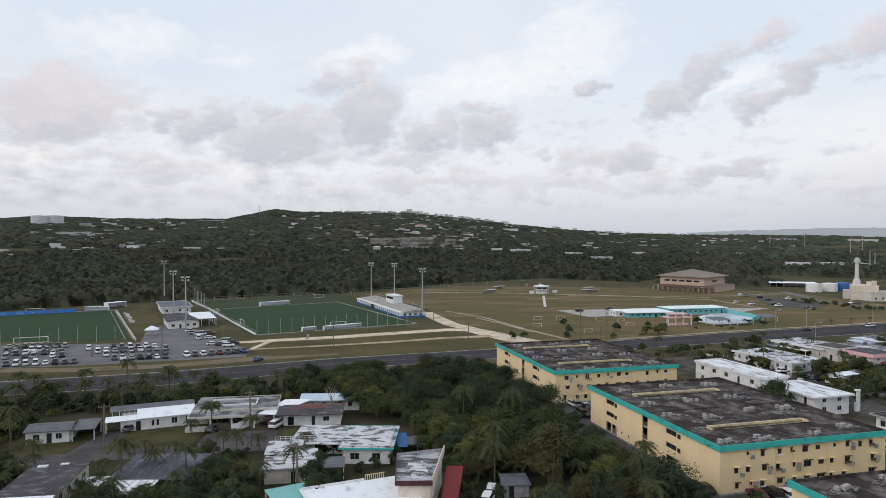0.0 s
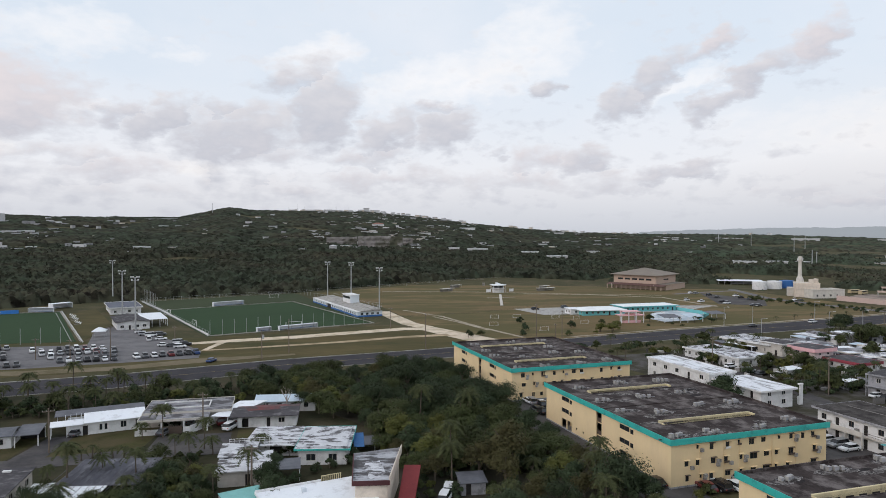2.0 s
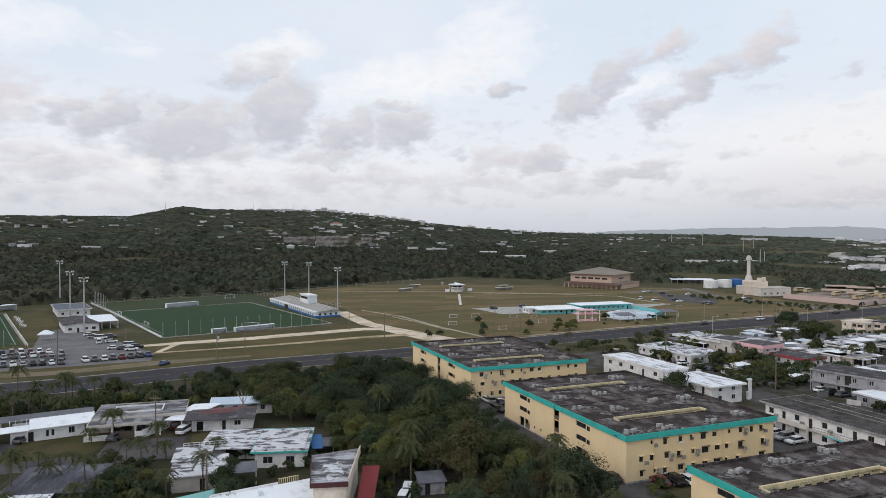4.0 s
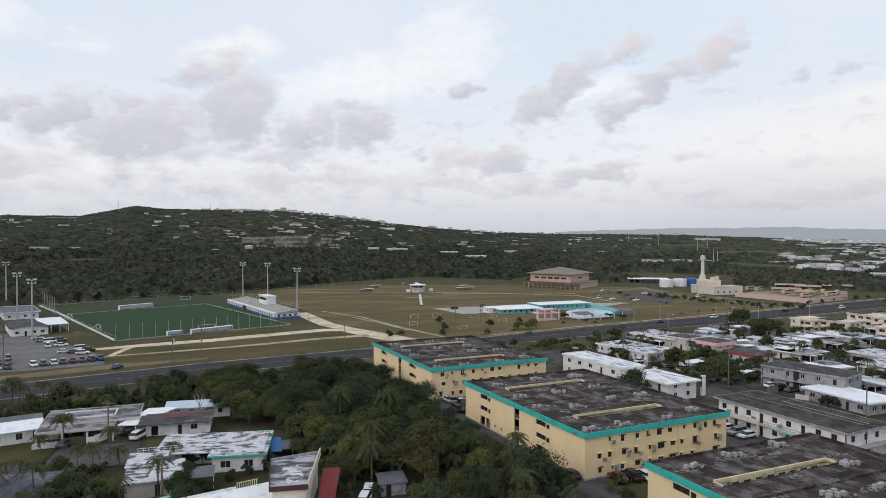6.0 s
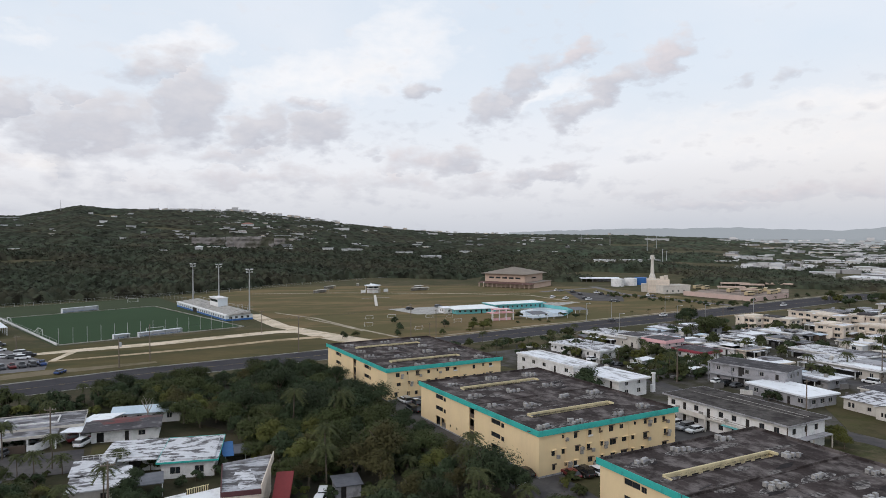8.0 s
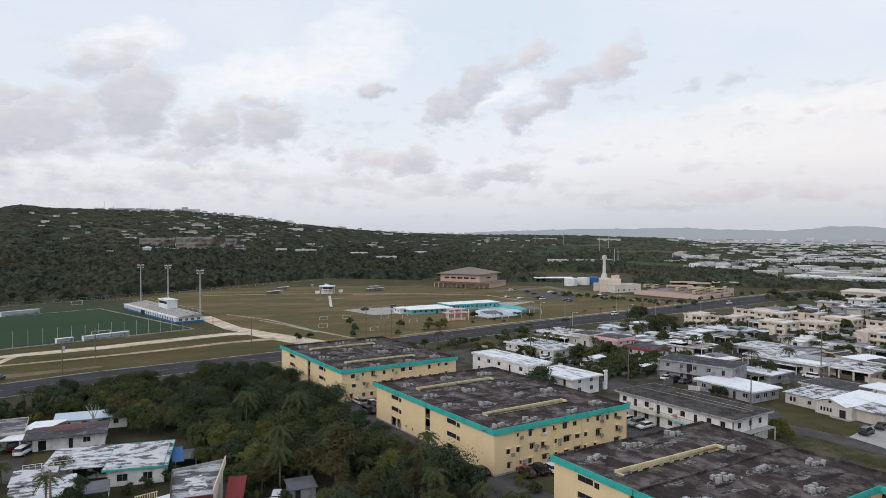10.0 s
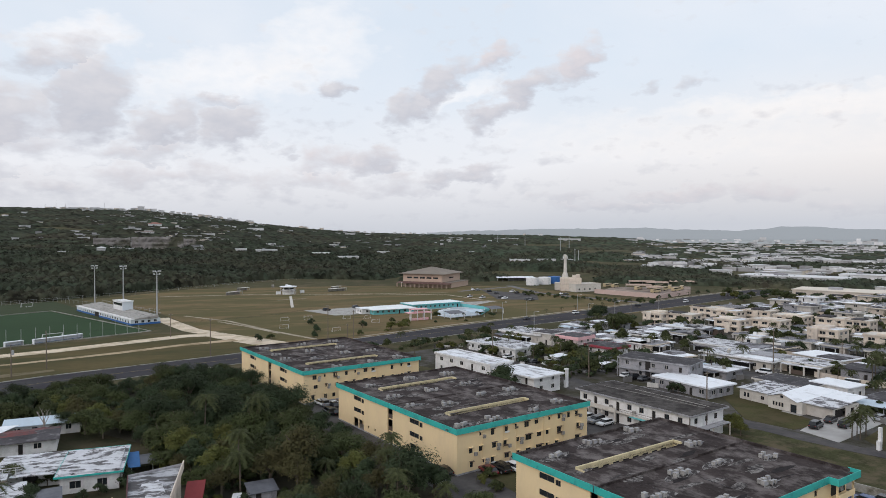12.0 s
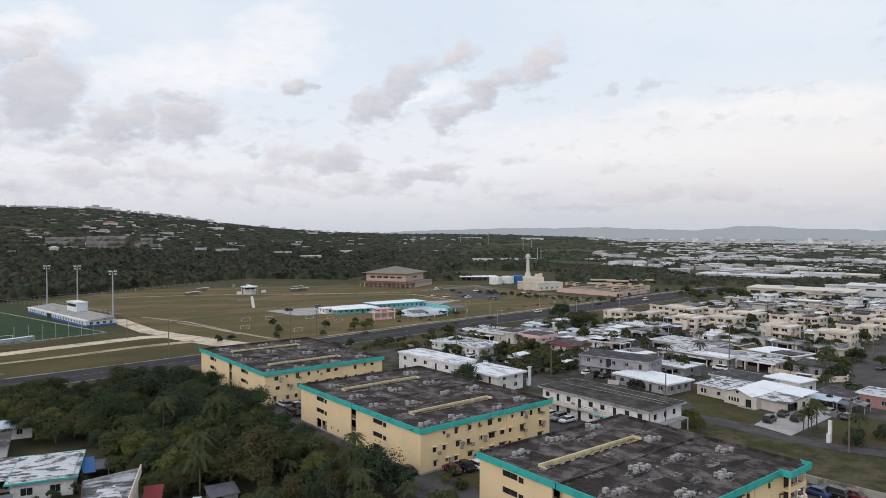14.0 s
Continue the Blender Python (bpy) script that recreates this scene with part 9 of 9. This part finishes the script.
for x, y in ((134.1, 101.1), (136.2, 101.5), (135.3, 100.1), (138.7, 101.3), (143.3, 94.7), (170.8, 121.6), (230.4, 172.2), (207.6, 147.3), (204.4, 143.7), (164.9, 176.8), (175.9, 171.9), (106.5, 240.8), (108.4, 237.1), (138.6, 255.7), (76.1, 229.9), (77.3, 224.9)):
    plant(PALMS[rt.choice((0, 1))], x, y, 0.8, "palms among the houses")
for x, y in ((153.0, 116.5), (156.3, 117.5), (134.6, 90.1), (137.8, 92.8), (143.8, 90.1), (216.5, 159.7), (213.5, 155.3), (161.6, 162.7), (156.7, 160.1), (126.5, 148.4), (128.0, 147.8), (108.2, 174.4), (178.1, 134.9), (179.8, 132.5), (180.8, 130.5)):
    plant(rt.choice(BUSHES), x, y, 0.9, "garden bushes of the housing area")
for x, y in ((235.3, 175.0), (237.3, 171.7), (244.6, 170.7), (253.5, 173.9), (236.6, 181.6), (213.8, 182.5), (209.8, 183.4), (223.5, 149.2), (226.9, 149.5), (221.9, 139.3), (189, 134.5), (193, 134)):
    plant(TREES[rt.choice((1, 1, 0, 5))], x, y, rt.uniform(0.6, 0.85), "trees between the houses")
for x, y in ((186.5, 134.5), (190.5, 136.5)):
    plant(PALMS[2], x, y, 0.9, "palms among the houses")
for x, y in ((159.5, 113.2), (161.0, 112.4), (135.4, 91.0), (137.2, 90.2), (145.8, 91.2), (188.5, 133.2), (191.5, 132.4), (194.5, 133.4)):
    plant(rt.choice(BUSHES[:2]), x, y, 0.95, "garden bushes of the housing area")
rg2 = random.Random(31)
planted = 0
grove([(349.1, 368.3), (336.8, 329.8), (393.1, 275.3), (396.5, 247.1), (421.8, 262.9), (427.1, 299.1), (374.9, 367.1)], 7.5, TREES_LO[:3], [3, 4, 2], "", (0.7, 1.15), seed=71, stuff=True, most=32)
grove([(230.0, 429.0), (245.0, 377.4), (278.3, 343.2), (286.0, 355.7), (253.7, 390.8), (242.9, 444.0)], 6.0, TREES_LO[3:] + PALMS[3:], [3, 3, 2], "", (0.7, 1.0), seed=72, stuff=True, most=40)
while planted < 720:
    u, v = rg2.uniform(0, 340), rg2.uniform(-2, 210)
    x, y = 96 + u * math.cos(radians(15)) + v * math.sin(radians(15)), 240 + u * math.sin(radians(15)) - v * math.cos(radians(15))
    if (y < 150 and x < 165) or any(math.hypot(x + 4 - p, y - 4 - q) < 8.5 for p, q in taken + infill) or near_line(x, y, ROADLINE, 15) or any(near_line(x, y, s, 6) for s in streets):
        planted += 0.02
        continue
    plant_stuff(rg2.choices(TREES_LO + PALMS[:2], [3, 3, 2, 4, 4, 4, 3])[0], x, y, rg2.uniform(0.55, 0.9))
    planted += 1
grove([(116.2, 209.9), (123.1, 198.8), (117.9, 175.8), (130.0, 177.0), (141.5, 192.6), (135.7, 215.3), (122.9, 222.1)], 4.2, TREES_LO + PALMS[:1], [4, 3, 2, 2, 2, 1], "", (0.6, 0.85), seed=81, stuff=True, most=60)
for i in range(26):
    x, y = road_at(195 + 12.5 * i, 7.5)
    plant_stuff(rt.choice((PALMS[3], PALMS[3], BUSHES[1])), x, y, 0.9)
for x, y in ((28.6, 279.6), (34.6, 284.2), (52.1, 282.6), (72.5, 282.6), (88.5, 292.1), (58.5, 323.1), (55.9, 298.9), (78.8, 304.1), (96.9, 317.2)):
    plant(rt.choice((PALMS[3], BUSHES[1], BUSHES[0])), x, y, 1.0, "small trees on the lawn")
grove([(113.5, 306), (137, 306), (166, 325), (154.0, 333.4), (122.8, 329.2)], 5.5, TREES_LO + PALMS[:2], [3, 4, 1, 3, 3, 2, 2], "trees before the school", (0.35, 0.55), seed=24, stuff=True, most=9)
grove([(84, 286), (95, 289), (104, 306), (95, 307)], 5.0, [TREES[3], TREES[0], BUSHES[2]], [3, 1, 2], "trees beside the road", (0.6, 0.8), seed=25, stuff=True)
grove([(66, 245), (88.0, 238.3), (92, 254), (76, 250)], 5.0, TREES_LO + PALMS[:2], [3, 4, 1, 3, 3, 2, 2], "trees behind the apartment blocks", (0.5, 0.8), seed=26, stuff=True, most=16)
join_stuff()
for src in TREES_LO + TREES + TREES_MID + BUSHES + PALMS:
    if src.get("used") is None:
        for c in list(src.children):
            bpy.data.objects.remove(c)
        bpy.data.objects.remove(src)

# ---------------------------------------------------------------- far buildings
def meet(az, el):
    """Where the line of sight at that azimuth and elevation meets the land."""
    r, t = 480.0, math.tan(radians(el))
    while r < 2690:
        x, y = r * math.sin(radians(az)), r * math.cos(radians(az))
        if height(x, y) + 3.5 > EYE + r * t:
            break
        r += 4
    return r, x, y


# walls and roofs of far buildings, with distance haze greyed into their colours
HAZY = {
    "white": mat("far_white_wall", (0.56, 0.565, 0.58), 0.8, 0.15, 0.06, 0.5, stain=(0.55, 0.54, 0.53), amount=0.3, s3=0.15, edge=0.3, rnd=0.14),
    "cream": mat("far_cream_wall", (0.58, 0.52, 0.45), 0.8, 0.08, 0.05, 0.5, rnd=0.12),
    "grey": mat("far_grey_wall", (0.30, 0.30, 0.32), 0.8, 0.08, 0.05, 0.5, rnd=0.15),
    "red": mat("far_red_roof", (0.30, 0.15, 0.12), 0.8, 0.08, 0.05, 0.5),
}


def far_building(x, y, rot, w, d, h, wall_, roof_, label, group, name="far_building", z=None, pitched=False):
    ob = thing(name, pose(x, y, (height(x, y) if z is None else z) - 1.0, 0, 0, rot), label, "building", group)
    h += 1.0
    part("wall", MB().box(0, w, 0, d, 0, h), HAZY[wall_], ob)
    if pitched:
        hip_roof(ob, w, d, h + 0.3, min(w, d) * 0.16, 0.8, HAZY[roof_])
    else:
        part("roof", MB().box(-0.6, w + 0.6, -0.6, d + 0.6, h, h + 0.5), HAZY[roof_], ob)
        if w > 30 and math.hypot(x, y) < 1300:
            part("roof_plant", MB().box(w * 0.3, w * 0.42, d * 0.4, d * 0.6, h + 0.5, h + 2.0), HAZY["grey"], ob)
    if math.hypot(x, y) > 640:
        return ob
    n = max(2, int(w / 9))
    zt = h - 1.6
    for i in range(min(n, 6)):
        c = w * (i + 0.5) / min(n, 6)
        part("window", MB().box(c - w / min(n, 6) * 0.3, c + w / min(n, 6) * 0.3, -0.06, -0.005, zt - 1.3, zt), GLASS, ob)
    return ob


# hillside landmarks: azimuth, elevation, width in degrees
LAND1 = [(-20.31, 1.00, 1.5), (-19.16, 1.01, 1.2), (-19.33, 0.42, 0.7), (-18.12, 0.42, 0.7), (-10.93, 0.38, 0.7), (-12.78, 0.76, 0.5), (-4.53, 1.69, 0.8), (-2.99, 1.74, 1.0), (-6.92, 1.68, 0.8),
         (-5.97, -1.39, 0.6), (0.29, -0.34, 1.3), (1.50, -0.19, 1.1), (5.83, -1.54, 1.7), (4.15, -1.49, 0.9), (12.52, -2.17, 1.7), (10.33, -1.81, 1.4)]
LAND2 = [(27.10, -2.41, 1.7), (29.35, -2.40, 1.6), (31.14, -0.50, 1.9), (26.31, -0.48, 1.5), (21.88, -0.45, 1.2), (-21.18, -1.30, 1.2), (-29.99, -0.03, 1.2), (-28.89, 0.01, 1.2), (-26.81, 0.14, 0.6),
         (-11.40, -0.56, 0.4), (-4.05, 0.24, 1.2), (-3.33, 0.00, 1.4), (-2.37, 0.58, 1.0), (13.11, -0.09, 0.8), (5.11, 0.34, 1.3), (15.84, -1.77, 1.0)]
rf = random.Random(3)
for i, (az, el, wd) in enumerate(LAND1 + LAND2):
    r, x, y = meet(az, el)
    w = radians(wd) * r
    far_building(x, y, -az + rf.uniform(-6, 6), w, w * 0.5 + 6, 6.5 if wd > 1.1 else 7.5, "white", "red" if i in (28, 27) else "white", "large %s building on the wooded hillside" % ("red-roofed white" if i in (28, 27) else "white"), "large buildings on the hill", pitched=i in (28, 9))
for az, el in ((-31.02, 0.75), (-30.08, 0.76)):
    r, x, y = meet(az, el)
    tk = thing("water_tank", pose(x, y, height(x, y) - 1), "large round white water tank on the hill", "tank", "water tanks on the hill")
    part("shell", MB().tube((0, 0, 0), (0, 0, r * 0.0125), r * 0.0103, n=24), HAZY["white"], tk)
    part("lid", MB().tube((0, 0, r * 0.0125), (0, 0, r * 0.0125 + 1.5), r * 0.0103, 1.0, 24), HAZY["white"], tk)
# quarry walls on the slope
LIME = mat("cut_limestone", (0.20, 0.185, 0.175), 0.9, 0.35, 0.02, 0.2, stain=(0.06, 0.06, 0.04), amount=0.35, s3=0.03)
for (az, el), wd, hm in (((-6.21, -0.96), 2.6, 16), ((-3.57, -1.11), 3.8, 20), ((-0.68, -1.06), 1.8, 17)):
    r, x, y = meet(az, el)
    w = radians(wd) * r
    q = thing("quarry_face", pose(x, y, height(x, y) - 4, 0, 0, -az), "grey cut rock face on the hillside", "rock face", "rock faces")
    mb, nx, nz_ = MB(), 24, 7
    vs = [(w * i / nx, (0.9 * hm if k == nz_ else 2.2 * (k // 2)) + 2.5 * noise.noise((i * 0.5, k * 0.8, az)), hm * k / (nz_ - 1) + 2 if k < nz_ else hm + 2 + 1.2 * noise.noise((i * 0.4, 3, az))) for k in range(nz_ + 1) for i in range(nx + 1)]
    mb.add(vs, [(k * (nx + 1) + i, k * (nx + 1) + i + 1, (k + 1) * (nx + 1) + i + 1, (k + 1) * (nx + 1) + i) for k in range(nz_) for i in range(nx)])
    part("face", mb, LIME, q)
tm_r, tm_x, tm_y = meet(-15.32, 1.59)
ma_ = thing("radio_mast", pose(tm_x, tm_y, height(tm_x, tm_y)), "thin lattice radio mast on the hilltop", "mast")
part("shaft", MB().tube((0, 0, 0), (0, 0, tm_r * 0.0155), 0.9, 0.5, 5), STEEL, ma_)

# tall steel poles of the power line up the slope
for az, el in ((28.37, -0.91), (31.33, -1.34), (32.06, -1.25), (32.54, -2.24), (32.84, -2.37), (26.02, -0.78)):
    r, x, y = meet(az, el)
    tp = thing("power_pole", pose(x, y, height(x, y)), "tall grey steel power pole on the wooded slope", "power pole", "power poles on the slope")
    part("shaft", MB().tube((0, 0, 0), (0, 0, r * 0.021), 0.6, 0.35, 6), STEEL, tp)
    part("crossarm", MB().box(-0.8, 0.8, -0.15, 0.15, r * 0.0198, r * 0.0198 + 0.25), STEEL, tp)

# houses scattered over the slopes
rf = random.Random(9)
for i in range(230):
    az = rf.uniform(-35, 26) if i % 3 else rf.gauss(-1.5, 3.0)
    lo = lerp(SKYLINE, az)
    el = lo - 0.12 - rf.random() ** 1.5 * (lo + 1.5)
    r, x, y = meet(az, el)
    if r < 900 or r > 2680 or (noise.noise((az * 0.45, el * 1.8, 2.0)) < -0.05 and i % 3):
        continue
    k = rf.choice(("white", "white", "white", "cream", "grey"))
    far_building(x, y, rf.uniform(-40, 40) - az, rf.uniform(9, 16), rf.uniform(9, 13), rf.uniform(3.0, 6.0), k, rf.choice(("white", "white", "grey", "cream")), "small %s house among trees on the slope" % {"white": "white", "cream": "cream", "grey": "grey"}[k], "houses on the slopes", "hillside_house")
# the smaller roofs between them, too far and too many to tell apart
sh_ = MB()
for i in range(420):
    az = rf.choice((rf.gauss(-2.0, 3.2), rf.gauss(-27, 3.0), rf.uniform(-34, 30), rf.gauss(14, 7)))
    lo = lerp(SKYLINE, az)
    el = lo - 0.1 - rf.random() ** 1.3 * (lo + 1.2)
    r, x, y = meet(az, el)
    if r < 950 or r > 2680 or noise.noise((az * 0.5, el * 2.2, 7.0)) < 0.02:
        continue
    sh_.box(0, rf.uniform(6, 15), 0, rf.uniform(7, 11), 0, rf.uniform(5.5, 9.0), pose(x, y, height(x, y) - 1, 0, 0, rf.uniform(-30, 30) - az))
tagged(part("slope_houses", sh_, mat("slope_house_walls", (0.40, 0.40, 0.41), 0.8, 0.12, 0.06, 0.5, island=0.6)), "many small pale houses among the trees of the slopes", "houses", kind="stuff")
# a row of buildings along the crest
for i in range(84):
    az = rf.uniform(-9.5, 5.5) if i < 62 else rf.uniform(5, 30)
    r = CREST - rf.uniform(10, 90)
    x, y = r * math.sin(radians(az)), r * math.cos(radians(az))
    far_building(x, y, -az + rf.uniform(-20, 20), rf.uniform(7, 17), 10, rf.uniform(8.0, 12.5), rf.choice(("white", "white", "cream")), "white", "pale building on the crest of the hill", "buildings on the crest", "crest_building")

for az, w_, h_ in ((-3.6, 34, 13), (-3.1, 22, 19), (-2.6, 40, 12), (-6.4, 30, 12), (-7.2, 26, 11)):
    x, y = 2640 * math.sin(radians(az)), 2640 * math.cos(radians(az))
    far_building(x, y, -az, w_, 14, h_, "white", "white", "white building standing out on the crest of the hill", "buildings on the crest", "crest_building")
for az, h_ in ((-8.6, 34), (-8.0, 24), (-5.4, 30), (-4.4, 22), (-9.3, 20)):
    x, y = 2650 * math.sin(radians(az)), 2650 * math.cos(radians(az))
    tp = thing("radio_mast", pose(x, y, height(x, y)), "thin radio mast on the crest of the hill", "mast", "masts on the crest")
    part("shaft", MB().tube((0, 0, 0), (0, 0, h_), 0.5, 0.3, 5), STEEL, tp)

# the far town on the plain
rf = random.Random(17)
n = 0
for i in range(2600):
    az, r = rf.uniform(31, 61), 430 + 2900 * rf.random() ** 1.25
    x, y = r * math.sin(radians(az)), r * math.cos(radians(az))
    if near_line(x, y, ROADLINE, 28) or (az < 36 and r < 900) or (az < 37 and r > 980) or (x < 470 and y < 350 and r < 560) or (x < 480 and 40 < y < 300) or (230 < x < 430 and 320 < y < 500) or near_line(x, y, [(440, 470), (470, 350)], 20):
        continue
    if noise.noise((x / 170, y / 170, 8.0)) + 0.5 * noise.noise((x / 60, y / 60, 2.0)) < (0.42 - min(0.62, (az - 24) * 0.055)) - 0.12:
        continue
    big = rf.random() < 0.16 + 0.1 * (r > 700)
    w = rf.uniform(15, 27) if big else rf.uniform(8, 15)
    k = rf.choice(("white", "white", "white", "cream", "cream", "grey"))
    far_building(x, y, rf.choice((15, -25, -45)) + rf.uniform(-9, 9), w, rf.uniform(14, 26) if big else rf.uniform(9, 13), rf.uniform(4.0, 5.5) if big else rf.uniform(3.0, 4.6), k, rf.choice(("white", "white", "white", "white", "grey")), "%s flat-roofed building of the far town" % {"white": "white", "cream": "cream", "grey": "grey"}[k], "buildings of the far town", "town_building")
    n += 1
    if n >= 230:
        break
for x, y, w, d, h, lb in ((*(395.2, 343.8), 66, 30, 5.5, "long cream warehouse with ridged roof"), (*(461.0, 315.7), 40, 30, 7.0, "pale blue-white warehouse with flat roof"), (*(492.2, 487.9), 90, 34, 5.0, "long white warehouse with curved pale roof"), (*(557.6, 435.4), 40, 26, 7.0, "white and tan commercial building beside the road"), (*(582.4, 424.9), 46, 26, 6.0, "low cream commercial building with parking")):
    far_building(x, y, -62, w, d, h, "cream" if "cream" in lb else "white", "cream" if "cream" in lb else "white", lb, "warehouses beyond the houses", "warehouse")

# the rest of the town, too far and too many to tell apart
rf = random.Random(23)
ft = MB()
n = 0
while n < 1150:
    az, r = rf.uniform(28, 62), 850 + 1820 * rf.random() ** 0.9
    x, y = r * math.sin(radians(az)), r * math.cos(radians(az))
    if noise.noise((x / 260, y / 120, 5.0)) < 0.24 - 0.014 * (az - 30) or (az < 37 and r > 1000) or (az < 41 and r > 1400 and rf.random() < 0.8):
        n += 0.05
        continue
    w, d, h = rf.uniform(7, 18), rf.uniform(7, 13), rf.uniform(3.0, 5.0)
    mt = pose(x, y, height(x, y) - 1, 0, 0, -az + rf.uniform(-30, 30))
    ft.box(-w / 2, w / 2, -d / 2, d / 2, 0, h + 1, mt)
    n += 1
for _ in range(330):
    az, r = rf.uniform(37, 62), rf.uniform(3560, 4480)
    if noise.noise((az * 0.7, r / 300, 9.0)) < -0.1:
        continue
    w, h = rf.uniform(12, 42), rf.uniform(5, 9) * (2.2 if rf.random() < 0.06 else 1)
    ft.box(-w / 2, w / 2, -8, 8, 0, h, pose(r * math.sin(radians(az)), r * math.cos(radians(az)), plain_height(az, r) - 1, 0, 0, -az))
tagged(part("town_houses", ft, mat("town_house_walls", (0.46, 0.455, 0.46), 0.8, 0.12, 0.06, 0.5, island=0.6)), "many small white flat-roofed houses of the far town", "houses", kind="stuff")
